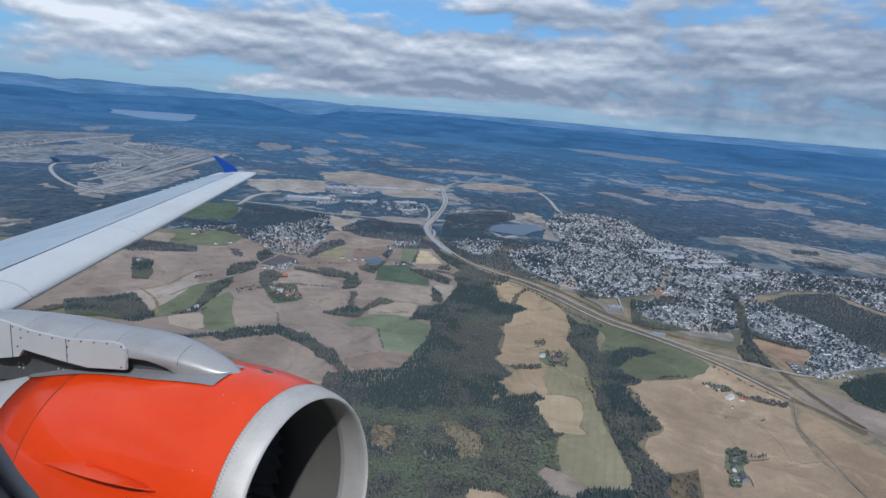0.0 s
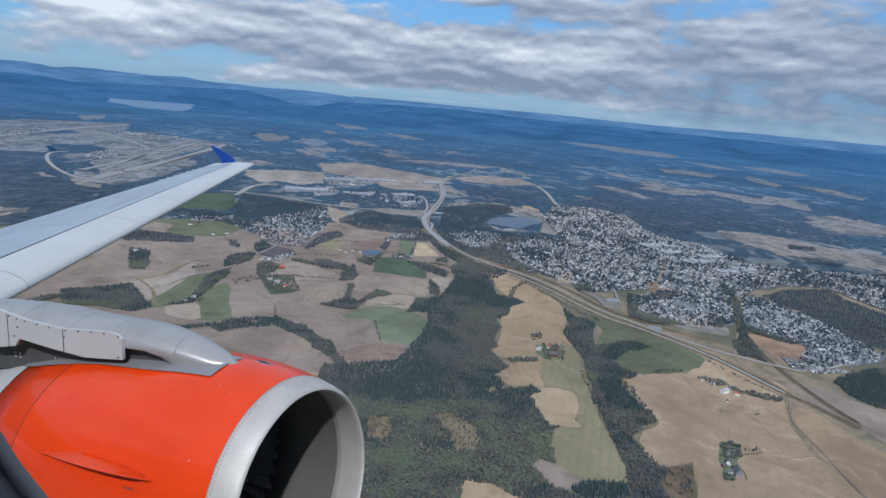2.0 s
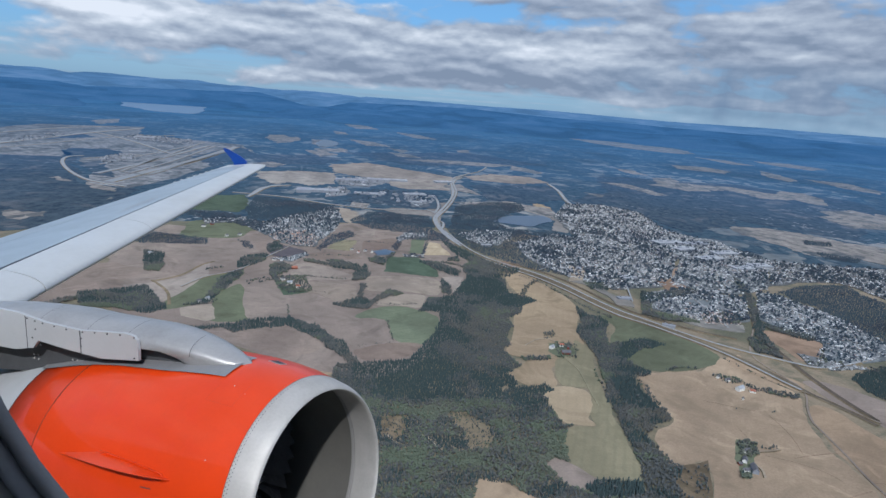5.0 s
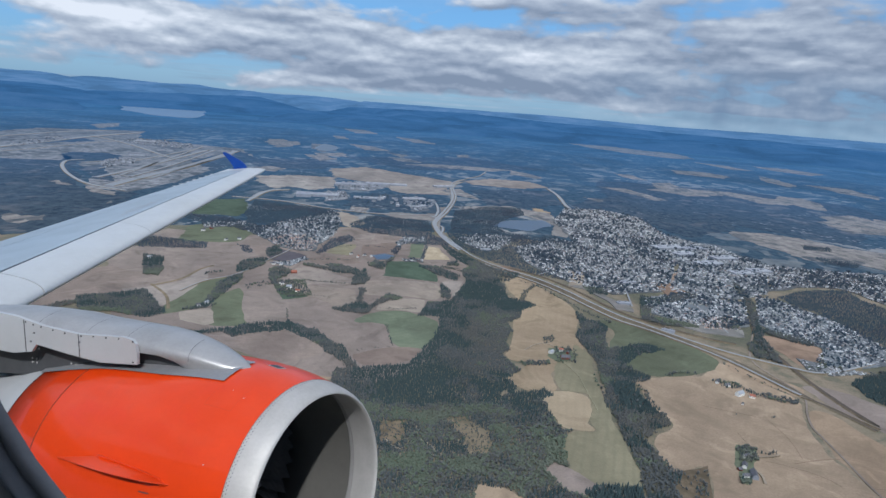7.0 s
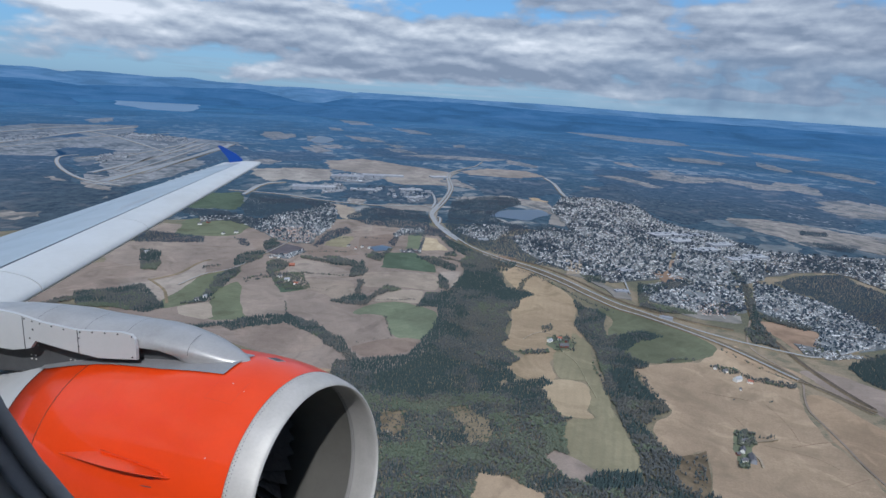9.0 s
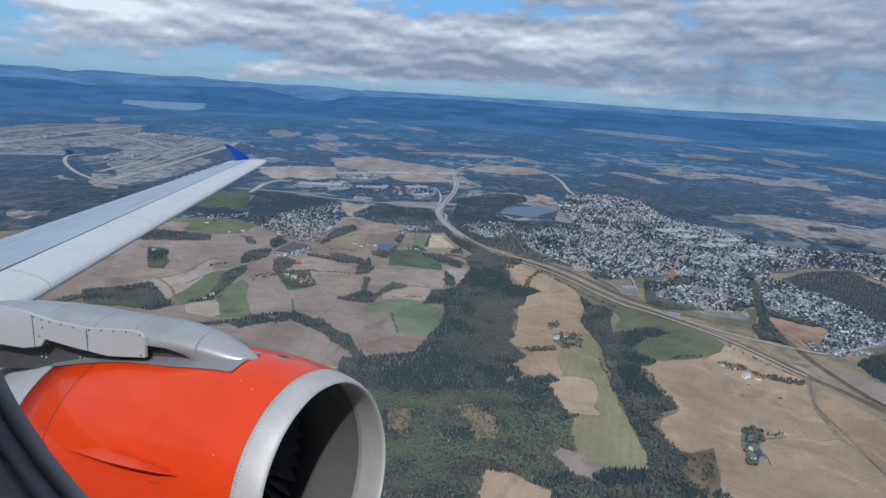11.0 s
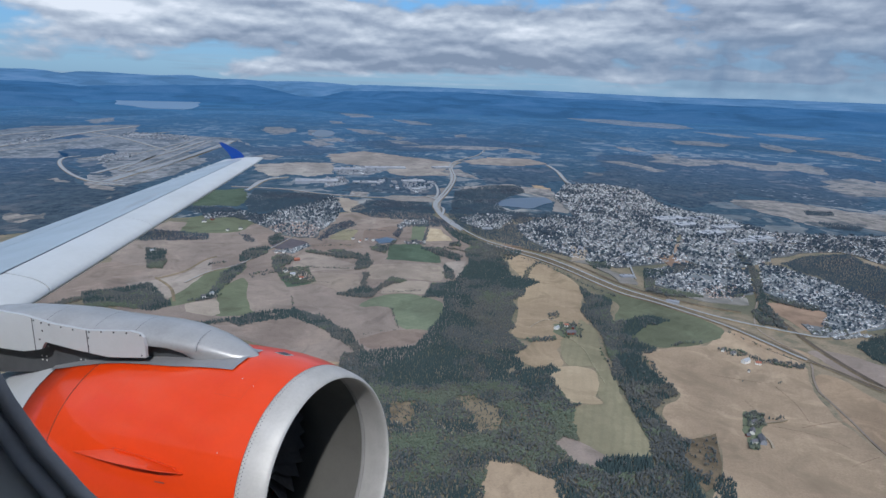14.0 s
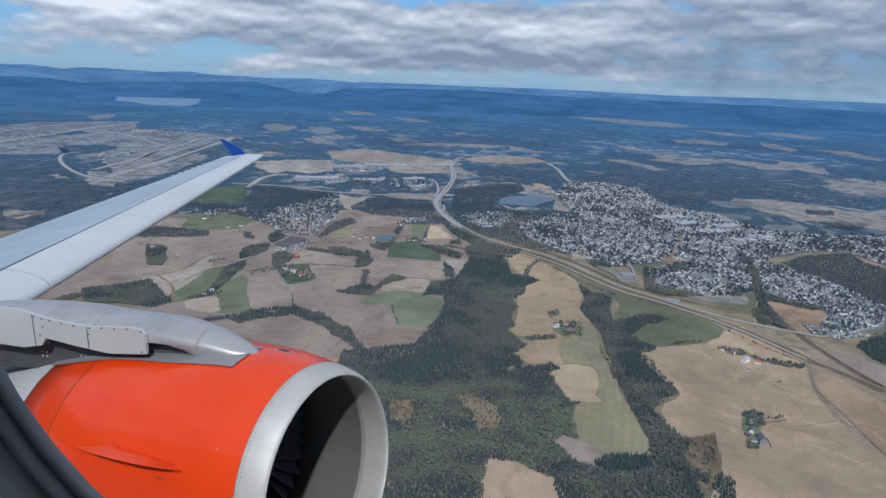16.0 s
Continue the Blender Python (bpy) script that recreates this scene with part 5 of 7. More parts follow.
wood("forest", [(35, 382), (70, 411), (77, 393), (56, 372), (41, 361)], (0.6, 0.3, 0.1), "trees between lake and town", keep=0.7)
wood("forest", [(-182.6, 291.2), (-174.2, 325.3), (-164.7, 312.9), (-170.0, 279.4)], (0.6, 0.3, 0.1), "dark belt beyond the wing")


wood("copse", [(-146.3, 219.2), (-135.7, 223.9), (-126.4, 232.4), (-113.3, 216.2), (-106.8, 208.6), (-110.9, 202.2), (-125.1, 205.4), (-136.9, 204.2)], (0.4, 0.45, 0.15), "dark wood behind the engine pylon", ragged=1)
wood("copse", [(-153.5, 284.0), (-144.1, 283.1), (-137.3, 270.3), (-130.7, 251.4), (-137.2, 252.4)], (0.5, 0.3, 0.2), "square copse round a farm", ragged=1.2)
wood("stream_wood", [(-103.4, 212.7), (-99.1, 217.8), (-99.0, 228.2), (-103.1, 247.2), (-101.5, 256.1), (-97.9, 263.9), (-95.1, 252.5), (-95.4, 240.0), (-95.7, 228.5), (-94.9, 218.2), (-99.3, 213.2)], (0.35, 0.5, 0.15), "trees along a valley meadow", ragged=1.2)
wood("copse", [(-105.8, 279.9), (-103.9, 288.9), (-95.7, 294.7), (-93.0, 281.7), (-97.6, 270.7), (-100.9, 266.4)], (0.6, 0.35, 0.05), "dark tree belt along the country road", ragged=1.2)
wood("copse", [(-170.1, 305.4), (-175.7, 325.1), (-153.3, 321.6), (-135.8, 317.5), (-130.7, 305.2), (-144.3, 301.8), (-163.6, 298.9)], (0.5, 0.45, 0.05), "tree belt at the meadow edge", ragged=1.2)
wood("copse", [(-119.5, 320.1), (-112.2, 317.2), (-105.7, 302.7), (-110.8, 304.4)], (0.5, 0.45, 0.05), "small grove in the brown field", ragged=1.2)
wood("copse", [(-100.5, 309.8), (-98.4, 323.5), (-90.8, 305.0), (-96.8, 298.0)], (0.6, 0.35, 0.05), "dark grove beside the village", ragged=1.2)
wood("stream_wood", [(-80.5, 193.0), (-76.7, 198.8), (-74.0, 202.5), (-67.3, 200.9), (-62.3, 208.4), (-55.7, 203.8), (-48.7, 200.5), (-42.7, 191.5), (-38.4, 189.4), (-34.1, 178.9), (-38.0, 178.5), (-43.9, 184.0), (-48.4, 190.9), (-55.8, 196.5), (-61.0, 200.4), (-65.9, 196.6), (-71.4, 195.0), (-76.4, 189.8)], (0.6, 0.38, 0.02), "winding strip of dark trees along a brook", ragged=1.2)
hedge([(-104, 189), (-95, 189.5), (-85.7, 193.3), (-78.5, 197.1), (-71.3, 203.3), (-60.8, 205.0), (-51.1, 198.1), (-43.2, 188.0), (-36.7, 178.8), (-31.4, 171.8)], 3.2, "dark tree-lined brook winding between fields", (0.72, 0.28, 0.0), keep=0.95)
wood("copse", [(-65.5, 289.9), (-58.7, 292.0), (-45.7, 282.9), (-47.6, 277.5), (-57.4, 278.2)], (0.4, 0.5, 0.1), "belt of trees between fields", ragged=1.2)
wood("copse", [(-48.5, 267.5), (-45.1, 288.4), (-40.2, 268.6), (-42.1, 261.0), (-46.9, 258.6)], (0.45, 0.5, 0.05), "grove at the head of a gully", ragged=1.2)
wood("stream_wood", [(-41.5, 234.8), (-42.4, 254.7), (-39.9, 255.0), (-39.8, 238.8), (-35.1, 231.9), (-32.0, 243.6), (-29.1, 249.6), (-22.3, 244.7), (-29.1, 240.0), (-32.8, 232.1), (-34.9, 222.8), (-40.4, 222.2), (-50.0, 225.2), (-46.2, 229.2)], (0.35, 0.55, 0.1), "tree-lined gully between fields", ragged=1.2)
wood("copse", [(-44.0, 294.1), (-41.8, 306.1), (-34.9, 298.8), (-36.4, 287.4)], (0.4, 0.45, 0.15), "grove below the pond", ragged=1.2)
wood("copse", [(-18.8, 301.1), (-9.9, 302.4), (2.1, 286.3), (-0.1, 277.8), (-10.8, 288.8)], (0.5, 0.45, 0.05), "belt of trees above the pale field", ragged=1.2)
wood("copse", [(-7.4, 272.9), (-3.1, 264.1), (-2.3, 247.1), (-6.6, 250.7)], (0.5, 0.45, 0.05), "wood edge by the tan field", ragged=1.2)
wood("copse", [(-13.5, 230.7), (-11.9, 242.0), (-7.0, 242.6), (-6.5, 228.0), (-14.5, 225.0)], (0.45, 0.5, 0.05), "wood corner above the pasture", ragged=1.2)
wood("copse", [(-73.6, 349.9), (-66, 364), (-60, 352), (-64.2, 336.1), (-70.8, 321.0), (-72.5, 307.7), (-75.4, 313.7)], (0.55, 0.4, 0.05), "grove between village and fields", ragged=1.2)
wood("hedge", [(-36.0, 326.4), (-34.0, 348.7), (-31.0, 341.5), (-32.1, 320.3)], (0.4, 0.5, 0.1), "short tree row by the pond", ragged=0.5, category="hedge")
wood("hedge", [(-18.6, 315.9), (-17, 351), (-15.5, 347.1), (-16.7, 316.1)], (0.6, 0.4, 0), "dark tree row beside the green field", ragged=0.4, category="hedge")
wood("copse", [(-4.1, 311.7), (2.0, 316.4), (1.4, 306.4), (-4.0, 305.6)], (0.5, 0.4, 0.1), "small grove by the motorway", ragged=1.2)
wood("copse", [(-88.8, 277.0), (-84.4, 280.7), (-76.8, 273.5), (-78.8, 261.7), (-83.5, 255.7)], (0.2, 0.6, 0.2), "bare garden trees round a farmyard", ragged=1.2)
hedge([(-73.8, 262.4), (-63.0, 261.0), (-47.2, 260.3)], 0.8, "thin hedge between ploughed fields", keep=0.6, tall=0.7)
hedge([(-33.9, 186.3), (-26.8, 190.0), (-22.2, 191.9)], 0.6, "low hedge below the pasture", keep=0.5, tall=0.6)
hedge([(-114.2, 259.0), (-110.8, 263.2), (-107.4, 264.6)], 0.9, "row of trees by the country road", keep=0.8)
hedge([(-90.4, 246.2), (-86.0, 251.9), (-81.7, 254.2)], 0.9, "row of bushes by the lane", keep=0.6)
hedge([(-99.3, 213.2), (-95.4, 216.8), (-93.0, 221.8)], 1.0, "garden trees by the meadow farm", keep=0.7)


hedge([(-69.9, 260.7), (-64.8, 260.8), (-59.7, 260.9), (-53.3, 261.3), (-48, 260.5)], 0.7, "thin hedge between two ploughed fields", keep=0.8, tall=0.7)
hedge([(-62.1, 241), (-57.5, 240.4), (-52.9, 238.9)], 0.6, "short hedge on a ploughed field", keep=0.6, tall=0.6)
hedge([(-75.1, 288.7), (-67.1, 284), (-56.8, 280.9), (-46.6, 276.9), (-42.1, 268.1)], 4.5, "dark belt of trees above the gully", keep=0.85, tall=1)
hedge([(-89.7, 243), (-84.3, 249), (-78.2, 253.6), (-71.5, 256.7)], 0.9, "row of trees along a farm lane", keep=0.7, tall=0.8)
hedge([(-66.1, 221.5), (-63.5, 212.3), (-61.3, 205.5)], 0.6, "hedge running down to the brook", keep=0.7, tall=0.7)
hedge([(-66.8, 328.2), (-55.5, 338.3), (-38.8, 336.6)], 1, "hedge below the brown field", keep=0.6, tall=0.8)
hedge([(-45.4, 298.8), (-35.6, 303.4), (-33.7, 316.1)], 2.2, "trees round the pond", keep=0.7, tall=0.9)
hedge([(-32.6, 230.8), (-26.1, 230.5), (-16, 233.7)], 0.7, "low hedge above the pasture", keep=0.7, tall=0.6)
hedge([(-73, 298.3), (-62, 302.1), (-54.5, 301.4)], 0.8, "bushes beside the country road", keep=0.5, tall=0.7)
hedge([(-86.1, 270.6), (-80.1, 253.3), (-74.2, 243.5)], 2.5, "dark garden trees beside the farm", keep=0.8, tall=1)
hedge([(-26.6, 212.2), (-24.1, 201.2), (-22.3, 192.1)], 0.6, "hedge along the pasture", keep=0.7, tall=0.7)
hedge([(79, 161.3), (83, 159.4)], 0.5, "few bushes on the ploughed field", keep=0.4, tall=0.6)
hedge([(90.4, 160.9), (91.7, 159.7)], 0.9, "clump of bushes at a field corner", keep=0.8, tall=0.7)
hedge([(73.4, 142.2), (76.4, 141.3), (78.4, 139.2), (81.3, 140.5)], 0.7, "bushes along the farm drive", keep=0.8)
wood("copse", [(71.8, 142.7), (75.5, 143.5), (75.3, 138.4), (72.9, 135.1), (70.2, 136.2), (70.6, 139.8)], (0.2, 0.3, 0.5), "garden trees round the farmhouse", keep=0.5, ragged=0.6)


# ---- towns ----
def town(name, poly, gap, size, roof, label, trees=0.36, keep=0.92, flat=0.0):
    """Streets of small gabled houses with trees between them, too many to count."""
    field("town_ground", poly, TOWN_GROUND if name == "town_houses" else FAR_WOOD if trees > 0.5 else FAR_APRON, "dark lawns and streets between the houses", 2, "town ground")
    gap, size = (gap * 0.60, size * 0.55) if name == "town_houses" else (gap * 0.7, size * 0.72)
    floor_z = 0.0025 * LEVEL[0]
    P = np.array(poly, float)
    lo, hi = P.min(0), P.max(0)
    gx, gy = np.meshgrid(np.arange(lo[0], hi[0], gap), np.arange(lo[1], hi[1], gap))
    px = gx.ravel() + rng.uniform(-0.42, 0.42, gx.size) * gap
    py = gy.ravel() + rng.uniform(-0.42, 0.42, gx.size) * gap
    ok = inside(px, py, poly)
    px, py = px[ok], py[ok]
    vs, fs, idx, base = [], [], [], 0
    tvs, tfs, tidx, tbase = [], [], [], 0
    for x, y in zip(px, py):
        u = rng.uniform()
        # streets: bands that wind through the quarter stay open
        turn = 0.9 * noise.noise(Vector((x * 0.012, y * 0.012, 4.0)))
        across = (x * math.cos(turn + 0.5) + y * math.sin(turn + 0.5)) / (gap * 3.4) % 1.0
        if across < 0.24 and rng.uniform() < 0.85:
            continue
        grove = 0.75 * noise.noise(Vector((x * 0.045, y * 0.045, 2.0))) + 0.35 * noise.noise(Vector((x * 0.15, y * 0.15, 7.0)))
        wild = min(0.97, max(0.10, trees * 0.8 + 1.2 * max(0.0, grove) - 0.08))
        if u < wild:
            k = int(rng.integers(3))
            v, f = (SPRUCE if k == 0 else BROAD)[int(rng.integers(5))]
            h = min(gap * 1.3, 2.2) * rng.uniform(0.5, 0.95)
            tvs.append(v * h * np.array([1.25, 1.25, 1]) + (x, y, floor_z - 0.03))
            tfs.append(f + tbase)
            tidx.append(np.full(len(f), k))
            tbase += len(v)
            continue
        if u > wild + keep * (1 - wild):
            continue
        a, b = size * rng.uniform(0.6, 1.25) * (2.1 if rng.uniform() < 0.07 else 1.0), size * rng.uniform(0.45, 0.75)
        h = size * rng.uniform(0.32, 0.5)
        top = h + (0.06 if rng.uniform() < flat else 0.32 * b)
        th = noise.noise(Vector((x * 0.02, y * 0.02, 0))) * 3 + rng.choice([0, math.pi / 2])
        c, s = math.cos(th), math.sin(th)
        e = 1.1
        loc = [(-a, -b, -.05), (a, -b, -.05), (a, b, -.05), (-a, b, -.05), (-a, -b, h), (a, -b, h), (a, b, h), (-a, b, h), (-a, 0, top * .97), (a, 0, top * .97),
               (-a * e, -b * e, h * .97), (a * e, -b * e, h * .97), (a * e, b * e, h * .97), (-a * e, b * e, h * .97), (-a * e, 0, top), (a * e, 0, top)]
        vs += [(x + (p[0] * c - p[1] * s) / 2, y + (p[0] * s + p[1] * c) / 2, p[2] + floor_z) for p in loc]
        fs += [tuple(base + i for i in q) for q in ((0, 1, 5, 4), (2, 3, 7, 6), (1, 2, 6, 9, 5), (3, 0, 4, 8, 7), (10, 11, 15, 14), (12, 13, 14, 15))]
        idx += [0, 0, 0, 0, 1, 1]
        base += 16
    ob = mesh_object(name, vs, fs, [WALL_MIX if name == "town_houses" else HALL_GREY, roof], idx=idx)
    tagged(ob, label, "houses", kind="stuff")
    if tvs:
        V, F = np.vstack(tvs), np.vstack(tfs)
        # far gardens use the leaf colours with haze mixed in
        t = mesh_object("garden_trees", V, F, [LEAF_SPRUCE_HAZE, LEAF_TWIG_HAZE, LEAF_SPRUCE_HAZE] if np.hypot(*P.mean(0)) > 270 else [LEAF_SPRUCE, LEAF_BARE, LEAF_FRESH], idx=np.concatenate(tidx))
        tagged(t, "garden trees between the houses", "trees", kind="stuff")
    return ob


town("town_houses", [(81, 471), (104, 546), (140, 554), (164, 527), (162, 446), (129, 384), (102, 380), (82, 394)], 3.2, 2.0, ROOF_MIX, "dense far suburb of grey-roofed houses")
town("town_houses", [(37, 361), (68, 401), (102, 380), (128, 381), (137, 354), (104.8, 287.6), (75.8, 274.1), (57.0, 291.6), (40.4, 324.7)], 2.6, 1.6, ROOF_MIX, "town quarter of mixed white and grey houses")
town("town_houses", [(129, 384), (161, 444), (186, 413), (197, 363), (159.7, 294.7), (142.4, 282.5), (110.0, 278.4), (109.6, 293.4), (136, 350)], 3.0, 2.0, ROOF_MIX, "town centre of large pale blocks", 0.3, 0.85, 0.6)
town("town_houses", [(88.5, 271.0), (106.0, 282.7), (140.0, 277.4), (125.2, 242.5), (110.5, 233.8), (96.0, 239.3), (84.6, 249.3)], 2.3, 1.6, ROOF_MIX, "housing estate of white houses", 0.4)
town("town_houses", [(104.4, 245.4), (117.4, 253.1), (124.4, 246.2), (116.4, 233.8), (102.2, 233.6)], 1.9, 1.2, ROOF_RED, "small estate with red tiled roofs", 0.2)
town("town_houses", [(197, 363), (235, 361), (289, 362), (222.9, 273.9), (216.7, 297.0), (215.0, 317.6), (185.2, 314.7), (164.1, 300.6)], 2.8, 1.7, ROOF_MIX, "outer suburb houses between trees", 0.4)
town("town_houses", [(150.9, 288.5), (160.4, 284.8), (170.6, 255.3), (172.0, 217.8), (163.4, 210.1), (134.2, 198.9), (130.8, 205.4), (143.0, 220.9), (133.5, 232.9), (130.9, 246.9)], 2.1, 1.5, ROOF_MIX, "hillside suburb of small white houses", 0.45)
town("town_houses", [(125.8, 207.6), (129.7, 205.3), (145.8, 197.9), (131.1, 193.7), (123.5, 197.9)], 1.8, 1.2, ROOF_MIX, "row of white houses by the bypass", 0.3)
town("town_houses", [(2, 376), (17, 398), (40, 396), (36, 372), (26, 351), (12, 352)], 2.4, 1.5, ROOF_MIX, "housing estate at the lakeside", 0.3)
town("town_houses", [(-132.4, 375.8), (-120.9, 369.9), (-116.2, 387.3), (-108.3, 405.8), (-98.7, 421.6), (-91.6, 448.7), (-78.9, 409.2), (-73.6, 365.5), (-76.2, 338), (-77.8, 335), (-89.5, 352.7), (-104.3, 348.6), (-108.7, 336.9), (-118.8, 344.6), (-131, 360.9)], 2.6, 1.5, ROOF_MIX, "village of white and grey houses", 0.38)
town("town_houses", [(-108.7, 336.9), (-104.3, 348.6), (-89.5, 352.7), (-77.8, 335), (-77, 316.6), (-86.2, 316.5), (-98, 321.8)], 2.3, 1.5, ROOF_RED, "village estate with orange tiled roofs", 0.3)
town("town_houses", [(-160, 369), (-136, 382), (-130, 370), (-153, 356)], 2.6, 1.4, ROOF_MIX, "row of houses along a far road", 0.4)
town("town_houses", [(-92, 286.8), (-80.9, 283.8), (-74.9, 298.3), (-78.6, 301.4), (-83.6, 290.5)], 2.2, 1.4, ROOF_MIX, "row of white houses below the village", 0.45)
town("town_houses", [(-28.4, 313.1), (-17.3, 315.7), (-17, 309.2), (-27, 307.7)], 2.2, 1.3, ROOF_MIX, "few white houses above the green field", 0.5)
town("town_houses", [(-35.5, 348.5), (-31.3, 368.6), (-18.4, 375), (-16.7, 358.7), (-26.9, 356), (-32.7, 341.6)], 2.4, 1.4, ROOF_MIX, "hamlet of white houses", 0.3)


town("airport_buildings", [(-364, 609), (-382, 661), (-374, 697), (-338, 635), (-344, 590)], 6.5, 4.4, SHED_MIX, "scattered airport terminals and sheds", 0.35, 0.6, 0.9)
town("airport_buildings", [(-504, 909), (-514, 985), (-412, 945), (-376, 869), (-452, 865)], 7.5, 4.2, SHED_MIX, "airport hangars behind the runway", 0.3, 0.5, 0.9)
town("airport_buildings", [(-575, 765), (-596, 910), (-562, 890), (-536, 730)], 9.0, 4.5, SHED_MIX, "low sheds beyond the far runway", 0.4, 0.4, 0.9)
town("works_buildings", [(-118, 607), (-90, 635), (-64, 613), (-80, 566), (-108, 566)], 6.0, 4.2, SHED_MIX, "pale depots on sandy ground", 0.1, 0.6, 0.9)
town("works_buildings", [(-118, 540), (-100, 552), (-89, 506), (-105, 489)], 5.0, 3.4, SHED_MIX, "works sheds beside the main road", 0.2, 0.6, 0.9)
town("works_buildings", [(-42, 501), (-22, 539), (-17, 507), (-30, 466)], 5.0, 3.2, SHED_MIX, "depots inside the road loop", 0.3, 0.6, 0.9)
town("works_buildings", [(-91, 505), (-73, 552), (-26, 557), (-14, 517), (-31, 483), (-68, 480)], 8.0, 5.2, SHED_MIX, "works and depots among trees", 0.55, 0.45, 0.9)


wood("railway_trees", [(151.6, 315.9), (152.0, 306.7), (144.4, 278.0), (129.5, 243.0), (121.6, 221.9), (116.3, 200.3), (114.1, 203.3), (117.8, 223.4), (134.9, 263.4), (144.2, 292.7)], (0.3, 0.6, 0.1), "dark trees along the railway cutting")
wood("grove", [(88.5, 275.7), (94.1, 271.7), (116.0, 287.0), (117.3, 279.3), (97.6, 265.9), (88.5, 257.9), (83.4, 245.3), (96.0, 239.3), (100.3, 234.8), (86.8, 233.3), (78.5, 241.0)], (0.35, 0.45, 0.2), "trees round a housing estate")
wood("grove", [(-4.9, 394.0), (4.6, 392.0), (12.4, 356.0), (26.2, 355.0), (36.8, 374.0), (39.1, 347.0), (41.4, 315.0), (51.0, 308.0), (57.0, 292.9), (39.5, 302.0), (15.9, 326.0), (0.4, 359.0)], (0.85, 0.15, 0.0), "dark trees between motorway and houses", keep=0.75, ragged=0.8)
wood("grove", [(62.7, 284.1), (72.4, 283.3), (73.5, 273.8), (64.6, 272.6)], (0.4, 0.4, 0.2), "small grove at the edge of town")
wood("grove", [(48, 351), (56, 359), (57.4, 327.3), (49.1, 318.3)], (0.4, 0.4, 0.2), "park trees inside the town")
wood("grove", [(137, 386), (159, 382), (160, 369), (139, 368)], (0.6, 0.3, 0.1), "dark tree belt behind the shops")
wood("grove", [(112.0, 219.0), (116.7, 222.0), (115.1, 204.4), (109.2, 206.0)], (0.3, 0.5, 0.2), "bushes inside the road junction")
wood("grove", [(114, 430), (129, 422), (138, 400), (123, 401)], (0.5, 0.4, 0.1), "tree belt between suburbs")
wood("grove", [(126.4, 242.7), (134.3, 234.3), (143.7, 226.0), (139.0, 221.8), (129.3, 229.1)], (0.3, 0.6, 0.1), "hedge of bare trees above the brown plot")
field("field", [(104.5, 300.2), (113.1, 299.2), (116.6, 287.1), (102.0, 279.3)], SOIL_RED, "bare brown plot among the houses", 2)
field("yard", [(55.5, 283.9), (62.9, 279.6), (70.9, 263.2), (71.2, 250.4), (77.3, 247.7), (78.4, 258), (71, 273.7), (62.3, 289.3)], APRON, "grey asphalt yard at the edge of town", 2, "yard")
field("yard", [(87.8, 240), (99.1, 228.5), (116.8, 227.5), (119.7, 235.7), (105.7, 237.5), (94.7, 246.9)], APRON, "grey car park beside the railway", 2, "yard")
field("yard", [(62.2, 312.8), (69.7, 311.5), (64.2, 287.4), (56.1, 283.2)], GRAVEL, "pale gravel yard of the flats", 2, "yard")
for spots in ([(43.7, 300.8), (63.8, 321.8), (83.0, 315.8), (109.9, 332.5), (146, 379), (178, 384), (185.5, 339.7)], [(82, 394), (88.5, 345.9), (85.5, 295.5), (79.2, 256.8)], [(132, 413), (126, 352), (113.1, 299.2), (111.5, 260.6), (110.2, 230.4)], [(186, 413), (152.9, 341.7), (135.0, 281.5), (123.9, 242.4)], [(185.5, 339.7), (201.7, 332.9), (215.2, 313.0), (238.5, 294.6)], [(151.4, 283.6), (154.7, 249.6), (157.3, 222.4), (163.0, 211.2)]):
    ribbon("street", spots, 0.8, ROAD, "grey street through the town", 0.55, "street")

# ---- buildings one by one ----
def hall(x, y, a, b, h, turn, roof, label):
    """A flat-roofed works hall with parapet and roof vents."""
    ob = empty("hall", pose(x, y, 0, 0, 0, turn))
    tagged(ob, label, "warehouse", "works halls")
    bm = bmesh.new()
    bmesh.ops.create_cube(bm, size=1, matrix=Matrix.Translation((0, 0, h / 2 - 0.1)) @ Matrix.Diagonal((a, b, h + 0.2, 1)))
    part("wall", bm, HALL_GREY, ob, smooth=False)
    bm = bmesh.new()
    bmesh.ops.create_cube(bm, size=1, matrix=Matrix.Translation((0, 0, h + 0.08)) @ Matrix.Diagonal((a * 1.01, b * 1.01, 0.15, 1)))
    part("roof", bm, roof, ob, smooth=False)
    for k in (-0.25, 0.2):
        bm = bmesh.new()
        bmesh.ops.create_cube(bm, size=1, matrix=Matrix.Translation((a * k, b * 0.1, h + 0.35)) @ Matrix.Diagonal((a * 0.12, b * 0.2, 0.5, 1)))
        part("roof_vent", bm, HALL_GREY, ob, smooth=False)
    return ob


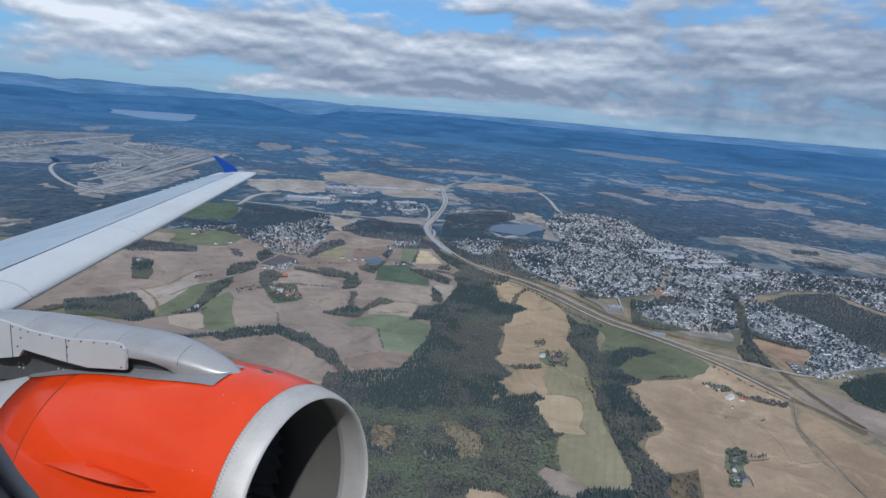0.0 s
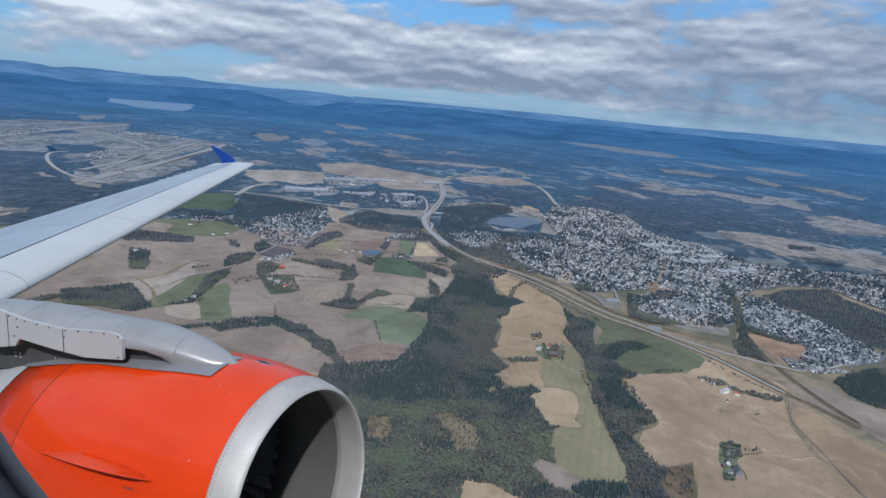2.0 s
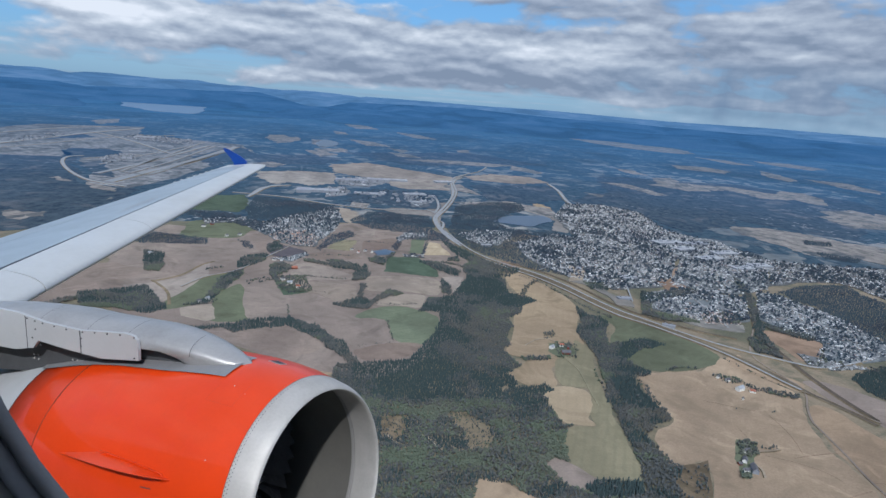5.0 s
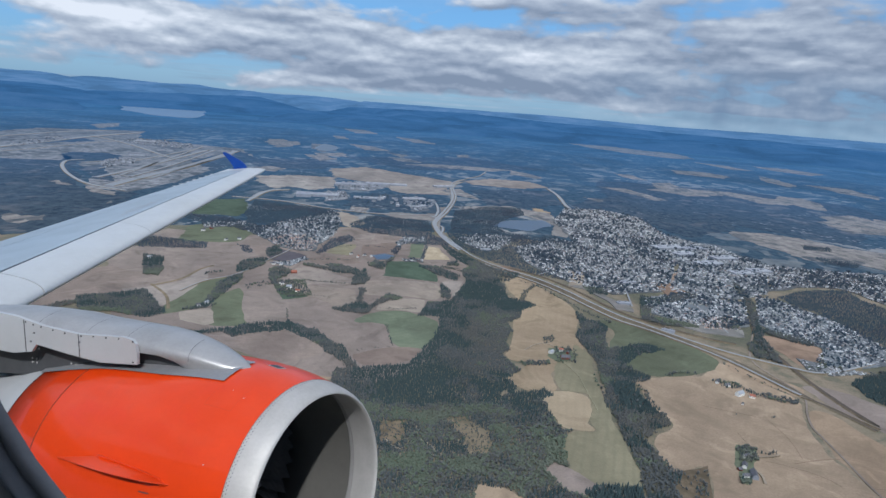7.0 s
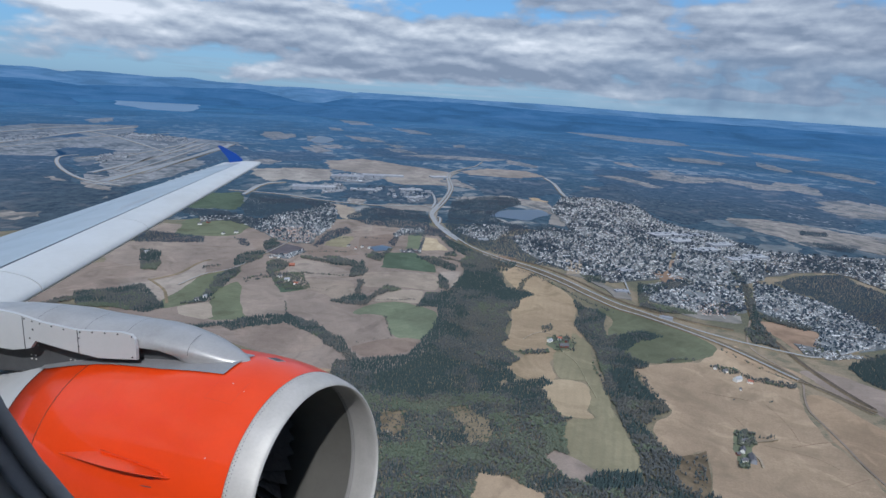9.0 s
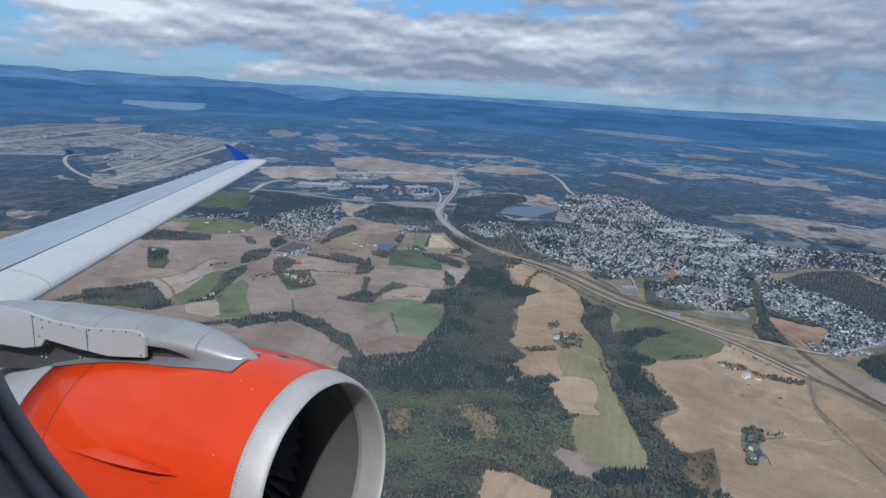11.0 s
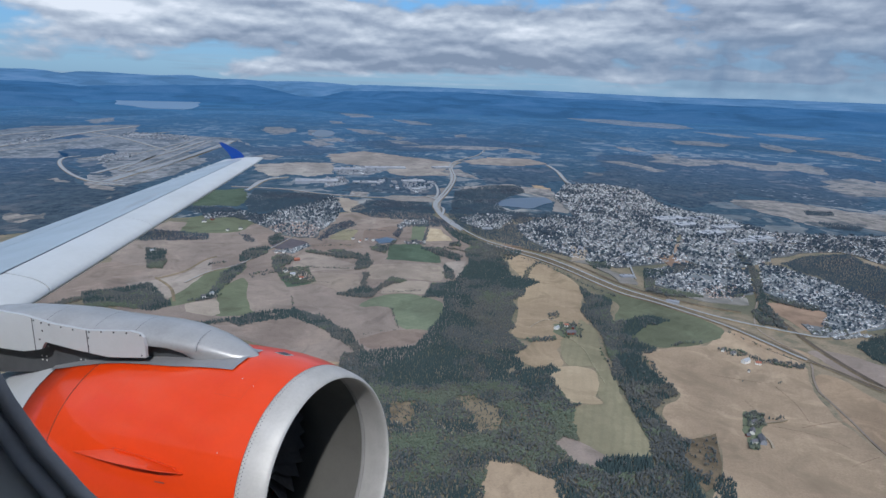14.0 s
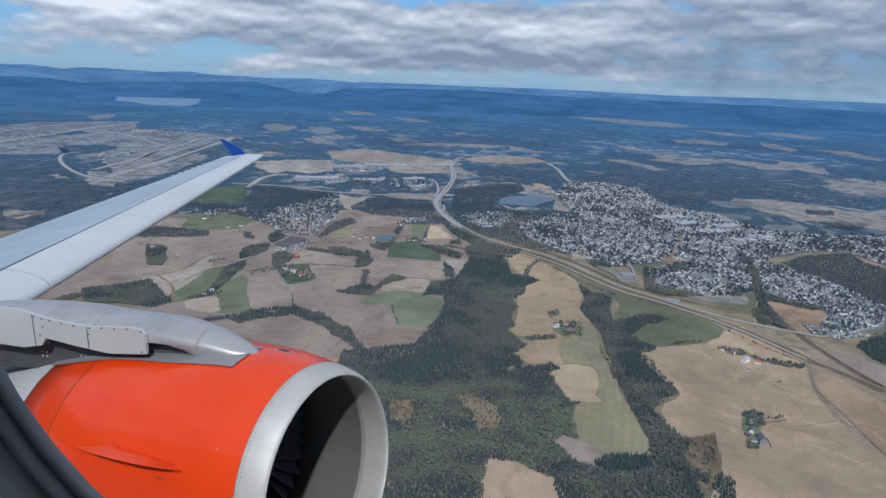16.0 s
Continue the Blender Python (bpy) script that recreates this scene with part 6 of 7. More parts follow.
for (x, y), a, b, turn, roof in (
        (((-113, 516)), 26, 12, 12, HALL_ROOF), (((-129, 509)), 12, 16, 12, HALL_GREY), (((-102, 598)), 32, 12, 8, HALL_GREY), (((-78, 614)), 22, 14, 8, HALL_GREY),
        (((-59, 624)), 22, 10, 8, HALL_ROOF), (((-11, 638)), 18, 10, 30, HALL_ROOF), (((-74, 519)), 26, 8, 10, HALL_ROOF), (((-35, 533)), 20, 9, 20, HALL_ROOF),
        (((-30, 495)), 16, 6, 40, HALL_ROOF), (((-474, 925)), 30, 12, 10, HALL_ROOF), (((-355, 646)), 16, 7, 15, HALL_ROOF), (((-382, 723)), 18, 8, 15, HALL_GREY),
        (((-390, 812)), 20, 5, 30, HALL_GREY), (((-367, 630)), 12, 6, 10, HALL_ROOF), (((150, 379)), 16, 8, 25, HALL_ROOF), (((156, 356)), 18, 8, 25, HALL_ROOF),
        (((145, 396)), 22, 9, 20, HALL_ROOF), (((165, 400)), 20, 7, 20, HALL_GREY), (((167.6, 337.1)), 14, 7, 15, HALL_ROOF), (((84.9, 227.7)), 5, 1.8, -20, HALL_GREY),
        (((76.3, 260.7)), 6, 3, 10, HALL_GREY), (((89.1, 298.1)), 9, 4, 30, HALL_ROOF), (((60.5, 303.1)), 4.5, 2.5, 80, HALL_GREY), (((66.0, 308.6)), 4.5, 2.5, 80, HALL_GREY),
        (((174, 375)), 18, 8, 20, HALL_ROOF), (((181.9, 346.0)), 14, 7, 15, HALL_ROOF), (((19.0, 349.7)), 6, 3, 10, HALL_ROOF)):
    hall(x, y, a, b, max(0.9, min(2.5, b * 0.16)), turn, roof, "long flat-roofed pale metal hall" if roof == HALL_ROOF else "flat grey-roofed industrial hall")


def farm_house(x, y, a, b, h, turn, wall, roof, label):
    """A gabled farm building: walls, two roof slopes with eaves, windows, chimney."""
    ob = empty("farm_house", pose(x, y, 0, 0, 0, turn))
    tagged(ob, label, "farm building", "farm buildings")
    top = h + b * 0.42
    bm = bmesh.new()
    pent = [(-b / 2, -0.1), (b / 2, -0.1), (b / 2, h), (0, top), (-b / 2, h)]
    r0 = [bm.verts.new((-a / 2, v, w)) for v, w in pent]
    r1 = [bm.verts.new((a / 2, v, w)) for v, w in pent]
    bm.faces.new(r0), bm.faces.new(r1)
    for i in range(5):
        j = (i + 1) % 5
        bm.faces.new((r0[i], r0[j], r1[j], r1[i]))
    part("wall", bm, wall, ob, smooth=False)
    for s in (-1, 1):
        bm = bmesh.new()
        prof = [(s * (b / 2 + 0.08), h - 0.06), (s * 0.0, top + 0.03), (0, top + 0.09), (s * (b / 2 + 0.08), h)]
        q0 = [bm.verts.new((-a / 2 - 0.07, v, w)) for v, w in prof]
        q1 = [bm.verts.new((a / 2 + 0.07, v, w)) for v, w in prof]
        bm.faces.new(q0), bm.faces.new(q1)
        for i in range(4):
            j = (i + 1) % 4
            bm.faces.new((q0[i], q0[j], q1[j], q1[i]))
        part("roof", bm, roof, ob, smooth=False)
    for s in (-1, 1):
        for k in range(3):
            bm = bmesh.new()
            bmesh.ops.create_cube(bm, size=1, matrix=Matrix.Translation((a * (-0.3 + 0.3 * k), s * b / 2, h * 0.55)) @ Matrix.Diagonal((0.14, 0.03, 0.18, 1)))
            part("window", bm, PANE, ob, smooth=False)
    bm = bmesh.new()
    bmesh.ops.create_cube(bm, size=1, matrix=Matrix.Translation((a * 0.15, 0, top + 0.08)) @ Matrix.Diagonal((0.12, 0.12, 0.32, 1)))
    part("chimney", bm, SLATE, ob, smooth=False)
    return ob


FARMS = [
    (((72.0, 137.7)), 1.6, 0.9, 0.7, 20, HOUSE_WHITE, SLATE, "white farmhouse with a grey roof"),
    (((69.5, 133.3)), 1.9, 1.1, 0.7, 60, HOUSE_WHITE, SLATE, "white farmhouse with a dark roof"),
    (((67.6, 131.7)), 1.0, 0.8, 0.5, 10, BARN_RED, SLATE, "small red wooden outbuilding"),
    (((69.9, 129.4)), 3.0, 1.4, 0.9, 75, HALL_GREY, SLATE, "long dark-roofed grey barn"),
    (((67.8, 129.0)), 1.4, 0.9, 0.6, 5, HOUSE_WHITE, SLATE, "low white farm cottage"),
    (((87.6, 173.5)), 2.6, 1.5, 1.0, 30, HOUSE_WHITE, HALL_ROOF, "large pale barn by the tree belt"),
    (((91.1, 172.6)), 1.6, 1.0, 0.7, -20, HOUSE_WHITE, TILE_RED, "white house with a reddish roof"),
    (((86.6, 179.7)), 1.5, 1.0, 0.7, 15, HOUSE_WHITE, SLATE, "white house at the hamlet"),
    (((84.3, 181.7)), 1.4, 0.9, 0.7, 50, HOUSE_WHITE, SLATE, "grey-roofed house at the hamlet"),
    (((36.5, 199.1)), 1.5, 1.0, 0.8, 10, HOUSE_WHITE, TILE_RED, "white farmhouse on the ridge"),
    (((32.7, 196.6)), 1.7, 1.2, 0.8, 40, HOUSE_WHITE, HALL_ROOF, "pale barn on the ridge"),
    (((36.8, 192.4)), 3.2, 1.4, 0.9, 5, BARN_RED, SLATE, "long dark-roofed barn on the ridge"),
    (((38.6, 197.2)), 1.3, 0.9, 0.7, 70, BARN_RED, SLATE, "red outbuilding on the ridge"),
    (((-72.5, 248.5)), 2.2, 1.4, 0.9, 20, HOUSE_WHITE, HALL_ROOF, "white farm barn among trees"),
    (((-76.8, 253.0)), 1.8, 1.2, 0.9, 60, HOUSE_WHITE, SLATE, "white farmhouse among trees"),
    (((-67.6, 244.1)), 1.8, 1.1, 0.8, 0, HOUSE_WHITE, TILE_RED, "white house with red roof"),
    (((-76.3, 271.6)), 2.6, 1.4, 0.9, 30, BARN_RED, TILE_RED, "red barn beside the road"),
    (((-99.1, 217.8)), 1.6, 1.0, 0.8, 30, HOUSE_WHITE, SLATE, "white cottage beside the meadow"),
    (((-97.3, 221.3)), 1.8, 1.1, 0.8, 70, HOUSE_WHITE, HALL_ROOF, "pale farm shed by the meadow"),
    (((-147.8, 279.3)), 2.4, 1.3, 0.9, 10, HOUSE_WHITE, HALL_ROOF, "white farm in the square copse"),
    (((-149.4, 346.4)), 2.4, 1.4, 0.9, 20, HOUSE_WHITE, SLATE, "white farmhouse on the meadow"),
    (((-147, 353)), 2.0, 1.3, 0.9, 70, BARN_RED, SLATE, "red barn on the meadow"),
    (((-89.5, 284.4)), 1.6, 0.9, 0.7, 30, HOUSE_WHITE, SLATE, "white wooden house beside the road"),
    (((-85.8, 284.2)), 1.6, 0.9, 0.7, 75, HOUSE_WHITE, HALL_ROOF, "pale shed by the road"),
    (((-82.6, 287)), 1.6, 0.9, 0.7, 69, HOUSE_WHITE, SLATE, "white house below the village"),
    (((-85.7, 277.8)), 1.6, 0.9, 0.7, 16, BARN_RED, SLATE, "small red barn by the lane"),
    (((-56.5, 315.8)), 1.7, 1.0, 0.7, 47, HOUSE_WHITE, SLATE, "white house in the hamlet"),
    (((-52, 310.5)), 1.7, 1.0, 0.7, 77, HOUSE_WHITE, TILE_RED, "house with a red roof in the hamlet"),
    (((-49, 315)), 1.7, 1.0, 0.7, 60, HOUSE_WHITE, SLATE, "low white cottage by the pond"),
    (((-45.1, 313.4)), 1.7, 1.0, 0.7, 80, HOUSE_WHITE, HALL_ROOF, "pale shed by the pond"),
    (((-22.7, 311.2)), 1.7, 1.0, 0.7, 74, HOUSE_WHITE, SLATE, "white farmhouse by the green field"),
    (((-19.3, 310.7)), 1.6, 1.0, 0.7, 8, BARN_RED, SLATE, "red barn by the green field"),
    (((-128.5, 326.7)), 1.9, 1.1, 0.8, 77, HOUSE_WHITE, SLATE, "white house on the meadow edge"),
    (((-122.7, 331.2)), 1.9, 1.1, 0.9, 1, HOUSE_WHITE, SLATE, "white cottage on the meadow edge"),
    (((85.6, 167.3)), 1.0, 0.6, 0.4, 60, HOUSE_WHITE, SLATE, "white shed at the hamlet"),
]
for (x, y), a, b, h, turn, wall, roof, label in FARMS:
    farm_house(x, y, a, b, h, turn, wall, roof, label)

def lorry(x, y, turn):
    """A small white delivery lorry: cab, box body, wheels."""
    ob = empty("lorry", pose(x, y, 0.42, 0, 0, turn))
    tagged(ob, "white box lorry driving on the country road", "lorry")
    for name, cx, cz, size, mat in (("box", -0.12, 0.24, (0.75, 0.26, 0.32), HOUSE_WHITE), ("cab", 0.37, 0.18, (0.2, 0.24, 0.24), HOUSE_WHITE), ("windscreen", 0.475, 0.22, (0.01, 0.2, 0.09), PANE)):
        bm = bmesh.new()
        bmesh.ops.create_cube(bm, size=1, matrix=Matrix.Translation((cx, 0, cz)) @ Matrix.Diagonal((*size, 1)))
        bmesh.ops.bevel(bm, geom=bm.edges[:], offset=0.008, segments=1, affect="EDGES")
        part(name, bm, mat, ob, smooth=False)
    for cx in (-0.36, 0.36):
        for cy in (-0.12, 0.12):
            bm = bmesh.new()
            bmesh.ops.create_cone(bm, cap_ends=True, segments=12, radius1=0.055, radius2=0.055, depth=0.04, matrix=Matrix.Translation((cx, cy, 0.055)) @ Matrix.Rotation(radians(90), 4, "X"))
            part("wheel", bm, RUBBER, ob, smooth=False)
    return ob


for (x, y), turn in ((((99.1, 120.7)), 130.0),):
    lorry(x, y, turn)

# garden trees round the farms
wood("farm_trees", [(71.4, 141.8), (75.7, 143.0), (76.3, 139.3), (74.3, 136.5), (69.0, 136.1)], (0.3, 0.2, 0.5), "green garden trees round the farm", keep=0.45, category="trees")
wood("farm_trees", [(65.7, 128.4), (68.9, 127.9), (67.7, 125.9), (65.4, 126.0)], (0.3, 0.1, 0.6), "green garden trees behind the barn", keep=0.7, category="trees")
wood("farm_trees", [(84.0, 183.9), (90.5, 182.2), (94.7, 175.4), (92.4, 171.1), (90.4, 177.9), (82.8, 179.4)], (0.2, 0.5, 0.3), "row of trees at the hamlet", keep=0.4, category="trees")
wood("farm_trees", [(95.1, 176.2), (105.7, 172.2), (103.5, 169.7), (93.5, 172.8)], (0.1, 0.8, 0.1), "bare tree belt along the road", keep=0.7, category="trees")
wood("farm_trees", [(34.2, 201.5), (42.5, 202.3), (40.2, 189.3), (32.9, 188.6)], (0.2, 0.5, 0.3), "trees round the ridge farm", keep=0.25, category="trees")
wood("farm_trees", [(-82.5, 258.5), (-68.0, 260.4), (-60.5, 240.2), (-68.6, 234.6), (-76.1, 242.3)], (0.2, 0.4, 0.4), "trees round the farm cluster", keep=0.4, category="trees")
wood("farm_trees", [(30.9, 208.5), (35.8, 213.1), (36.3, 209.0), (31.4, 204.0)], (0.1, 0.8, 0.1), "few bare trees on the ridge", keep=0.5, category="trees")
wood("farm_trees", [(20.6, 186.6), (31.5, 189.5), (31.1, 186.6), (21.3, 183.8)], (0.2, 0.6, 0.2), "hedge across the ridge field", keep=0.8, category="hedge")

# ---- the aircraft ----
plane = empty("airliner", AIRCRAFT)
tagged(plane, "jet airliner with grey wing, blue winglet and orange engine", "airplane")

E_X, E_Y, E_Z = -11.025, 5.785, -2.195
TOE, DROOP = 0.091, -0.071


def nac(d, r, ang):
    """A point of the nacelle: metres behind the lip, radius, degrees up from outboard."""
    y, z = r * math.cos(radians(ang)), r * math.sin(radians(ang))
    return Vector((E_X - d + TOE * y + DROOP * z, E_Y + y + TOE * d, E_Z + z + DROOP * d))


def turn_ring(d, r, segs=96, a0=0.0, a1=360.0):
    pts = []
    n = segs if a1 - a0 >= 360 else segs + 1
    for k in range(n):
        pts.append(nac(d, r, a0 + (a1 - a0) * k / segs))
    return pts


def lathe(profile, segs=96, a0=0.0, a1=360.0):
    return loft([turn_ring(d, r, segs, a0, a1) for d, r in profile], False, a1 - a0 >= 360)


COWL = ((0.218, 0.981), (0.4, 1.03), (0.6, 1.065), (0.8, 1.085), (1.1, 1.100), (1.5, 1.105), (1.9, 1.100), (2.2, 1.080), (2.55, 1.045), (2.93, 0.99))


def cowl_r(d):
    return float(np.interp(d, [a for a, _ in COWL], [b for _, b in COWL]))


engine = part("engine_cowl", lathe([c for c in COWL if c[0] < 2.25] + [(2.27, 1.074), (2.27, 1.045), (1.2, 1.06), (0.45, 0.99), (0.218, 0.981)], 128), ORANGE, plane, "glossy orange engine cowling")
sharp(engine)
part("reverser_cowl", lathe([(2.278, 1.073), (2.4, 1.06), (2.55, 1.045), (2.9, 0.993), (2.9, 0.96), (2.278, 1.035), (2.278, 1.073)]), ORANGE_AFT, engine, "darker orange rear cowling")
part("nozzle_cowl", lathe([(2.912, 0.992), (3.2, 0.94), (3.7, 0.82), (4.2, 0.70), (4.2, 0.66), (2.95, 0.93), (2.912, 0.992)]), WHITE, engine, "white painted rear cowling")
sharp(part("inlet_lip", lathe([(0.335, 0.921), (0.24, 0.905), (0.15, 0.890), (0.08, 0.880), (0.035, 0.876), (0.010, 0.878), (0.0, 0.886), (0.003, 0.897), (0.015, 0.910), (0.045, 0.928), (0.09, 0.946), (0.15, 0.964), (0.215, 0.980), (0.215, 0.955), (0.335, 0.94), (0.335, 0.921)], 128), LIP, engine, "bare silver metal inlet lip"), 50)
part("inlet_barrel", lathe([(0.337, 0.921), (0.5, 0.915), (0.75, 0.905), (1.28, 0.895), (1.28, 0.93), (0.337, 0.945)]), BARREL, engine, "dull grey-brown inlet lining")


def speckle(name, rows, count, size, mat, label):
    """Rows of small lozenges laid round the nacelle."""
    bm = bmesh.new()
    for row, (d, r) in enumerate(rows):
        for k in range(count):
            ang = 360 * (k + 0.5 * (row % 2)) / count
            p = nac(d, r, ang)
            t = (nac(d, r, ang + 1) - nac(d, r, ang - 1)).normalized() * size
            x = Vector((size, 0, 0))
            bm.faces.new([bm.verts.new(p + q) for q in (t, x, -t, -x)])
    return tagged(part(name, bm, mat, engine, label, smooth=False), kind="stuff")


speckle("holes", ((0.290, 0.9105), (0.312, 0.9145), (0.330, 0.9175)), 230, 0.0075, SEAM, "rows of dark drain holes")
speckle("rivets", ((0.188, 0.9752), (0.206, 0.9797)), 210, 0.0055, SEAM, "double row of rivets round the lip")
for d, r in ((2.274, 1.0755), (2.906, 0.9935)):
    part("seam", lathe([(d - 0.0035, r - 0.01), (d - 0.0035, r + 0.001), (d + 0.0035, r + 0.001), (d + 0.0035, r - 0.01)]), CREASE, engine)
# fan
part("fan_disc", lathe([(1.30, 0.02), (1.30, 0.90), (1.34, 0.90)], 64), DARK_GREY, engine, "dark engine interior")
for k in range(36):
    bm = bmesh.new()
    prev = None
    for r, tw, ch in ((0.22, 0.10, 0.10), (0.5, 0.5, 0.12), (0.7, 0.75, 0.13), (0.885, 0.95, 0.13)):
        ang = 10.0 * k
        at = nac(1.1, r, ang)
        tan = (nac(1.1, r, ang + 1) - nac(1.1, r, ang - 1)).normalized()
        v = Vector((-math.cos(tw), 0, 0)) + tan * math.sin(tw)
        w = (Vector((math.sin(tw), 0, 0)) + tan * math.cos(tw)) * 0.006
        ring = [bm.verts.new(p) for p in (at - v * ch, at - w, at + v * ch, at + w)]
        if prev:
            for i in range(4):
                bm.faces.new((prev[i], prev[(i + 1) % 4], ring[(i + 1) % 4], ring[i]))
        prev = ring
    part("fan_blade", bm, FAN_DARK, engine, smooth=False)
part("spinner", lathe([(0.66, 0.003), (0.72, 0.05), (0.86, 0.14), (1.0, 0.21), (1.12, 0.245)], 48), FAN_DARK, engine, "dark pointed spinner")
bm = bmesh.new()
for k in range(10):
    ang, d = 100 + k * 9, 0.74 + 0.02 * k
    r = 0.072 + (d - 0.74) * 0.62
    for s_ in (0, 1):
        bm.verts.new(nac(d - 0.006, r + 0.008, ang + s_ * 28))
bm.verts.ensure_lookup_table()
for k in range(9):
    bm.faces.new([bm.verts[i] for i in (2 * k, 2 * k + 1, 2 * k + 3, 2 * k + 2)])
part("spiral_mark", bm, WHITE, engine, "white spiral mark on the spinner")


def on_cowl(d, ang, out=0.0):
    return nac(d, cowl_r(d) + out, ang)


# strake on the inboard shoulder of the cowl
rows = []
for k in range(41):
    d = 0.65 + 1.22 * k / 40
    rise = float(np.interp(d - 0.03, (0.62, 0.66, 0.74, 0.95, 1.2, 1.5, 1.84), (0.004, 0.06, 0.105, 0.13, 0.115, 0.07, 0.004)))
    root = float(np.interp(d - 0.03, (0.62, 0.68, 0.75, 1.08, 1.41, 1.84), (152.6, 151.4, 150.4, 148.6, 148.2, 152.2)))
    edge = 152.0 + 0.3 * (d - 0.6)
    rows.append([on_cowl(d, root, -0.004), on_cowl(d, edge - 0.25, rise), on_cowl(d, edge, rise + 0.004), on_cowl(d, edge + 0.25, rise - 0.004), on_cowl(d, root + 1.6, -0.012)])
sharp(part("strake", loft(rows), ORANGE, engine, "orange triangular airflow strake"), 35)
rows = []
for k in range(25):
    d = 0.70 + 0.71 * k / 24
    g = float(np.interp(d, (0.70, 0.73, 1.03, 1.41), (153.2, 150.7, 149.0, 147.7)))
    rows.append([on_cowl(d, g - 0.35, -0.003), on_cowl(d, g, 0.018), on_cowl(d, g + 0.35, -0.003)])
part("strake_bead", loft(rows), ORANGE, engine)
bm = bmesh.new()
bm.faces.new([bm.verts.new(on_cowl(d, a, 0.002)) for d, a in ((0.80, 156.6), (0.90, 156.7), (0.90, 157.1), (0.80, 157.0))])
part("drain_slit", bm, SEAM, engine, smooth=False)
# drain slot on top of the cowl
for name, grow, lift, mat, label in (("slot_rim", 0.014, 0.003, LIP, "silver slot rim"), ("slot", 0.0, 0.006, SEAM, "dark slot opening")):
    bm = bmesh.new()
    bm.faces.new([bm.verts.new(on_cowl(d, a, lift)) for d, a in ((0.50 - grow, 77.3 - 50 * grow), (0.60 + grow, 76.6 - 50 * grow), (0.64 + grow, 79.9 + 50 * grow), (0.53 - grow, 80.3 + 50 * grow))])
    part(name, bm, mat, engine, label, smooth=False)
# faint access panel outline on the cowl
for a, b in (((0.45, 118), (0.70, 118)), ((0.45, 118), (0.45, 104)), ((0.70, 118), (0.70, 108))):
    bm = bmesh.new()
    n = 6
    for k in range(n + 1):
        d, g = a[0] + (b[0] - a[0]) * k / n, a[1] + (b[1] - a[1]) * k / n
        for o in (0, 1):
            bm.verts.new(on_cowl(d + (0.004 * o if a[0] == b[0] else 0), g + (0.2 * o if a[1] == b[1] else 0), 0.0012))
    bm.verts.ensure_lookup_table()
    for k in range(n):
        bm.faces.new([bm.verts[i] for i in (2 * k, 2 * k + 1, 2 * k + 3, 2 * k + 2)])
    part("panel_line", bm, ORANGE_LINE, engine, smooth=False)
for d, g in ((0.57, 107.5), (0.43, 110.0), (0.42, 142.0)):
    bm = bmesh.new()
    bm.faces.new([bm.verts.new(on_cowl(d + 0.005 * math.cos(a), g + 0.3 * math.sin(a), 0.002)) for a in np.linspace(0, 2 * math.pi, 7)[:-1]])
    part("paint_chip", bm, WHITE, engine, smooth=False)

# pylon: a rounded fairing from the cowl's shoulder back to the wing
PYLON_Y = 5.875
PY = [(-11.80, -1.172, 0.03, -1.30), (-11.88, -1.139, 0.09, -1.31), (-11.98, -1.103, 0.14, -1.33), (-12.08, -1.068, 0.17, -1.34), (-12.20, -1.030, 0.20, -1.33), (-12.28, -1.011, 0.214, -1.25), (-12.40, -0.986, 0.237, -1.16), (-12.56, -0.960, 0.26, -1.085),
      (-12.78, -0.945, 0.28, -1.04), (-13.12, -0.943, 0.29, -1.04), (-13.47, -0.940, 0.30, -1.04), (-13.83, -0.922, 0.30, -1.04), (-14.2, -0.93, 0.30, -1.04), (-14.6, -0.95, 0.30, -1.04), (-15.1, -1.0, 0.28, -1.22), (-15.9, -1.05, 0.25, -1.25)]
rings = []
for x, top, w, low in PY:
    ring = []
    for k in range(13):
        a = math.pi * k / 12
        ring.append((x, PYLON_Y + w * math.cos(a), top - 0.5 * w + 0.5 * w * math.sin(a) ** 0.8))
    for s, zz in ((-1, 0.6), (-0.9, 1.0), (0.9, 1.0), (1, 0.6)):
        ring.append((x, PYLON_Y + s * w * 0.96, top - 0.5 * w + (low - top + 0.5 * w) * zz))
    rings.append(ring)
pylon = part("pylon", loft(rings), PYLON_GREY, plane, "grey engine pylon fairing")
sharp(pylon, 60)
# grey saddle where the pylon meets the cowl
bm = bmesh.new()
n, m = 14, 6
low_edge = lambda d: float(np.interp(d, (0.74, 1.37, 2.09, 2.9), (104.2, 108.0, 109.4, 114.0)))
cells = []
for k in range(n + 1):
    row = []
    for q in range(m + 1):
        d0 = 0.72 + 0.03 * q / m
        d = d0 + (2.95 - d0) * k / n
        row.append(bm.verts.new(on_cowl(d, low_edge(d) + (82 - low_edge(d)) * q / m, 0.012)))
    cells.append(row)
for k in range(n):
    for q in range(m):
        bm.faces.new((cells[k][q], cells[k + 1][q], cells[k + 1][q + 1], cells[k][q + 1]))
part("saddle", bm, SADDLE_GREY, pylon, "grey saddle strip on the cowl")


def plate(name, pts, y, thick, mat, parent, label=""):
    """A flat panel on the pylon's inboard side: outline in x and z."""
    bm = bmesh.new()
    a = [bm.verts.new((x, y, z)) for x, z in pts]
    b = [bm.verts.new((x, y + thick, z)) for x, z in pts]
    bm.faces.new(a)
    bm.faces.new(b)
    for i in range(len(a)):
        j = (i + 1) % len(a)
        bm.faces.new((a[i], a[j], b[j], b[i]))
    return part(name, bm, mat, parent, label, smooth=False)


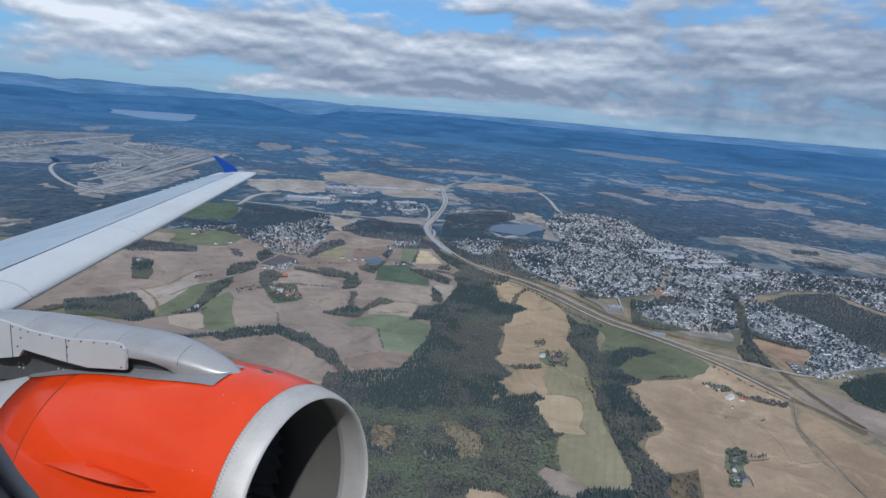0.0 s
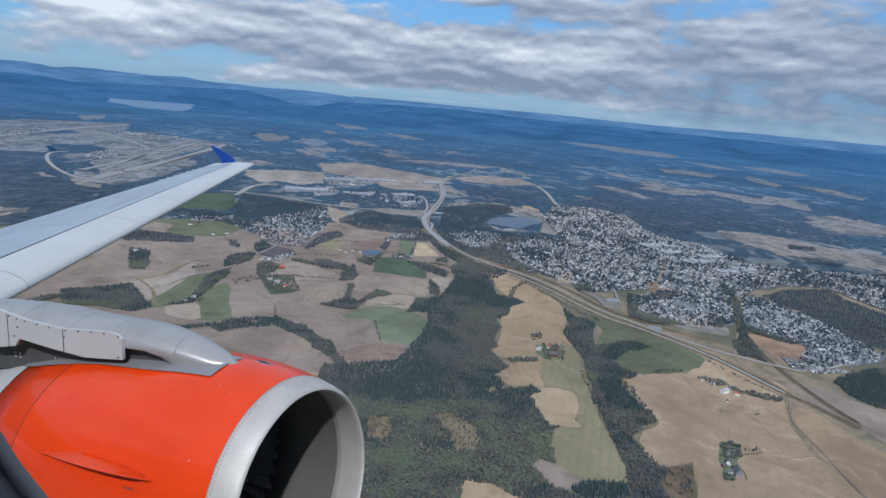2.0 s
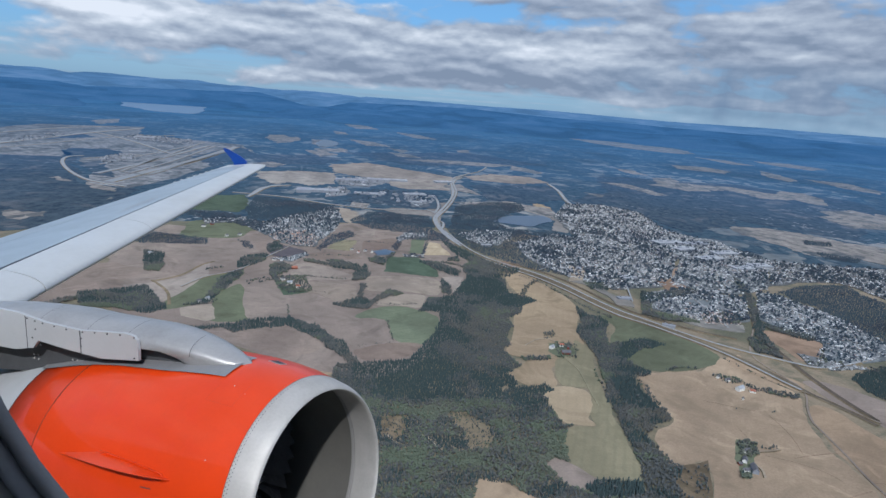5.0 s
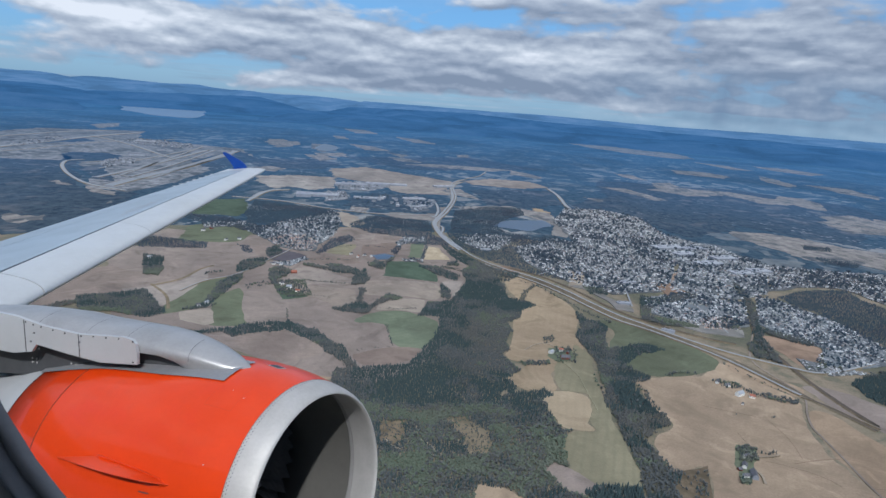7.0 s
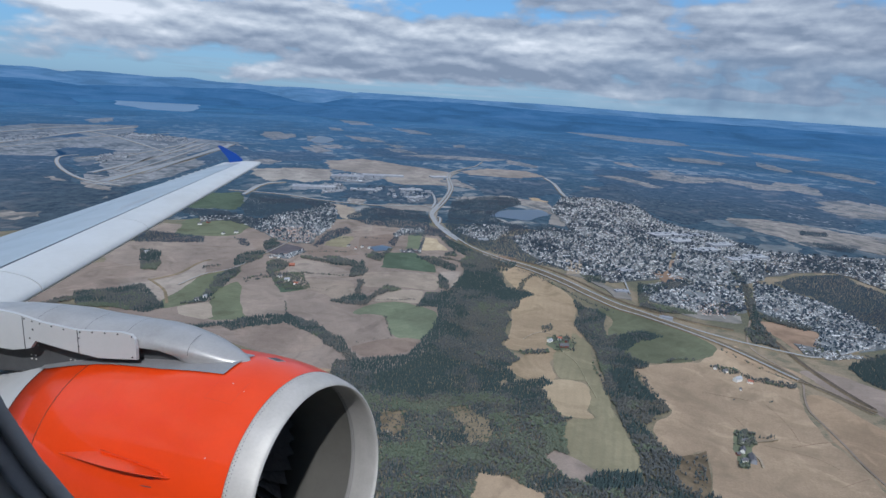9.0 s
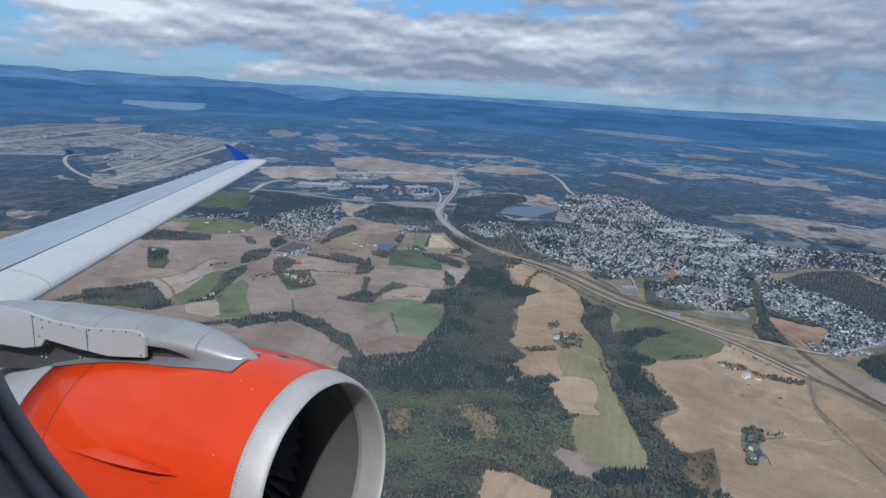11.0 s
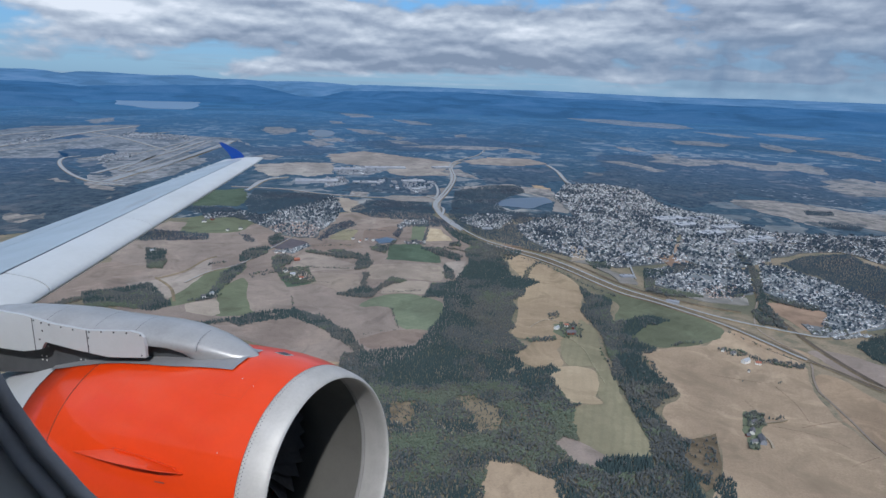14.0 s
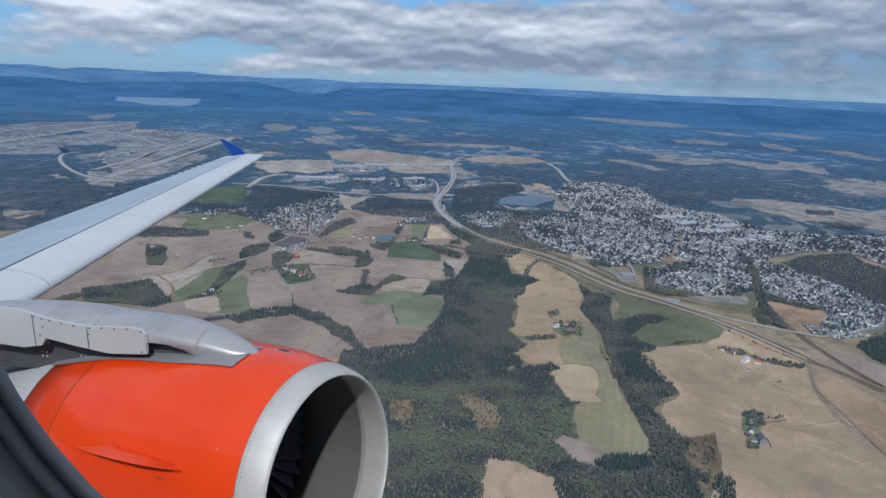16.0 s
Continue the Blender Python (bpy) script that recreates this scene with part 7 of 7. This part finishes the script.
plate("side_panel", [(-12.756, -1.186), (-12.75, -1.08), (-12.762, -1.0), (-12.80, -0.965), (-12.90, -0.953), (-13.436, -0.997), (-13.862, -0.977), (-14.227, -0.924), (-14.9, -0.90), (-15.4, -0.90), (-15.4, -1.30), (-14.3, -1.30), (-14.05, -1.25), (-13.983, -1.17), (-13.6, -1.205), (-13.193, -1.231)], 5.565, 0.03, WHITE, pylon, "white riveted side panel")
for x, z in ((-12.80, -1.17), (-12.79, -0.98), (-12.95, -0.975), (-13.1, -0.985), (-13.25, -0.995), (-13.4, -1.01), (-13.42, -1.07), (-13.43, -1.15), (-13.6, -1.01), (-13.75, -1.0), (-13.9, -0.99), (-14.0, -0.98), (-14.1, -0.965), (-14.0, -1.06), (-14.05, -1.15), (-13.95, -1.21)):
    bm = bmesh.new()
    bmesh.ops.create_cone(bm, cap_ends=True, segments=8, radius1=0.009, radius2=0.007, depth=0.006, matrix=Matrix.Translation((x, 5.562, z)) @ Matrix.Rotation(radians(90), 4, "X"))
    part("screw", bm, DARK_GREY, pylon, smooth=False)
for x0, z0, z1 in ((-13.43, -0.998, -1.215), (-14.12, -0.945, -1.27)):
    plate("panel_gap", [(x0, z0), (x0 - 0.008, z0), (x0 - 0.008, z1), (x0, z1)], 5.5625, 0.002, SEAM, pylon)
# shade of the recess under the fairing, put into this plate's dark colour
plate("pylon_wall", [(-12.2, -1.18), (-12.40, -1.085), (-12.75, -1.02), (-15.4, -1.12), (-15.4, -1.7), (-13.4, -1.45), (-12.4, -1.33)], 5.70, 0.35, DARK_GREY, pylon, "pylon side with recess shade painted dark")

for x, z in ((-14.24, -1.385), (-14.18, -1.385), (-14.24, -1.425), (-14.18, -1.425), (-13.72, -1.365), (-13.66, -1.365)):
    bm = bmesh.new()
    bmesh.ops.create_cone(bm, cap_ends=True, segments=8, radius1=0.010, radius2=0.008, depth=0.006, matrix=Matrix.Translation((x, 5.698, z)) @ Matrix.Rotation(radians(90), 4, "X"))
    part("rivet", bm, LIP, pylon, smooth=False)
# sheet joints across the pylon's back
for x in (-12.32, -12.98, -13.44, -14.05):
    xs_ = [p[0] for p in PY][::-1]
    top, w = (float(np.interp(x, xs_, [p[i] for p in PY][::-1])) for i in (1, 2))
    rows = []
    for k in range(13):
        a = math.pi * k / 12
        y, z = PYLON_Y + (w + 0.003) * math.cos(a), top + 0.003 - 0.5 * w + 0.5 * w * math.sin(a) ** 0.8
        rows.append([(x - 0.05 * math.cos(a), y, z), (x - 0.004 - 0.05 * math.cos(a), y, z)])
    part("joint", loft(rows, False, False), DARK_GREY, pylon, smooth=False)

# wing: sections from the pylon outwards
def le(y):
    return Vector((-15.28 - 0.4325 * (y - 6.69), y, 0.056 - (17 - y) * 0.1051))


def te_x(y):
    return -18.65 - 0.302 * (y - 8.34)


FOIL = [(0.0, 0.0), (0.004, 0.012), (0.015, 0.023), (0.04, 0.036), (0.09, 0.050), (0.18, 0.063), (0.30, 0.069), (0.385, 0.068), (0.55, 0.056), (0.72, 0.036), (0.88, 0.015), (1.0, 0.0)]


def section(y, f0, f1, lift=0.0):
    """Upper skin from chord fraction f0 to f1 and the lower skin back again."""
    f0, f1 = (f(y) if callable(f) else f for f in (f0, f1))
    a = le(y)
    chord = a.x - te_x(y)
    fr = [f0 + (f1 - f0) * t for t in (0.0, 0.01, 0.035, 0.09, 0.2, 0.36, 0.56, 0.78, 1.0)]
    up = lambda f: float(np.interp(f, [q[0] for q in FOIL], [q[1] for q in FOIL]))
    top = [(a.x - chord * f, y, a.z + chord * (up(f) - 0.03 * f) + lift) for f in fr]
    low = [(a.x - chord * f, y, a.z - chord * 0.75 * up(f) - chord * 0.03 * f - (0.004 if f in (0.0, 1.0) else 0)) for f in reversed(fr)]
    return top + low


def spar(off):
    return lambda y: float(np.interp(y, (6.5, 17.0), (0.262, 0.36))) + off


def wing_piece(name, y0, y1, f0, f1, mat, parent, label, n=8):
    ys = [y0 + (y1 - y0) * k / n for k in range(n + 1)]
    return sharp(part(name, loft([section(y, f0, f1) for y in ys]), mat, parent, label), 40)


wing = wing_piece("wing", 1.6, 16.55, spar(0.009), 0.745, WING_GREY, plane, "pale blue-grey wing skin")
for y0, y1 in ((6.62, 9.4), (9.412, 12.0), (12.012, 14.4), (14.412, 16.55)):
    wing_piece("slat", y0, y1, 0.0, spar(-0.006), SLAT_GREY, wing, "light grey leading-edge slat", 4)
wing_piece("leading_edge", 1.6, 6.60, 0.0, spar(-0.006), SLAT_GREY, wing, "light grey fixed leading edge", 4)
for y0, y1 in ((1.6, 9.0), (9.01, 13.2)):
    wing_piece("flap", y0, y1, 0.75, 1.0, WING_GREY, wing, "pale grey trailing-edge flap", 4)
wing_piece("aileron", 13.215, 16.0, 0.75, 0.985, WING_GREY, wing, "pale grey aileron", 4)
wing_piece("tip_trailing_edge", 16.01, 16.55, 0.75, 0.99, WING_GREY, wing, "", 2)
def sunk(y):
    a = section(y, spar(-0.02), spar(0.02), -0.012)
    return [Vector(p) for p in a]


part("spar_gap", loft([sunk(1.7 + 1.85 * k) for k in range(9)]), SEAM, wing, "dark joint along the wing")
# rounded tip
rings = []
for k in range(9):
    s = k / 8
    y = 16.553 + 0.90 * s
    base = section(y, 0.0, 1.0)
    a = le(y)
    chord = a.x - te_x(y)
    shrink = math.sqrt(max(0.0, 1 - s * s)) * 0.95 + 0.05
    front = 0.07 * (1 - math.sqrt(max(0.0, 1 - s ** 3.5)))
    mid = base[len(base) // 4]
    ring = []
    for p in base:
        f = (a.x - p[0]) / chord
        x = a.x - chord * (front + f * (1 - front))
        z0 = a.z - chord * 0.03 * f
        ring.append((x, y, z0 + (p[2] - z0) * shrink))
    rings.append(ring)
sharp(part("wing_tip", loft(rings), SLAT_GREY, wing, "rounded pale wing tip"), 50)
# winglet: upswept fin with a curved front
fin = [(-20.46, 0.19), (-20.56, 0.27), (-20.71, 0.36), (-20.95, 0.455), (-21.17, 0.55), (-21.29, 0.585), (-21.37, 0.575), (-21.34, 0.53), (-21.19, 0.40), (-21.03, 0.26), (-20.93, 0.15), (-20.90, 0.0), (-20.45, 0.05)]
bm = bmesh.new()
ra = [bm.verts.new((x, 17.1 + max(0, z - 0.1) * 0.15 - 0.018, z)) for x, z in fin]
rb = [bm.verts.new((x, 17.1 + max(0, z - 0.1) * 0.15 + 0.018, z)) for x, z in fin]
bm.faces.new(ra), bm.faces.new(rb)
for i in range(len(ra)):
    j = (i + 1) % len(ra)
    bm.faces.new((ra[i], ra[j], rb[j], rb[i]))
part("winglet", bm, BLUE, wing, "blue swept winglet fin", smooth=False)
# static wicks and hinge blocks on the trailing edge
for k in range(7):
    y = 14.0 + 0.36 * k
    chord = le(y).x - te_x(y)
    p = Vector((te_x(y) + 0.03, y, le(y).z - 0.03 * chord + 0.015))
    bm = bmesh.new()
    bmesh.ops.create_cone(bm, cap_ends=True, segments=8, radius1=0.014, radius2=0.006, depth=0.10, matrix=Matrix.Translation(p) @ Matrix.Rotation(radians(-90), 4, "Y"))
    part("static_wick", bm, SLAT_GREY, wing, smooth=False)
# vent slots on the upper skin
for k in range(2):
    rows = []
    for q in range(5):
        y = 9.9 + 0.35 * q + 0.25 * k
        a = le(y)
        chord = a.x - te_x(y)
        f = 0.40 + 0.035 * k
        z = a.z + chord * (0.067 - 0.03 * f) + 0.006
        rows.append([(a.x - chord * f, y, z), (a.x - chord * (f + 0.008), y, z)])
    part("vent_slot", loft(rows, False, False), PYLON_GREY, wing, "grey vent slot", smooth=False)

# ---- cabin window ----
window = empty("window_1", AIRCRAFT)
tagged(window, "oval cabin window with black rubber seal", "window", kind="structure")
W_X, W_Z = -8.657, 0.762


def window_ring(y, hw, hh, rad, n=10):
    pts = []
    for cx, cz, a0 in ((1, 1, 0), (-1, 1, 90), (-1, -1, 180), (1, -1, 270)):
        for k in range(n + 1):
            a = radians(a0 + 90 * k / n)
            pts.append((W_X + cx * (hw - rad) + rad * math.cos(a), y, W_Z + cz * (hh - rad) + rad * math.sin(a)))
    return pts


def frame_ring(name, rows, mat, label):
    return part(name, loft([window_ring(*r) for r in rows], False), mat, window, label)


frame_ring("outer_seal", [(1.869, 0.1708, 0.1708, 0.120), (1.8665, 0.1700, 0.1700, 0.120), (1.8645, 0.1708, 0.1708, 0.121), (1.8640, 0.1722, 0.1722, 0.122), (1.8650, 0.1738, 0.1738, 0.123), (1.869, 0.1740, 0.1740, 0.123)], RUBBER, "black rubber window seal")
frame_ring("inner_seal", [(1.868, 0.1741, 0.1741, 0.123), (1.8640, 0.1745, 0.1745, 0.123), (1.8622, 0.1758, 0.1758, 0.124), (1.8618, 0.1775, 0.1775, 0.125), (1.8632, 0.1790, 0.1790, 0.126), (1.868, 0.1792, 0.1792, 0.126)], SEAL_GREY, "dark blue-grey inner seal")
frame_ring("shadow_gap", [(1.868, 0.1793, 0.1793, 0.126), (1.866, 0.1800, 0.1800, 0.127), (1.866, 0.1815, 0.1815, 0.127)], RUBBER, "dark groove round the seal")
frame_ring("lining", [(1.868, 0.1816, 0.1816, 0.127), (1.8625, 0.1820, 0.1820, 0.127), (1.852, 0.1920, 0.1920, 0.132), (1.825, 0.2140, 0.2140, 0.145), (1.806, 0.2400, 0.2500, 0.16), (1.802, 0.33, 0.36, 0.2), (1.812, 0.33, 0.36, 0.2)], LINING, "grey moulded window lining")

# fuselage skin round the cabin, open at the windows
bm = bmesh.new()
xs = []
for k in range(-14, 17):
    mid = -8.67 + 0.60 * k
    xs += [mid - 0.20 if k == 0 else mid - 0.12, mid + 0.25 if k == 0 else mid + 0.12]
xs.sort(reverse=True)
angs = [-85 + 10 * k for k in range(9)] + [8.0, 14.0, 28.0, 38.0] + [50 + 10 * k for k in range(9)] + [142.0, 152.0, 166.0, 172.0] + [180 + 10 * k for k in range(9)]
skin = [[bm.verts.new((x, 1.975 * math.cos(radians(a)), 1.975 * math.sin(radians(a)))) for a in angs] for x in xs]
for i in range(len(xs) - 1):
    for k in range(len(angs)):
        if i % 2 == 0 and angs[k] in (14.0, 152.0):
            continue
        if xs[i] == -8.42 and angs[k] in (8.0, 14.0, 28.0):
            continue
        j = (k + 1) % len(angs)
        bm.faces.new((skin[i][k], skin[i][j], skin[i + 1][j], skin[i + 1][k]))
for end, rings in ((skin[0], ((0.8, 0.96, -0.05), (1.8, 0.82, -0.15), (2.7, 0.58, -0.3), (3.2, 0.30, -0.42), (3.35, 0.05, -0.48))), (skin[-1], ((-3.0, 0.98, 0.05), (-7.0, 0.75, 0.45), (-11.0, 0.42, 0.95), (-14.0, 0.15, 1.35)))):
    prev = end
    for dx, f, up in rings:
        ring = [bm.verts.new((end[0].co.x + dx, v.co.y * f, v.co.z * f + up)) for v in end]
        for k in range(len(ring)):
            j = (k + 1) % len(ring)
            bm.faces.new((prev[k], prev[j], ring[j], ring[k]))
        prev = ring
    bm.faces.new(prev)
part("fuselage", bm, WHITE, plane, "white fuselage skin")
